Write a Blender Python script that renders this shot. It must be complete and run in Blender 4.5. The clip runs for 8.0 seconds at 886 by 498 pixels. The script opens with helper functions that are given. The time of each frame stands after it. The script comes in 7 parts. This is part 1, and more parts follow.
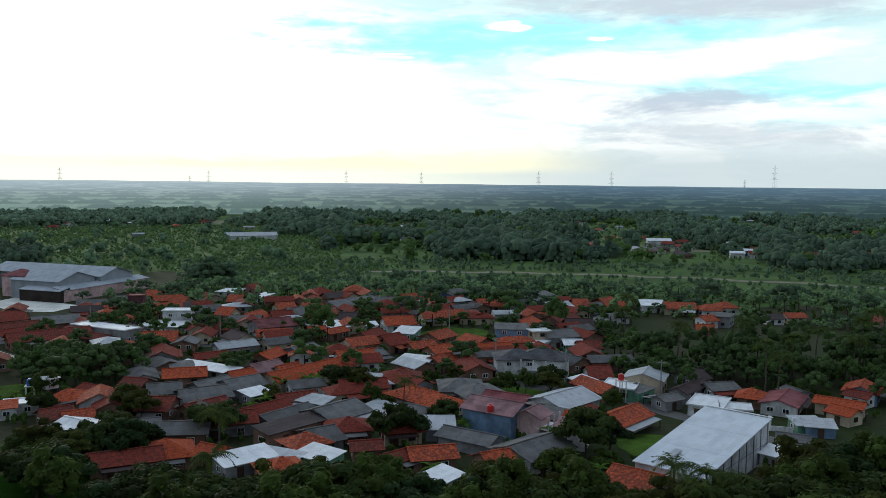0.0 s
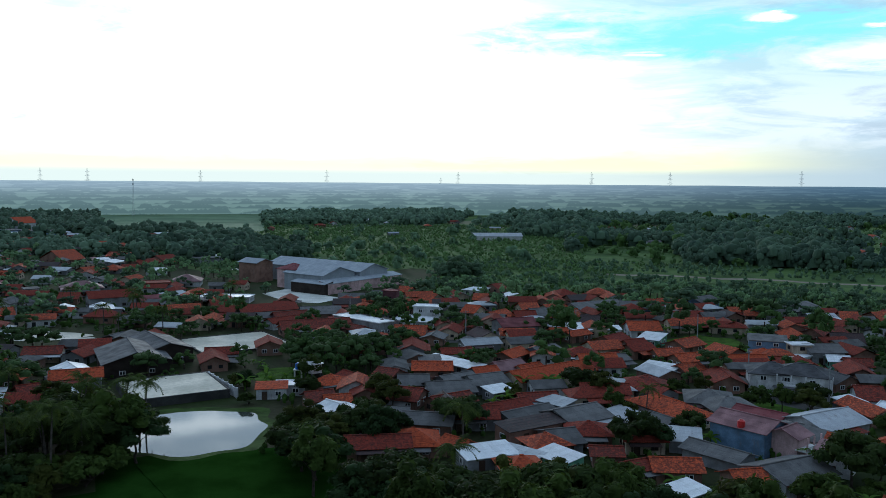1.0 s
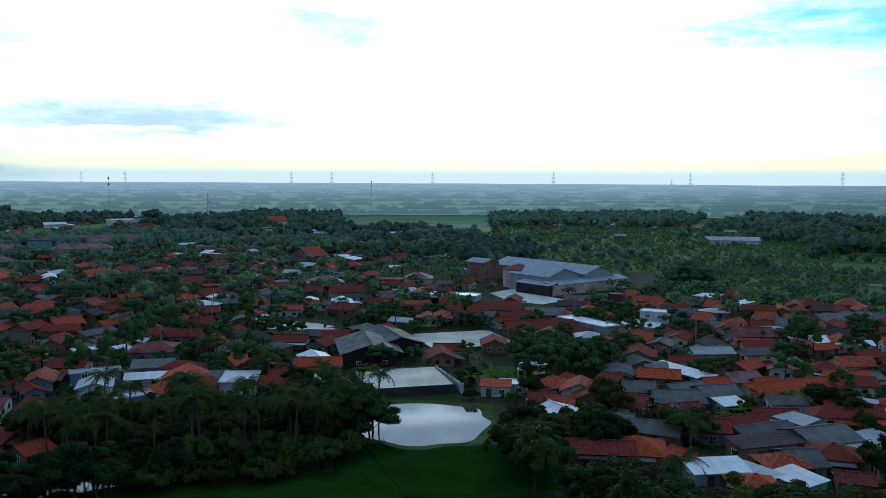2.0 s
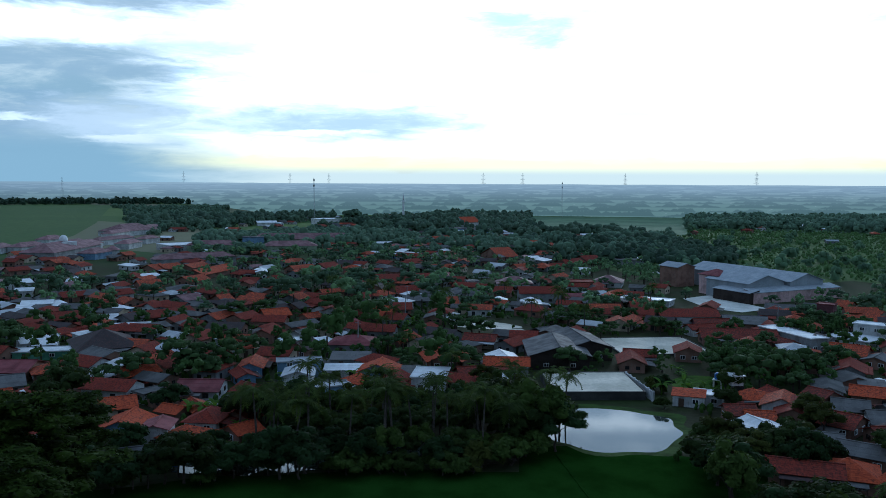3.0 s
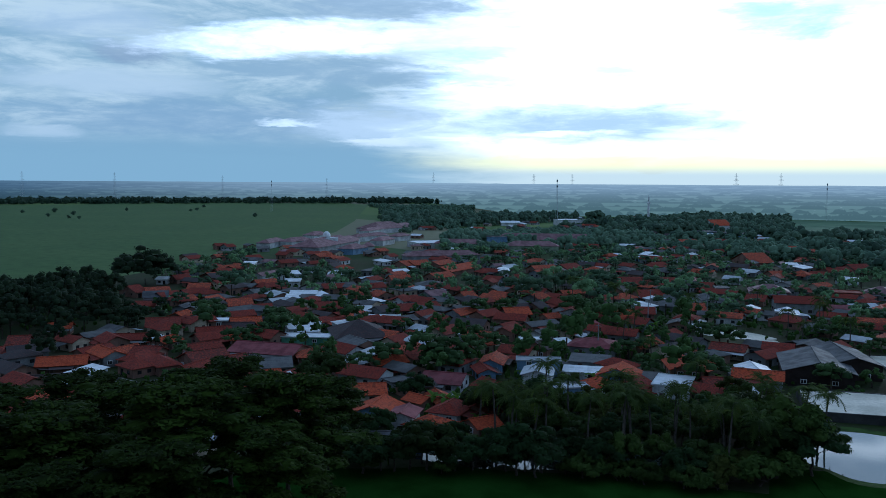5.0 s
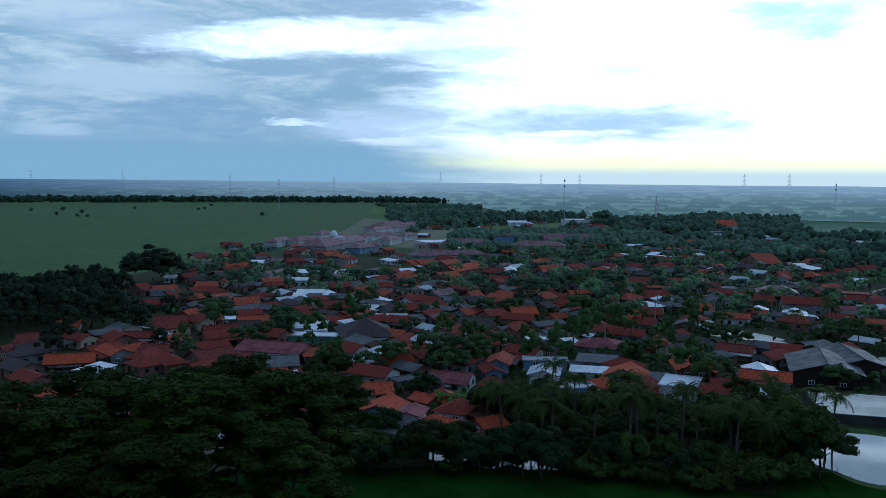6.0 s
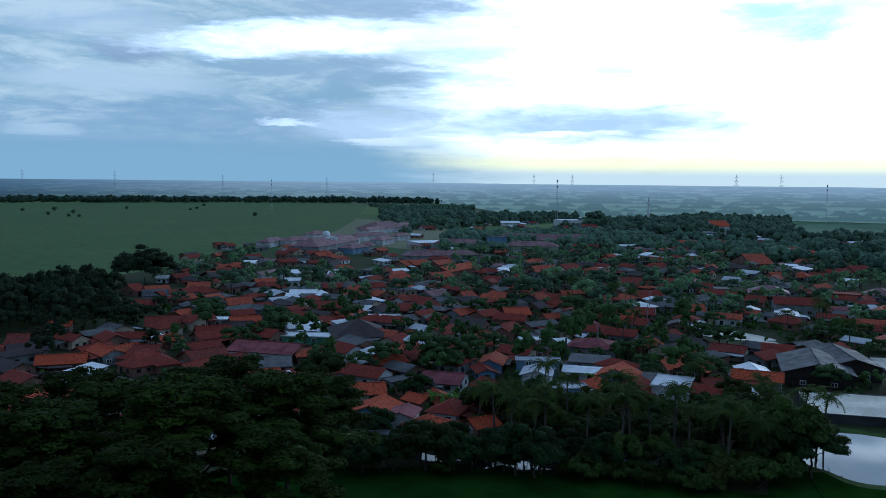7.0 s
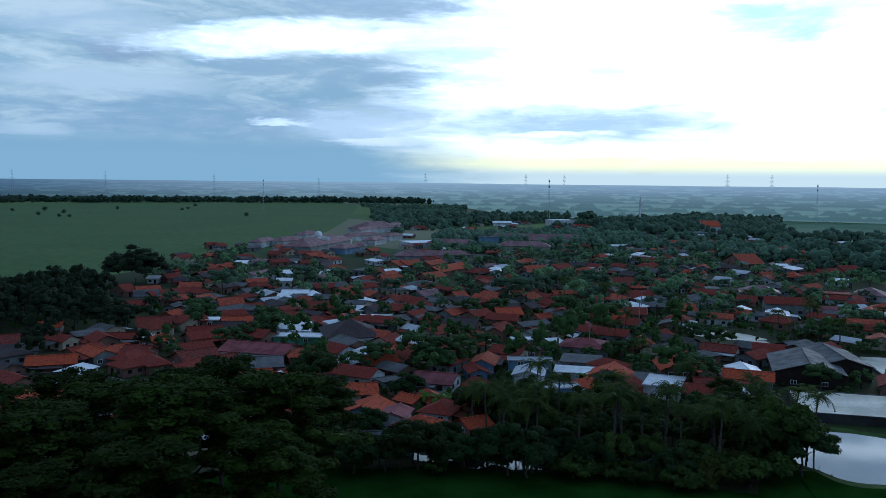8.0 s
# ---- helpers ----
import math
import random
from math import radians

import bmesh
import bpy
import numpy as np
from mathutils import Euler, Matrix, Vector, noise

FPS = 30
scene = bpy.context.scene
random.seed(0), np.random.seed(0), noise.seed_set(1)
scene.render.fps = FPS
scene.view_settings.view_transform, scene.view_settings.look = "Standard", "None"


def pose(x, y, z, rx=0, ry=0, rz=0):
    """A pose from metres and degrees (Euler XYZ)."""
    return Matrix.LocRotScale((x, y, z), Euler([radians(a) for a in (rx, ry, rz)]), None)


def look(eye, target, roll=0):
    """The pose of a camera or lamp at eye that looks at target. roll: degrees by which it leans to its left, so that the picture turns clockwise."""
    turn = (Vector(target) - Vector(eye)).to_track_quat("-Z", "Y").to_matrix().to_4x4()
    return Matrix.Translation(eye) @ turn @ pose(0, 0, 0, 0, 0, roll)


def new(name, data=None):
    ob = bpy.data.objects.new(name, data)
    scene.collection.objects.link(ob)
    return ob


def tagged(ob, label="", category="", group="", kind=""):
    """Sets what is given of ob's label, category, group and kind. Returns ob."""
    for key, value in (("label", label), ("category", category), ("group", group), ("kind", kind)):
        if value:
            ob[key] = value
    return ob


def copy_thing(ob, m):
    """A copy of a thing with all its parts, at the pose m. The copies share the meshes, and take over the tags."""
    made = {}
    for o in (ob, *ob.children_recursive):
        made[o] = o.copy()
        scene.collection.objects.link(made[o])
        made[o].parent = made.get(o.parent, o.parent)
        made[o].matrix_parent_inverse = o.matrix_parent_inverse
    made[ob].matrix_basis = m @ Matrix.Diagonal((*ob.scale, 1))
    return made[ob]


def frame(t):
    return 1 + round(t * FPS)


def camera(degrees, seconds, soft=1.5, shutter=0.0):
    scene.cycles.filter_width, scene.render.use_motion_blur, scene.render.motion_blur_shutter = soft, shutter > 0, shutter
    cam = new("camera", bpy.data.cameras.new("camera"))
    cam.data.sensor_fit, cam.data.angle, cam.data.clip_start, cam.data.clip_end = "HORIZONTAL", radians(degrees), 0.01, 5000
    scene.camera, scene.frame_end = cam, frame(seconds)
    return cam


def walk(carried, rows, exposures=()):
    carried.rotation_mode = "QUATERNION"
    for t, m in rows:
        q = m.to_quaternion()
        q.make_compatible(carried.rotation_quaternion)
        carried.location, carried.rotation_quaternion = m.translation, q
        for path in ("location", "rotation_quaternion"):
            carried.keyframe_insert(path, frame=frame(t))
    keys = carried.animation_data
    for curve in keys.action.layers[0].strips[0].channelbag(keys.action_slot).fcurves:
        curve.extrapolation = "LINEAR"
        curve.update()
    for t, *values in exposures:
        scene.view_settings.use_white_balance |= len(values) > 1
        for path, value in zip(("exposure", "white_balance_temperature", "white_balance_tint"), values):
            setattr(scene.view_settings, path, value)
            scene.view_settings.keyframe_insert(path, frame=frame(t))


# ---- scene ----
cam = camera(56.28, 8.0, soft=0.7)
# the plan below is drawn for an eye 42 units up; one unit is UNIT metres
UNIT = 1.35
EYE = 42.0 * UNIT
# seconds, yaw to the left, pitch, roll
TURNS = [
    (0.0, 0.0, -4.56, 0.62), (0.5, 8.15, -4.57, 0.58), (1.0, 16.8, -4.6, 0.48), (1.5, 24.96, -4.62, 0.35),
    (2.0, 32.35, -4.6, 0.3), (3.5, 51.04, -4.58, 0.27), (4.0, 55.92, -4.59, 0.27), (4.5, 60.04, -4.59, 0.3),
    (5.0, 62.11, -4.6, 0.33), (6.5, 62.61, -4.64, 0.5), (7.0, 62.1, -4.61, 0.56), (7.5, 61.73, -4.61, 0.6), (8.0, 61.55, -4.6, 0.58),
]
walk(cam, [(t, pose(0, 0, EYE, 90 + pitch, 0, yaw) @ pose(0, 0, 0, 0, 0, roll)) for t, yaw, pitch, roll in TURNS],
     exposures=[(0.0, 0.0, 6700, 9), (0.5, -0.13, 6200, 7), (1.0, -0.23, 5750, 5), (1.5, -0.32, 5450, 4), (2.0, -0.40, 5250, 4), (3.5, -0.46, 5150, 5),
                (5.0, -0.57, 5000, 6), (6.5, -0.59, 4950, 6), (8.0, -0.57, 5000, 6)])

# ---------------------------------------------------------------- light
SUN_AZ, SUN_EL = 30.0, 10.0
sun_dir = Vector((-math.sin(radians(SUN_AZ)) * math.cos(radians(SUN_EL)), math.cos(radians(SUN_AZ)) * math.cos(radians(SUN_EL)), math.sin(radians(SUN_EL))))


class Nodes:
    """A small writer of node trees."""

    def __init__(self, tree):
        self.tree = tree
        tree.nodes.clear()

    def add(self, kind, **props):
        n = self.tree.nodes.new(kind)
        for key, value in props.items():
            setattr(n, key, value)
        return n

    def put(self, value, socket):
        if isinstance(value, bpy.types.NodeSocket):
            self.tree.links.new(value, socket)
        elif isinstance(value, tuple) and len(value) == 3 and socket.type == "RGBA":
            socket.default_value = (*value, 1)
        else:
            socket.default_value = value

    def math(self, op, a, b=0.0, clamp=False):
        n = self.add("ShaderNodeMath", operation=op, use_clamp=clamp)
        self.put(a, n.inputs[0])
        self.put(b, n.inputs[1])
        return n.outputs[0]

    def vec(self, op, a, b=(0, 0, 0)):
        n = self.add("ShaderNodeVectorMath", operation=op)
        self.put(a, n.inputs[0])
        self.put(b, n.inputs[1])
        return n.outputs["Value"] if op == "DOT_PRODUCT" else n.outputs[0]

    def mix(self, fac, a, b, mode="MIX"):
        n = self.add("ShaderNodeMix", data_type="RGBA", blend_type=mode)
        self.put(fac, n.inputs["Factor"])
        self.put(a, n.inputs[6])
        self.put(b, n.inputs[7])
        return n.outputs[2]

    def span(self, v, lo, hi, a=0.0, b=1.0):
        n = self.add("ShaderNodeMapRange", interpolation_type="SMOOTHSTEP")
        for k, x in zip(range(5), (v, lo, hi, a, b)):
            self.put(x, n.inputs[k])
        return n.outputs[0]

    def noise(self, vector, scale, detail=3.0, rough=0.55, distort=0.0):
        n = self.add("ShaderNodeTexNoise")
        self.put(vector, n.inputs["Vector"])
        for k, x in (("Scale", scale), ("Detail", detail), ("Roughness", rough), ("Distortion", distort)):
            n.inputs[k].default_value = x
        return n.outputs[0]


world = bpy.data.worlds.new("world")
scene.world = world
world.use_nodes = True
N = Nodes(world.node_tree)
way = N.add("ShaderNodeTexCoord").outputs["Generated"]
sky = N.add("ShaderNodeTexSky", sky_type="NISHITA", sun_disc=False, sun_elevation=radians(SUN_EL), sun_rotation=radians(-SUN_AZ), dust_density=1.4, air_density=1.0)
clear = N.mix(1.0, sky.outputs[0], (0.10, 0.125, 0.125), "MULTIPLY")
xyz = N.add("ShaderNodeSeparateXYZ")
N.put(way, xyz.inputs[0])
height = xyz.outputs["Z"]
MID_AZ = 26.0
flat = N.vec("NORMALIZE", N.vec("MULTIPLY", way, (1.0, 1.0, 0.0)))
toward = N.vec("DOT_PRODUCT", flat, (-math.sin(radians(MID_AZ)), math.cos(radians(MID_AZ)), 0.0))
# degrees round to the left, and degrees up
round_by = N.math("MULTIPLY", N.math("ARCTAN2", N.math("MULTIPLY", xyz.outputs["X"], -1.0), xyz.outputs["Y"]), 180 / math.pi)
up_by = N.math("MULTIPLY", N.math("ARCSINE", height), 180 / math.pi)
streaks = N.vec("MULTIPLY", way, (1.0, 1.0, 7.0))
bank = N.noise(streaks, 2.2, 8.0, 0.56, 0.4)
veil = N.noise(N.vec("ADD", N.vec("MULTIPLY", way, (1.0, 1.0, 5.0)), (3.1, 7.7, 1.3)), 7.0, 10.0, 0.62, 0.7)
ripple = N.noise(N.vec("ADD", streaks, (8.3, 2.2, 5.1)), 12.0, 8.0, 0.62, 0.5)
fine = N.noise(N.vec("ADD", N.vec("MULTIPLY", way, (1.0, 1.0, 4.0)), (1.3, 4.2, 2.1)), 26.0, 6.0, 0.65, 0.4)
bent_round = N.math("ADD", round_by, N.math("ADD", N.math("MULTIPLY", N.math("SUBTRACT", bank, 0.5), 16.0), N.math("MULTIPLY", N.math("SUBTRACT", ripple, 0.5), 14.0)))
bent_up = N.math("ADD", up_by, N.math("MULTIPLY", N.math("SUBTRACT", ripple, 0.5), 1.6))
# thin pale cloud to the right, the glare of the low sun, the grey-blue deck to the left
thin = N.mix(N.span(veil, 0.40, 0.58), (0.82, 0.95, 1.02), (1.12, 1.18, 1.2))
thin = N.mix(N.span(up_by, 4.0, 10.0, 0.0, 0.5), thin, N.mix(0.6, clear, (0.50, 1.12, 1.24)))
deck = N.mix(N.span(N.math("ADD", veil, N.math("MULTIPLY", N.math("SUBTRACT", fine, 0.5), 0.35)), 0.36, 0.68), (0.47, 0.64, 0.72), (0.88, 0.97, 0.95))
deck = N.mix(N.span(up_by, 4.2, 1.8), deck, (0.40, 0.58, 0.69))
glare = N.mix(N.span(up_by, 10.0, 15.0), (2.3, 2.3, 2.25), N.mix(N.span(veil, 0.42, 0.60), (1.2, 1.45, 1.7), (2.9, 3.05, 3.1)))
whole = N.mix(N.span(N.math("ADD", bent_round, N.math("MULTIPLY", up_by, -0.9)), -9.0, 13.0), thin, glare)
whole = N.mix(N.span(bent_round, 55.5, 69.0), whole, deck)
# single clouds: degrees round and up, half their breadth and depth, lean, colour, density, raggedness
CLOUDS = [
    (-2.5, 9.77, 17.9, 1.47, -0.000, (0.42, 1.12, 1.32), 0.95, 1.5),
    (-21.6, 6.68, 8.7, 1.61, -0.000, (0.44, 1.10, 1.24), 0.9, 1.6),
    (-24.8, 4.40, 5.4, 0.95, -0.000, (0.55, 1.05, 1.18), 0.6, 1.6),
    (22.5, 11.19, 8.6, 2.15, -0.000, (1.5, 1.6, 1.65), 0.5, 1.6),
    (-10.6, 7.98, 4.5, 0.82, -0.043, (1.5, 1.52, 1.52), 0.95, 1.6),
    (-19.0, 8.10, 7.6, 1.11, -0.115, (1.35, 1.38, 1.4), 0.9, 1.6),
    (-25.7, 7.07, 4.6, 0.84, -0.043, (0.95, 1.0, 1.06), 0.7, 1.6),
    (-18.0, 11.54, 13.5, 1.08, 0.015, (0.60, 0.69, 0.80), 0.85, 1.6),
    (-15.5, 5.40, 7.1, 0.95, -0.000, (0.56, 0.66, 0.79), 0.9, 1.6),
    (-19.8, 3.38, 11.0, 0.84, -0.000, (0.62, 0.71, 0.80), 0.7, 1.6),
    (-23.0, 4.59, 7.9, 0.44, -0.000, (1.1, 1.14, 1.16), 0.6, 1.6),
    (-4.1, 10.52, 1.4, 0.36, -0.000, (2.1, 2.15, 2.2), 0.9, 1.6),
    (-10.4, 9.80, 0.9, 0.22, -0.000, (2.1, 2.15, 2.2), 0.8, 1.6),
    (3.6, 8.61, 1.3, 0.17, -0.000, (2.1, 2.15, 2.2), 0.7, 1.6),
    (-29.6, 5.79, 2.4, 0.34, -0.000, (0.60, 0.69, 0.80), 0.7, 1.6),
    (8.1, 3.44, 3.9, 0.31, -0.030, (1.7, 1.72, 1.7), 0.7, 1.6),
    (9.0, 1.12, 12.2, 0.35, -0.000, (0.95, 0.93, 0.92), 0.7, 1.6),
    (83.6, 6.21, 6.4, 0.98, -0.000, (0.88, 0.97, 1.0), 0.75, 1.6),
    (84.8, 9.94, 5.1, 1.20, -0.000, (0.80, 0.90, 0.98), 0.6, 1.6),
    (70.4, 7.44, 8.3, 1.01, 0.014, (0.51, 0.66, 0.75), 0.85, 1.6),
    (82.5, 8.02, 2.3, 0.70, 0.069, (0.46, 0.55, 0.66), 0.75, 1.6),
    (76.5, 4.13, 14.0, 1.33, -0.000, (0.43, 0.59, 0.72), 0.8, 1.0),
    (66.3, 11.77, 6.5, 1.37, -0.000, (0.57, 0.70, 0.80), 0.85, 1.6),
    (69.9, 9.56, 11.7, 1.21, -0.064, (2.1, 2.15, 2.2), 0.97, 1.2),
    (66.4, 3.79, 5.8, 1.45, -0.000, (1.15, 1.24, 1.30), 0.6, 1.8),
    (72.9, 3.95, 1.9, 0.27, -0.000, (1.4, 1.48, 1.5), 0.85, 1.6),
    (67.0, 2.76, 2.9, 0.35, -0.000, (1.5, 1.5, 1.4), 0.8, 1.6),
    (87.7, 2.94, 2.3, 0.50, -0.000, (0.95, 1.02, 1.05), 0.6, 1.6),
    (51.9, 3.95, 10.6, 1.45, -0.000, (0.88, 1.04, 1.10), 1.0, 0.9),
    (54.4, 3.32, 4.1, 0.25, -0.010, (2.0, 2.0, 1.9), 0.9, 1.6),
    (45.7, 3.33, 2.6, 0.31, -0.000, (2.1, 2.15, 2.2), 0.7, 1.6),
    (59.4, 8.68, 3.5, 0.48, -0.000, (1.05, 1.3, 1.45), 0.6, 1.6),
    (59.4, 7.00, 3.5, 0.45, -0.000, (1.05, 1.3, 1.45), 0.6, 1.6),
    (50.5, 7.33, 1.5, 0.28, -0.000, (1.1, 1.4, 1.5), 0.55, 1.6),
    (40.0, 10.22, 3.8, 1.13, 0.103, (0.92, 1.25, 1.42), 0.75, 1.6),
    (39.1, 9.45, 1.9, 0.58, -0.000, (0.95, 1.2, 1.4), 0.6, 1.6),
    (32.8, 4.75, 1.9, 0.30, -0.000, (1.2, 1.42, 1.5), 0.6, 1.6),
    (37.8, 11.06, 5.7, 0.72, -0.000, (0.95, 1.3, 1.45), 0.45, 1.6),
    (50.3, 1.07, 7.5, 0.27, -0.000, (1.6, 1.22, 0.98), 0.55, 1.6),
    (55.0, 1.55, 7.1, 0.27, -0.000, (2.0, 1.85, 1.35), 0.6, 1.6),
]
for az, el, broad, deep, lean, colour, density, rough in CLOUDS:
    along = N.math("DIVIDE", N.math("SUBTRACT", round_by, az), broad)
    aloft = N.math("DIVIDE", N.math("SUBTRACT", N.math("SUBTRACT", bent_up, el), N.math("MULTIPLY", N.math("SUBTRACT", round_by, az), lean)), deep)
    d = N.math("ADD", N.math("MULTIPLY", along, along), N.math("MULTIPLY", aloft, aloft))
    d = N.math("ADD", d, N.math("MULTIPLY", N.math("SUBTRACT", N.math("ADD", N.math("MULTIPLY", veil, 0.6), N.math("MULTIPLY", fine, 0.4)), 0.5), rough * 3.4))
    whole = N.mix(N.span(d, 1.55, -0.15, 0.0, density), whole, colour)
# haze over the horizon, warm under the sun
glow = N.mix(N.span(up_by, 0.5, 1.3), (0.92, 0.98, 0.86), (1.75, 1.54, 0.78))
low = N.mix(N.span(round_by, 6.0, -14.0), glow, (0.60, 0.72, 0.78))
low = N.mix(N.span(N.math("ADD", N.math("MULTIPLY", round_by, 0.6), N.math("MULTIPLY", bent_round, 0.4)), 55.0, 68.0), low, (0.43, 0.63, 0.73))
whole = N.mix(N.span(N.math("ADD", up_by, N.math("MULTIPLY", N.math("SUBTRACT", ripple, 0.5), 1.4)), 3.6, 1.2, 0.0, 0.9), whole, low)
# the cloud cover overhead, blue-grey
rim = N.mix(N.span(veil, 0.42, 0.60), (0.46, 0.57, 0.76), (0.86, 1.0, 1.16))
overhead = N.math("MULTIPLY", N.span(up_by, 13.0, 19.0), N.math("SUBTRACT", 1.0, N.math("MULTIPLY", N.span(toward, 0.55, 0.9), N.span(up_by, 30.0, 18.0))))
whole = N.mix(overhead, whole, rim)
whole = N.mix(N.span(up_by, 21.0, 48.0), whole, (0.70, 0.88, 1.14))
# the sky behind the camera, away from the sun, is duller
whole = N.mix(N.span(toward, 0.35, -0.5, 0.0, 0.55), whole, (0.16, 0.20, 0.26))
back = N.add("ShaderNodeBackground")
N.put(whole, back.inputs[0])
back.inputs[1].default_value = 1.0
out = N.add("ShaderNodeOutputWorld")
N.put(back.outputs[0], out.inputs[0])

sun = new("sun", bpy.data.lights.new("sun", "SUN"))
sun.data.energy, sun.data.angle, sun.data.color = 0.6, radians(8), (1.0, 0.93, 0.82)
sun.matrix_world = look(sun_dir * 900, (0, 0, 0))


# ---------------------------------------------------------------- materials
def material(name, colour, rough=0.75, spec=0.3, metal=0.0, other=None, patch=0.35, grain=6.0, vary=0.25, bump=0.15, size=1.0, world_space=False, extra=None):
    """Paint, stone, earth or leaf: two scales of noise between two colours, a shade of its own for every object, and fine relief."""
    m = bpy.data.materials.new(name)
    m.use_nodes = True
    n = Nodes(m.node_tree)
    at = n.vec("MULTIPLY", n.add("ShaderNodeNewGeometry").outputs["Position"], (1 / UNIT,) * 3) if world_space else n.add("ShaderNodeTexCoord").outputs["Object"]
    other = other or tuple(c * 0.55 for c in colour)
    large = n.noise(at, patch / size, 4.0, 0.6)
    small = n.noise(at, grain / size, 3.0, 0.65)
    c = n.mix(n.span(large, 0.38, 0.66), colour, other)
    c = n.mix(n.span(small, 0.3, 0.75, 0.0, 0.45), c, tuple(x * 0.45 for x in colour))
    shade = n.math("ADD", n.math("MULTIPLY", n.add("ShaderNodeObjectInfo").outputs["Random"], vary), 1.0 - vary / 2)
    if extra:
        c, shade = extra(n, at, c, shade)
    comb = n.add("ShaderNodeCombineColor")
    for k in range(3):
        n.put(shade, comb.inputs[k])
    c = n.mix(1.0, c, comb.outputs[0], "MULTIPLY")
    p = n.add("ShaderNodeBsdfPrincipled")
    n.put(c, p.inputs["Base Color"])
    n.put(n.span(large, 0.3, 0.7, max(rough - 0.1, 0.02), min(rough + 0.1, 1.0)), p.inputs["Roughness"])
    p.inputs["Metallic"].default_value = metal
    p.inputs["Specular IOR Level"].default_value = spec
    if bump:
        b = n.add("ShaderNodeBump")
        b.inputs["Strength"].default_value, b.inputs["Distance"].default_value = bump, 0.08
        n.put(small, b.inputs["Height"])
        n.put(b.outputs[0], p.inputs["Normal"])
    o = n.add("ShaderNodeOutputMaterial")
    n.put(p.outputs[0], o.inputs[0])
    return m


def tiles(light, dark, moss):
    """Single roof tiles with colours of their own, streaked and darkened by age."""
    def extra(n, at, c, shade):
        cell = n.add("ShaderNodeVectorMath", operation="SNAP")
        n.put(at, cell.inputs[0])
        cell.inputs[1].default_value = (0.25, 0.27, 50.0)
        w = n.add("ShaderNodeTexWhiteNoise", noise_dimensions="3D")
        n.put(cell.outputs[0], w.inputs["Vector"])
        c = n.mix(n.span(w.outputs["Value"], 0.1, 1.0, 0.15, 0.85), light, dark)
        age = n.noise(n.vec("MULTIPLY", at, (1.0, 0.8, 1.0)), 2.2, 6.0, 0.75)
        old = n.math("MULTIPLY", n.add("ShaderNodeObjectInfo").outputs["Random"], 0.16)
        c = n.mix(n.span(n.math("ADD", age, old), 0.53, 0.70, 0.0, 0.85), c, moss)
        return c, shade
    return extra


def sheets(rust, amount):
    """Metal or fibre sheets laid side by side, some stained."""
    def extra(n, at, c, shade):
        cell = n.add("ShaderNodeVectorMath", operation="SNAP")
        n.put(at, cell.inputs[0])
        cell.inputs[1].default_value = (0.95, 2.4, 50.0)
        w = n.add("ShaderNodeTexWhiteNoise", noise_dimensions="3D")
        n.put(cell.outputs[0], w.inputs["Vector"])
        shade = n.math("MULTIPLY", shade, n.span(w.outputs["Value"], 0.0, 1.0, 0.92, 1.04))
        stain = n.noise(n.vec("MULTIPLY", at, (1.0, 0.3, 1.0)), 1.3, 5.0, 0.65)
        c = n.mix(n.span(stain, 0.56, 0.72, 0.0, amount), c, rust)
        return c, shade
    return extra


def streaked(n, at, c, shade):
    """Rain streaks and damp on painted walls."""
    s = n.noise(n.vec("MULTIPLY", at, (1.6, 1.6, 0.25)), 1.6, 4.0, 0.6)
    return n.mix(n.span(s, 0.5, 0.75, 0.0, 0.5), c, (0.14, 0.13, 0.12)), shade


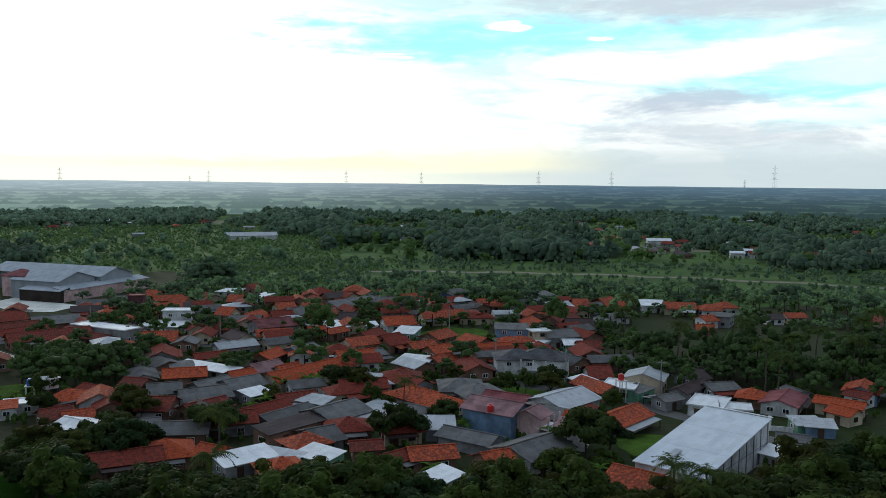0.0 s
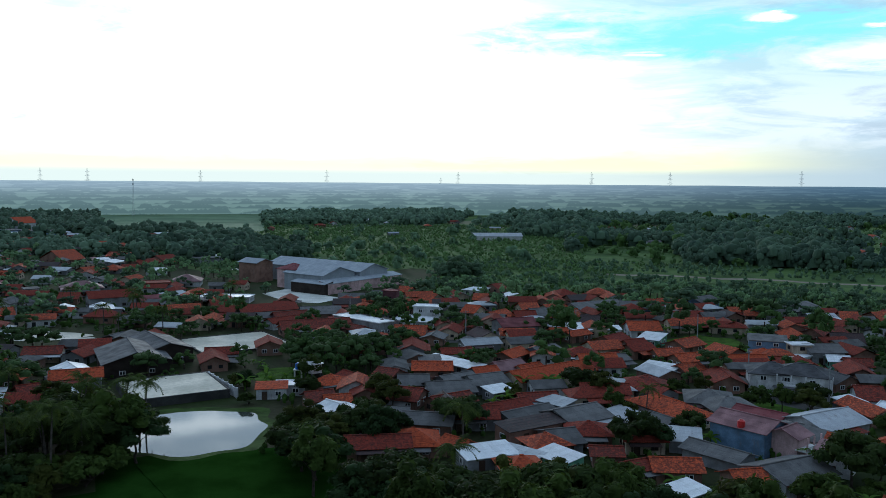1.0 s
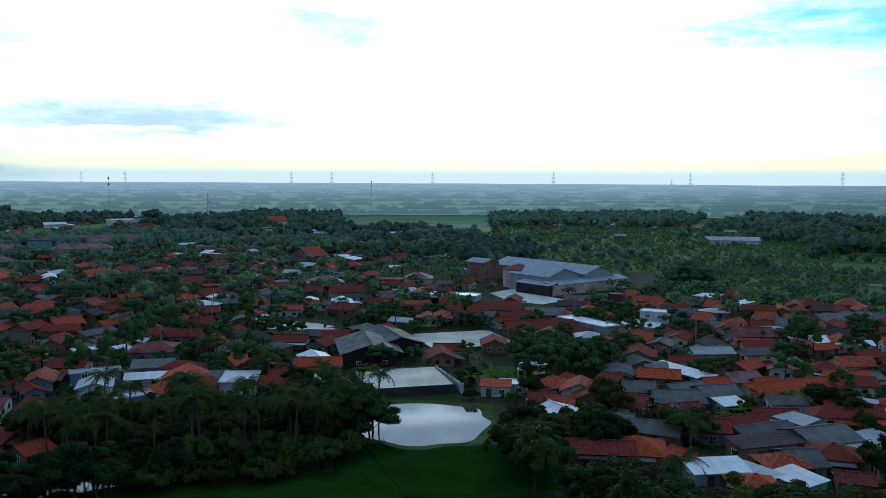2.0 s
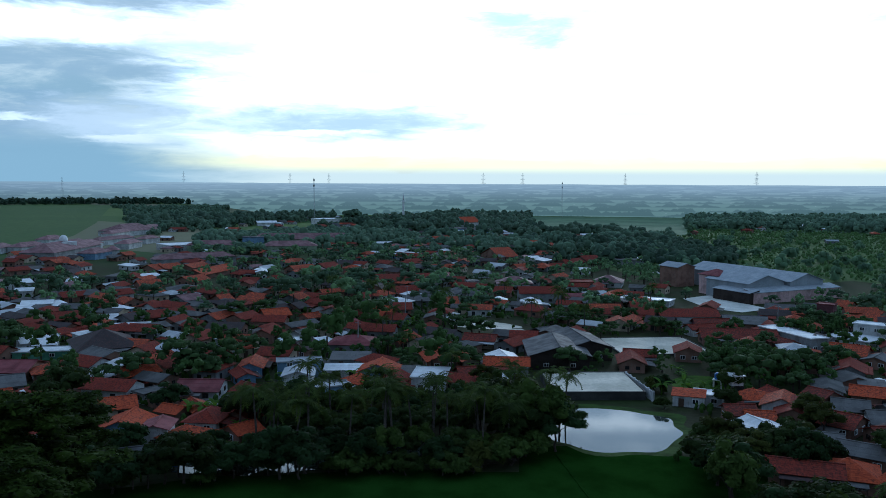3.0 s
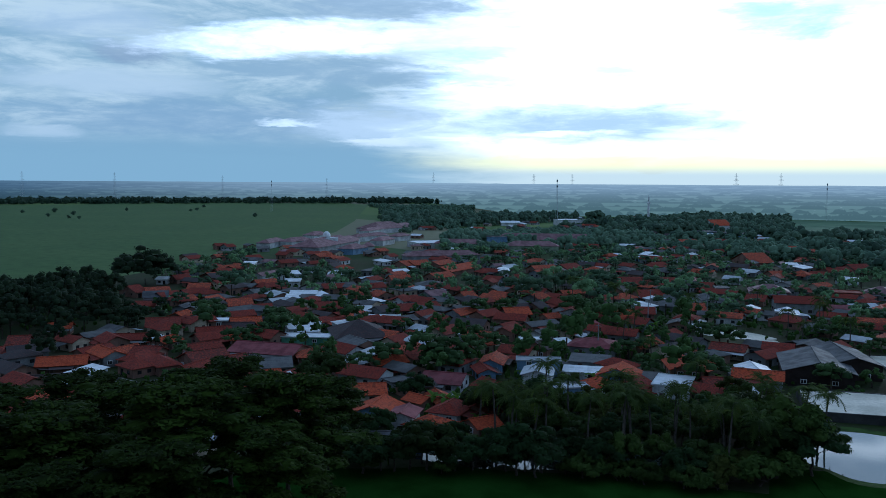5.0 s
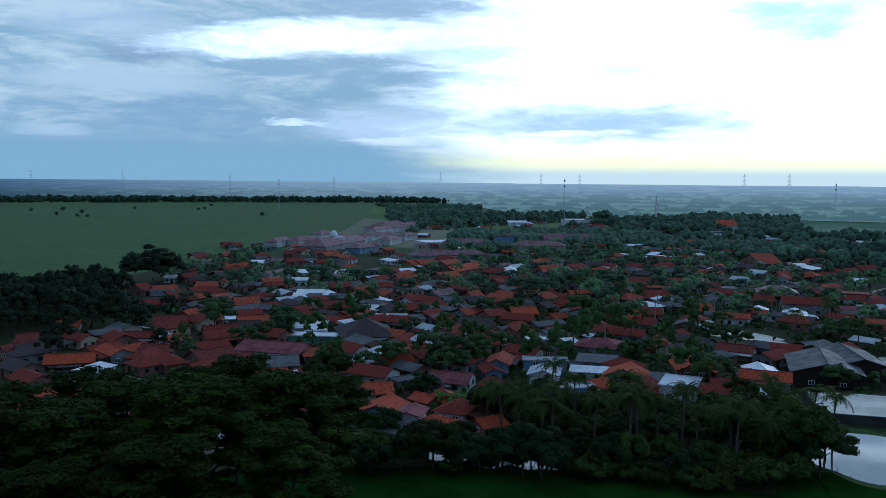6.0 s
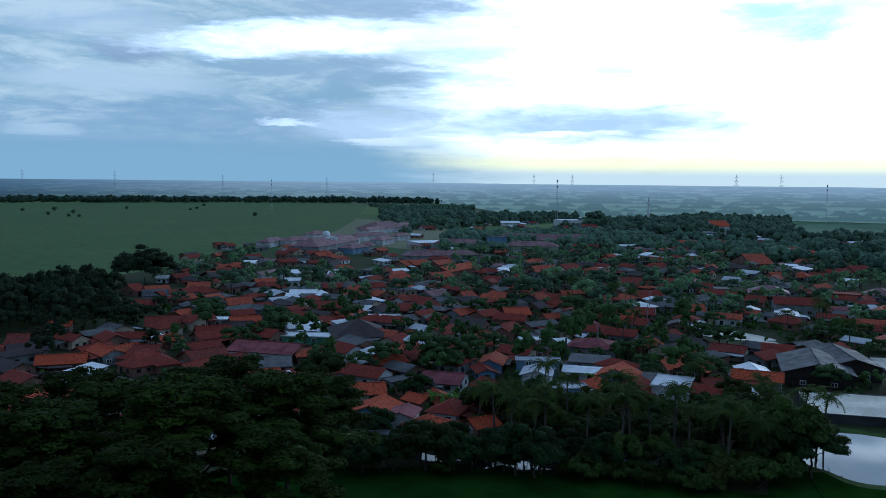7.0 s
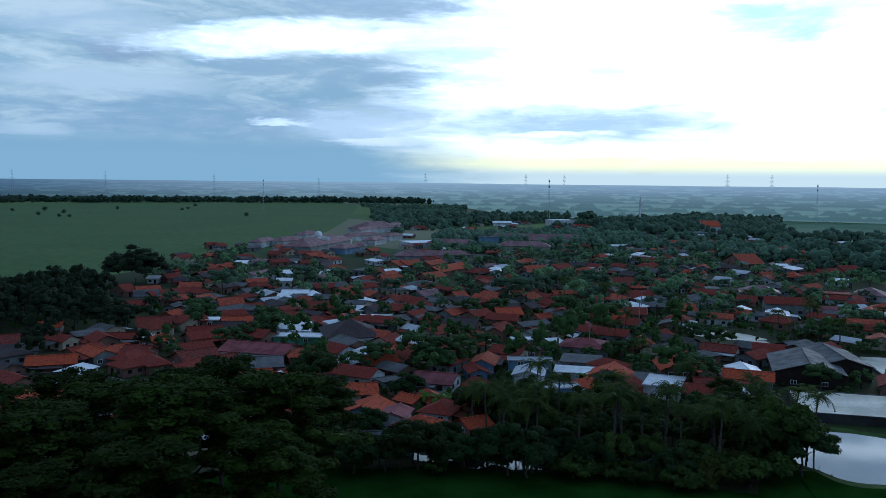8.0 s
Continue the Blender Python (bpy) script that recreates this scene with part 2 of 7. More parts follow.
ROOF = {
    "c": ("orange clay tile", material("clay_tile", (0.42, 0.12, 0.05), 0.85, 0.08, vary=0.5, bump=0.35, extra=tiles((0.47, 0.090, 0.034), (0.26, 0.049, 0.024), (0.085, 0.030, 0.021)))),
    "r": ("old red clay tile", material("old_clay_tile", (0.2, 0.05, 0.03), 0.9, 0.08, vary=0.5, bump=0.35, extra=tiles((0.235, 0.044, 0.027), (0.115, 0.026, 0.020), (0.050, 0.024, 0.020)))),
    "k": ("blackened tile", material("blackened_tile", (0.06, 0.035, 0.035), 0.85, 0.2, vary=0.3, bump=0.3, extra=tiles((0.07, 0.038, 0.036), (0.035, 0.025, 0.025), (0.03, 0.028, 0.028)))),
    "a": ("grey fibre-cement sheet", material("fibre_cement", (0.135, 0.132, 0.130), 0.9, 0.1, other=(0.095, 0.093, 0.092), vary=0.4, extra=sheets((0.06, 0.06, 0.062), 0.8))),
    "z": ("dull zinc sheet", material("zinc_sheet", (0.36, 0.38, 0.40), 0.7, 0.2, other=(0.31, 0.327, 0.344), vary=0.3, extra=sheets((0.16, 0.12, 0.10), 0.5))),
    "m": ("pale metal sheet", material("pale_metal", (0.64, 0.66, 0.68), 0.6, 0.35, other=(0.54, 0.56, 0.58), vary=0.22, extra=sheets((0.30, 0.29, 0.29), 0.3))),
    "d": ("maroon metal sheet", material("maroon_sheet", (0.19, 0.045, 0.05), 0.75, 0.2, vary=0.3, extra=sheets((0.09, 0.04, 0.04), 0.6))),
    "p": ("faded mauve sheet", material("faded_sheet", (0.24, 0.125, 0.13), 0.7, 0.2, vary=0.3, extra=sheets((0.15, 0.085, 0.085), 0.6))),
    "b2": ("slate-blue sheet", material("slate_sheet", (0.085, 0.085, 0.09), 0.8, 0.12, vary=0.3, extra=sheets((0.05, 0.05, 0.06), 0.6))),
    "K": ("charcoal fibre sheet", material("charcoal_sheet", (0.085, 0.088, 0.095), 0.8, 0.25, vary=0.2, extra=sheets((0.045, 0.045, 0.045), 0.7))),
    "s": ("smooth pale sheet", material("shed_sheet", (0.50, 0.54, 0.58), 0.65, 0.3, other=(0.46, 0.50, 0.54), vary=0.05, extra=sheets((0.36, 0.39, 0.42), 0.35))),
    "w": ("bluish warehouse sheet", material("warehouse_sheet", (0.31, 0.34, 0.37), 0.8, 0.15, other=(0.26, 0.29, 0.32), vary=0.1, extra=sheets((0.16, 0.18, 0.2), 0.5))),
}
WALL = {
    "w": ("white plastered", material("white_plaster", (0.60, 0.61, 0.62), 0.8, 0.2, vary=0.2, extra=streaked)),
    "y": ("cream plastered", material("cream_plaster", (0.52, 0.43, 0.32), 0.8, 0.2, vary=0.3, extra=streaked)),
    "g": ("bare grey cement", material("grey_cement", (0.26, 0.27, 0.28), 0.85, 0.2, vary=0.3, extra=streaked)),
    "k": ("bare brick", material("bare_brick", (0.24, 0.14, 0.105), 0.9, 0.15, vary=0.4, grain=9.0, extra=streaked)),
    "b": ("blue painted", material("blue_paint", (0.15, 0.25, 0.38), 0.75, 0.25, vary=0.3, extra=streaked)),
    "t": ("green painted", material("green_paint", (0.13, 0.33, 0.22), 0.75, 0.25, vary=0.3, extra=streaked)),
    "l": ("pale lime painted", material("lime_paint", (0.30, 0.36, 0.25), 0.75, 0.25, vary=0.2, extra=streaked)),
    "p": ("pink painted", material("pink_paint", (0.62, 0.42, 0.41), 0.75, 0.25, vary=0.2, extra=streaked)),
    "d": ("maroon brick", material("maroon_brick", (0.13, 0.055, 0.065), 0.85, 0.2, vary=0.3, grain=9.0)),
    "K": ("dark timber", material("dark_timber", (0.035, 0.026, 0.022), 0.85, 0.2, vary=0.3, grain=9.0)),
}
WALL["h"] = ("bluish sheet", ROOF["w"][1])
WHITE_TRIM = material("white_trim", (0.8, 0.81, 0.82), 0.6, 0.3, vary=0.1, bump=0.05)
DARK_WOOD = material("dark_wood", (0.07, 0.042, 0.028), 0.6, 0.3, vary=0.4)
GLASS = material("window_glass", (0.022, 0.026, 0.03), 0.12, 0.5, vary=0.3, bump=0.02)
CONCRETE = material("pale_concrete", (0.60, 0.60, 0.55), 0.8, 0.25, other=(0.42, 0.42, 0.38), patch=0.12, grain=1.5, vary=0.1)
LOT_CONCRETE = material("damp_concrete", (0.60, 0.56, 0.46), 0.8, 0.2, other=(0.44, 0.42, 0.34), patch=0.12, grain=1.5, vary=0.1)
DARK_CONCRETE = material("stained_concrete", (0.06, 0.06, 0.058), 0.85, 0.2, patch=0.3)
BARK = material("bark", (0.06, 0.048, 0.038), 0.9, 0.15, patch=1.5)
PALM_BARK = material("palm_bark", (0.09, 0.078, 0.066), 0.9, 0.15, patch=1.5)
STEEL = material("galvanised_steel", (0.22, 0.235, 0.25), 0.7, 0.3, metal=0.0, vary=0.1, bump=0.0)
# paler than STEEL: haze before the pylons is put into the colour
PYLON_STEEL = material("weathered_pylon_steel", (0.52, 0.55, 0.58), 0.7, 0.3, vary=0.1, bump=0.0)
RED_PLASTIC = material("red_plastic", (0.55, 0.03, 0.03), 0.4, 0.4, vary=0.1, bump=0.0)
BLUE_PLASTIC = material("blue_plastic", (0.02, 0.13, 0.5), 0.4, 0.4, vary=0.1, bump=0.0)


def leaf(name, colour, other, rough=0.8, spec=0.05, pass_light=0.35, patch=0.25):
    """Leaves of two greens; some of the light that falls on the far side shines through them."""
    def extra(n, at, c, shade):
        isle = n.add("ShaderNodeNewGeometry").outputs["Random Per Island"]
        c = n.mix(n.math("MULTIPLY", isle, 0.75), c, tuple(x * 1.6 for x in colour))
        return c, shade
    m = material(name, colour, rough, spec, other=other, patch=patch, grain=1.2, vary=0.7, bump=0.0, extra=extra)
    tree = m.node_tree
    out = next(k for k in tree.nodes if k.type == "OUTPUT_MATERIAL")
    front = out.inputs[0].links[0].from_socket
    shine = tree.nodes.new("ShaderNodeBsdfTranslucent")
    shine.inputs[0].default_value = (colour[0] * 2.6, colour[1] * 2.4, colour[2] * 1.6, 1)
    both = tree.nodes.new("ShaderNodeMixShader")
    both.inputs[0].default_value = pass_light
    tree.links.new(front, both.inputs[1])
    tree.links.new(shine.outputs[0], both.inputs[2])
    tree.links.new(both.outputs[0], out.inputs[0])
    return m


LEAF = [
    leaf("leaf_deep", (0.020, 0.031, 0.008), (0.009, 0.016, 0.005), pass_light=0.18),
    leaf("leaf_mid", (0.028, 0.044, 0.009), (0.013, 0.023, 0.006), pass_light=0.18),
    leaf("leaf_olive", (0.035, 0.042, 0.009), (0.017, 0.024, 0.006), pass_light=0.18),
    leaf("leaf_dark", (0.015, 0.028, 0.009), (0.008, 0.016, 0.006), pass_light=0.18),
    # near-black second tone: shaded gaps in the crown, put into the leaf colour
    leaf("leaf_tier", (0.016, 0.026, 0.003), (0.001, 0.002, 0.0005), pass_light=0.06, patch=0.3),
]
FROND = leaf("palm_leaf", (0.036, 0.054, 0.014), (0.020, 0.032, 0.011))
BANANA = leaf("banana_leaf", (0.060, 0.115, 0.018), (0.036, 0.072, 0.015))
# far greens lifted and blued: the haze of the distance is in their colour
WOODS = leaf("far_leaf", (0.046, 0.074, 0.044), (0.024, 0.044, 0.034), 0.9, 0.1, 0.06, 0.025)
WOODS_HAZED = leaf("far_leaf_pale", (0.078, 0.120, 0.074), (0.044, 0.074, 0.054), 0.9, 0.1, 0.06, 0.03)
SHRUB = leaf("shrub_leaf", (0.040, 0.076, 0.014), (0.022, 0.045, 0.011), pass_light=0.15)
SCRUB = leaf("far_scrub_leaf", (0.068, 0.116, 0.038), (0.044, 0.082, 0.030), 0.9, 0.1, 0.1, 0.03)
# lightened copies of the tree greens for farther crowns, standing in for haze
GROVE = [leaf("grove_leaf", (0.026, 0.044, 0.014), (0.012, 0.024, 0.010), 0.85, 0.08, 0.12, 0.12), leaf("grove_leaf_fresh", (0.042, 0.076, 0.020), (0.024, 0.046, 0.016), 0.85, 0.08, 0.12)]
# darkened copy of the grove green, shade put into its colour
GROVE_SHADED = leaf("grove_leaf_dark", (0.012, 0.020, 0.008), (0.006, 0.011, 0.005), 0.85, 0.1, 0.1, 0.12)
# lifted again and bluer, with more haze mixed into the leaf colour
GROVE_HAZED = [leaf("grove_leaf_far", (0.068, 0.112, 0.058), (0.038, 0.068, 0.044), 0.85, 0.1, 0.1, 0.1), leaf("grove_leaf_far_fresh", (0.092, 0.150, 0.064), (0.056, 0.098, 0.052), 0.85, 0.1, 0.1, 0.1)]


# ---------------------------------------------------------------- mesh helpers
def box(bm, x0, y0, z0, x1, y1, z1):
    v = [bm.verts.new((x, y, z)) for z in (z0, z1) for x, y in ((x0, y0), (x1, y0), (x1, y1), (x0, y1))]
    for f in ((3, 2, 1, 0), (4, 5, 6, 7), (0, 1, 5, 4), (1, 2, 6, 5), (2, 3, 7, 6), (3, 0, 4, 7)):
        bm.faces.new([v[i] for i in f])
    return v


def rod(bm, a, b, ra, rb, sides=6):
    a, b = Vector(a), Vector(b)
    turn = (b - a).to_track_quat("Z", "Y").to_matrix()
    rings = []
    for at, r in ((a, ra), (b, rb)):
        rings.append([bm.verts.new(at + turn @ Vector((r * math.cos(k * math.tau / sides), r * math.sin(k * math.tau / sides), 0))) for k in range(sides)])
    for k in range(sides):
        j = (k + 1) % sides
        bm.faces.new((rings[0][k], rings[0][j], rings[1][j], rings[1][k]))
    bm.faces.new(rings[1])
    bm.faces.new(rings[0][::-1])


def mesh_of(name, bm, mat):
    me = bpy.data.meshes.new(name)
    bm.to_mesh(me)
    bm.free()
    me.materials.append(mat)
    return me


def part(name, bm, mat, parent, label=""):
    ob = new(name, mesh_of(name, bm, mat))
    ob.parent = parent
    return tagged(ob, label)


def shared(name, me, parent, m, label=""):
    ob = new(name, me)
    ob.parent = parent
    ob.matrix_basis = m
    return tagged(ob, label)


def root(name, x, y, yaw, z=0.0):
    ob = new(name)
    ob.matrix_basis = pose(x, y, z, 0, 0, yaw)
    ob.empty_display_size = 0.5
    return ob


def clumps(centres, radii, seed, rings=2, sides=6, rough=0.2, sink=-0.35):
    """Uneven domes of foliage: points and triangles, one dome for each centre and its three radii."""
    rng = np.random.default_rng(seed)
    unit_pts = [(0.0, 0.0, 1.0)]
    for r in range(rings):
        up = math.cos(math.acos(sink) * (r + 1) / rings)
        wide = math.sqrt(max(0.0, 1 - up * up))
        unit_pts += [(wide * math.cos(math.tau * (k + 0.5 * r) / sides), wide * math.sin(math.tau * (k + 0.5 * r) / sides), up) for k in range(sides)]
    unit_tris = [(0, 1 + k, 1 + (k + 1) % sides) for k in range(sides)]
    for r in range(rings - 1):
        a, b = 1 + r * sides, 1 + (r + 1) * sides
        for k in range(sides):
            j = (k + 1) % sides
            unit_tris += [(a + k, b + k, a + j), (a + j, b + k, b + j)]
    p, t = np.array(unit_pts), np.array(unit_tris)
    m = len(centres)
    w = rng.uniform(0, math.tau, m)
    c, sn = np.cos(w)[:, None], np.sin(w)[:, None]
    shape = p[None] * rng.uniform(1 - rough, 1 + rough, (m, len(p), 1))
    turned = np.stack([shape[..., 0] * c - shape[..., 1] * sn, shape[..., 0] * sn + shape[..., 1] * c, shape[..., 2]], -1)
    pts = centres[:, None] + turned * radii[:, None]
    return pts.reshape(-1, 3), (t[None] + (np.arange(m) * len(p))[:, None, None]).reshape(-1, 3)


def crown_mesh(name, domes, corners, mat):
    """One mesh out of foliage domes, smooth, and the loose leaves over them."""
    pts, tris = domes
    count, k = corners.shape[0], corners.shape[1]
    faces = np.array([[0, 1, 2]]) if k == 3 else np.array([[0, 1, 2], [0, 2, 3]])
    loose = (np.arange(count)[:, None, None] * k + faces[None]).reshape(-1, 3) + len(pts)
    co, idx = np.concatenate([pts, corners.reshape(-1, 3)]), np.concatenate([tris, loose])
    me = bpy.data.meshes.new(name)
    me.vertices.add(len(co))
    me.vertices.foreach_set("co", co.reshape(-1).astype(np.float32))
    me.loops.add(idx.size)
    me.loops.foreach_set("vertex_index", idx.reshape(-1).astype(np.int32))
    me.polygons.add(len(idx))
    me.polygons.foreach_set("loop_start", np.arange(len(idx), dtype=np.int32) * 3)
    me.polygons.foreach_set("use_smooth", np.ones(len(idx), dtype=bool))
    me.update(calc_edges=True)
    me.materials.append(mat)
    return me


def leaves(centres, normals, sizes, single=False, fold=0.25, seed=1):
    """Corners of small leaves, turned at random about the given normals."""
    rng = np.random.default_rng(seed)
    n = normals / np.linalg.norm(normals, axis=1, keepdims=True)
    r = rng.normal(size=n.shape)
    u = np.cross(n, r)
    u /= np.linalg.norm(u, axis=1, keepdims=True)
    v = np.cross(n, u)
    s = sizes[:, None]
    far = s * rng.uniform(0.8, 1.5, s.shape)
    if single:
        return np.stack([centres - u * far, centres + u * far * 0.7 - v * s * 0.75, centres + u * far * 0.7 + v * s * 0.75], 1)
    return np.stack([centres - u * far, centres - v * s * 0.62 - n * s * fold, centres + u * far, centres + v * s * 0.62 - n * s * fold], 1)


# ---------------------------------------------------------------- ground
def polar(az, d):
    return -d * math.sin(radians(az)), d * math.cos(radians(az))


def fields(n, at, c, shade):
    """Plots of rice, grass and bare earth far out on the plain, small yards and tracks near by."""
    cell = n.add("ShaderNodeTexVoronoi", feature="F1")
    n.put(n.vec("MULTIPLY", at, (0.004, 0.012, 0.0)), cell.inputs["Vector"])
    cell.inputs["Scale"].default_value = 1.0
    plot = n.add("ShaderNodeSeparateColor")
    n.put(cell.outputs["Color"], plot.inputs[0])
    rice = n.mix(plot.outputs[0], (0.045, 0.085, 0.028), (0.10, 0.145, 0.045))
    rice = n.mix(n.span(plot.outputs[1], 0.72, 0.8), rice, (0.15, 0.15, 0.09))
    d = n.add("ShaderNodeVectorMath", operation="LENGTH")
    n.put(at, d.inputs[0])
    return n.mix(n.span(d.outputs["Value"], 420.0, 560.0), c, rice), shade


GROUND = material("ground_earth", (0.026, 0.038, 0.012), 0.95, 0.05, other=(0.046, 0.044, 0.026), patch=0.06, grain=0.9, vary=0.0, world_space=True, extra=fields)
PADDY = material("young_rice", (0.016, 0.046, 0.007), 0.95, 0.0, other=(0.009, 0.028, 0.004), patch=0.16, grain=5.0, vary=0.0, bump=0.5, world_space=True)
MEADOW = material("wide_green_field", (0.062, 0.108, 0.034), 0.95, 0.06, other=(0.082, 0.128, 0.046), patch=0.012, grain=0.15, vary=0.0, world_space=True)
PLAIN = material("rough_pasture", (0.070, 0.122, 0.032), 0.95, 0.06, other=(0.042, 0.076, 0.024), patch=0.035, grain=0.25, vary=0.0, world_space=True)
# light plots, their green also greyed with haze put into the colour
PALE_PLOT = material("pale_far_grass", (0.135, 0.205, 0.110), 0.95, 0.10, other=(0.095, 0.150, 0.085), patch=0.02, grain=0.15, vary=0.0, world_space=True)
GRASS = material("yard_grass", (0.070, 0.130, 0.020), 0.95, 0.02, other=(0.040, 0.070, 0.016), patch=0.3, grain=3.0, vary=0.3, world_space=True)
WEEDS = material("bank_weeds", (0.050, 0.088, 0.018), 0.95, 0.06, other=(0.030, 0.048, 0.014), patch=0.3, grain=2.0, world_space=True)
ASPHALT = material("worn_asphalt", (0.085, 0.083, 0.08), 0.85, 0.25, other=(0.13, 0.12, 0.11), patch=0.2, grain=2.0, world_space=True)
DRY_EARTH = material("dry_earth", (0.20, 0.165, 0.12), 0.9, 0.2, other=(0.12, 0.11, 0.08), patch=0.15, grain=1.5, world_space=True)


def sheet(name, outline, z, mat, label, thick=0.0, kind="structure", category="ground"):
    bm = bmesh.new()
    top = [bm.verts.new((x, y, z)) for x, y in outline]
    bm.faces.new(top)
    if thick:
        low = [bm.verts.new((x, y, z - thick)) for x, y in outline]
        for k in range(len(top)):
            j = (k + 1) % len(top)
            bm.faces.new((top[k], low[k], low[j], top[j]))
    bmesh.ops.recalc_face_normals(bm, faces=bm.faces[:])
    if bm.faces[0].normal.z < 0:
        bmesh.ops.reverse_faces(bm, faces=bm.faces[:])
    return tagged(new(name, mesh_of(name, bm, mat)), label, category, "", kind)


def sector(az0, az1, d0, d1, steps=14, wobble=0.03, seed=0):
    """The outline of a piece of a ring round the origin, with uneven edges."""
    rng = random.Random(seed)
    edge = [polar(az0 + (az1 - az0) * k / steps, d1 * (1 + rng.uniform(-wobble, wobble))) for k in range(steps + 1)]
    return edge + [polar(az1 + (az0 - az1) * k / steps, d0 * (1 + rng.uniform(-wobble, wobble))) for k in range(steps + 1)]


def blob(x, y, a, b, yaw, steps=40, wobble=0.12, seed=0):
    c, s = math.cos(radians(yaw)), math.sin(radians(yaw))
    pts = []
    for k in range(steps):
        w = k * math.tau / steps
        r = 1 + wobble * 2 * noise.noise(Vector((math.cos(w) * 1.7 + seed * 9.1, math.sin(w) * 1.7, seed)))
        u, v = a * r * math.cos(w), b * r * math.sin(w)
        pts.append((x + c * u - s * v, y + s * u + c * v))
    return pts


bm = bmesh.new()
rings = [0, 60, 140, 300, 600, 1200, 2400, 3600]
last = None
for r in rings:
    ring = [bm.verts.new((r * math.cos(k * math.tau / 48), r * math.sin(k * math.tau / 48), 0)) for k in range(48)] if r else [bm.verts.new((0, 0, 0))]
    if last and len(last) == 1:
        for k in range(48):
            bm.faces.new((last[0], ring[k], ring[(k + 1) % 48]))
    elif last:
        for k in range(48):
            j = (k + 1) % 48
            bm.faces.new((last[k], ring[k], ring[j], last[j]))
    last = ring
tagged(new("ground", mesh_of("ground", bm, GROUND)), "flat earth and grass plain with far rice plots", "ground", "", "structure")

sheet("field_near", sector(20, 95, 30, 119, 18, 0.01, 3), 0.04, PADDY, "dark green young rice field beside the pond", category="rice field")
sheet("field_near_edge", sector(23, 40, 110, 131, 10, 0.005, 4), 0.045, PADDY, "dark green rice field running up to the pond", category="rice field")
WIDE_EDGE = ((67.4, 1400), (68.2, 900), (69.5, 700), (71.0, 610), (73.0, 560), (75.8, 500), (79.0, 430), (84.0, 385), (90.0, 360), (100.0, 345))
sheet("field_wide", [polar(az, 1560) for az in range(100, 66, -3)] + [polar(az, d) for az, d in WIDE_EDGE], 0.05, MEADOW, "wide flat green rice field beyond the village", category="rice field")
sheet("pasture", sector(-40, 17, 310, 560, 24, 0.04, 7), 0.05, PLAIN, "bright green rough pasture beyond the houses", category="pasture")
sheet("pasture_far", sector(7, 34, 395, 800, 18, 0.05, 8), 0.06, PLAIN, "green pasture behind the warehouse", category="pasture")
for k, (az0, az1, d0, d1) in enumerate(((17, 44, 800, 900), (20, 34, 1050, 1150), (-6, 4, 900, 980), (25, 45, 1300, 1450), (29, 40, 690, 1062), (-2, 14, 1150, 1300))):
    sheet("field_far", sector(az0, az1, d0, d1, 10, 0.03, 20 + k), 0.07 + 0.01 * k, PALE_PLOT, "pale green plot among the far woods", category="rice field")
sheet("track", [polar(az, 388 + 3 * math.sin(az)) for az in range(-34, 8, 2)] + [polar(az, 394 + 3 * math.sin(az)) for az in range(6, -36, -2)], 0.09, DRY_EARTH, "dry earth track across the pasture", category="track")
sheet("yard_green", blob(5, 222, 11, 16, 0, seed=2), 0.06, GRASS, "bright green weedy plot between houses", category="yard")
sheet("yard_green", blob(34, 131, 6, 6, 0, seed=3), 0.06, GRASS, "small bright green lawn beside a house", category="yard")
sheet("yard_green", blob(17, 166, 5, 4, 0, seed=4), 0.06, GRASS, "grass plot before the two-storey house", category="yard")
sheet("yard_green", blob(-82, 160, 9, 8, 20, seed=5), 0.06, GRASS, "grass patch behind the walled lot", category="yard")
sheet("yard_green", blob(-62, 137, 7, 5, 40, seed=6), 0.06, GRASS, "grassy bank beside the pond", category="yard")
sheet("yard_paved", [(-153, 274), (-151, 290), (-135, 281), (-120, 273), (-123, 259), (-135, 259)], 0.07, CONCRETE, "pale concrete yard before the warehouse", category="yard")
sheet("yard_paved", blob(-198, 352, 14, 9, 30, seed=9), 0.07, CONCRETE, "pale concrete yard beyond the warehouse", category="yard")
# lanes of the village
for name, pts, wide in (("road", [(48, 158), (28, 163), (15, 172), (5, 180)], 2.2), ("road", [(60, 128), (42, 150), (30, 170)], 2.0), ("road", [(-66, 205), (-35, 222), (0, 247)], 2.0),
                        ("road", [(-150, 100), (-165, 140), (-210, 190)], 1.8), ("road", [(-122, 238), (-80, 226), (-40, 206)], 2.5)):
    left, right = [], []
    for k, (x, y) in enumerate(pts):
        a, b = Vector(pts[max(k - 1, 0)]), Vector(pts[min(k + 1, len(pts) - 1)])
        u = (b - a).normalized()
        left.append((x - u.y * wide, y + u.x * wide))
        right.append((x + u.y * wide, y - u.x * wide))
    sheet(name, left + right[::-1], 0.08, ASPHALT, "narrow worn asphalt village lane", category="road")


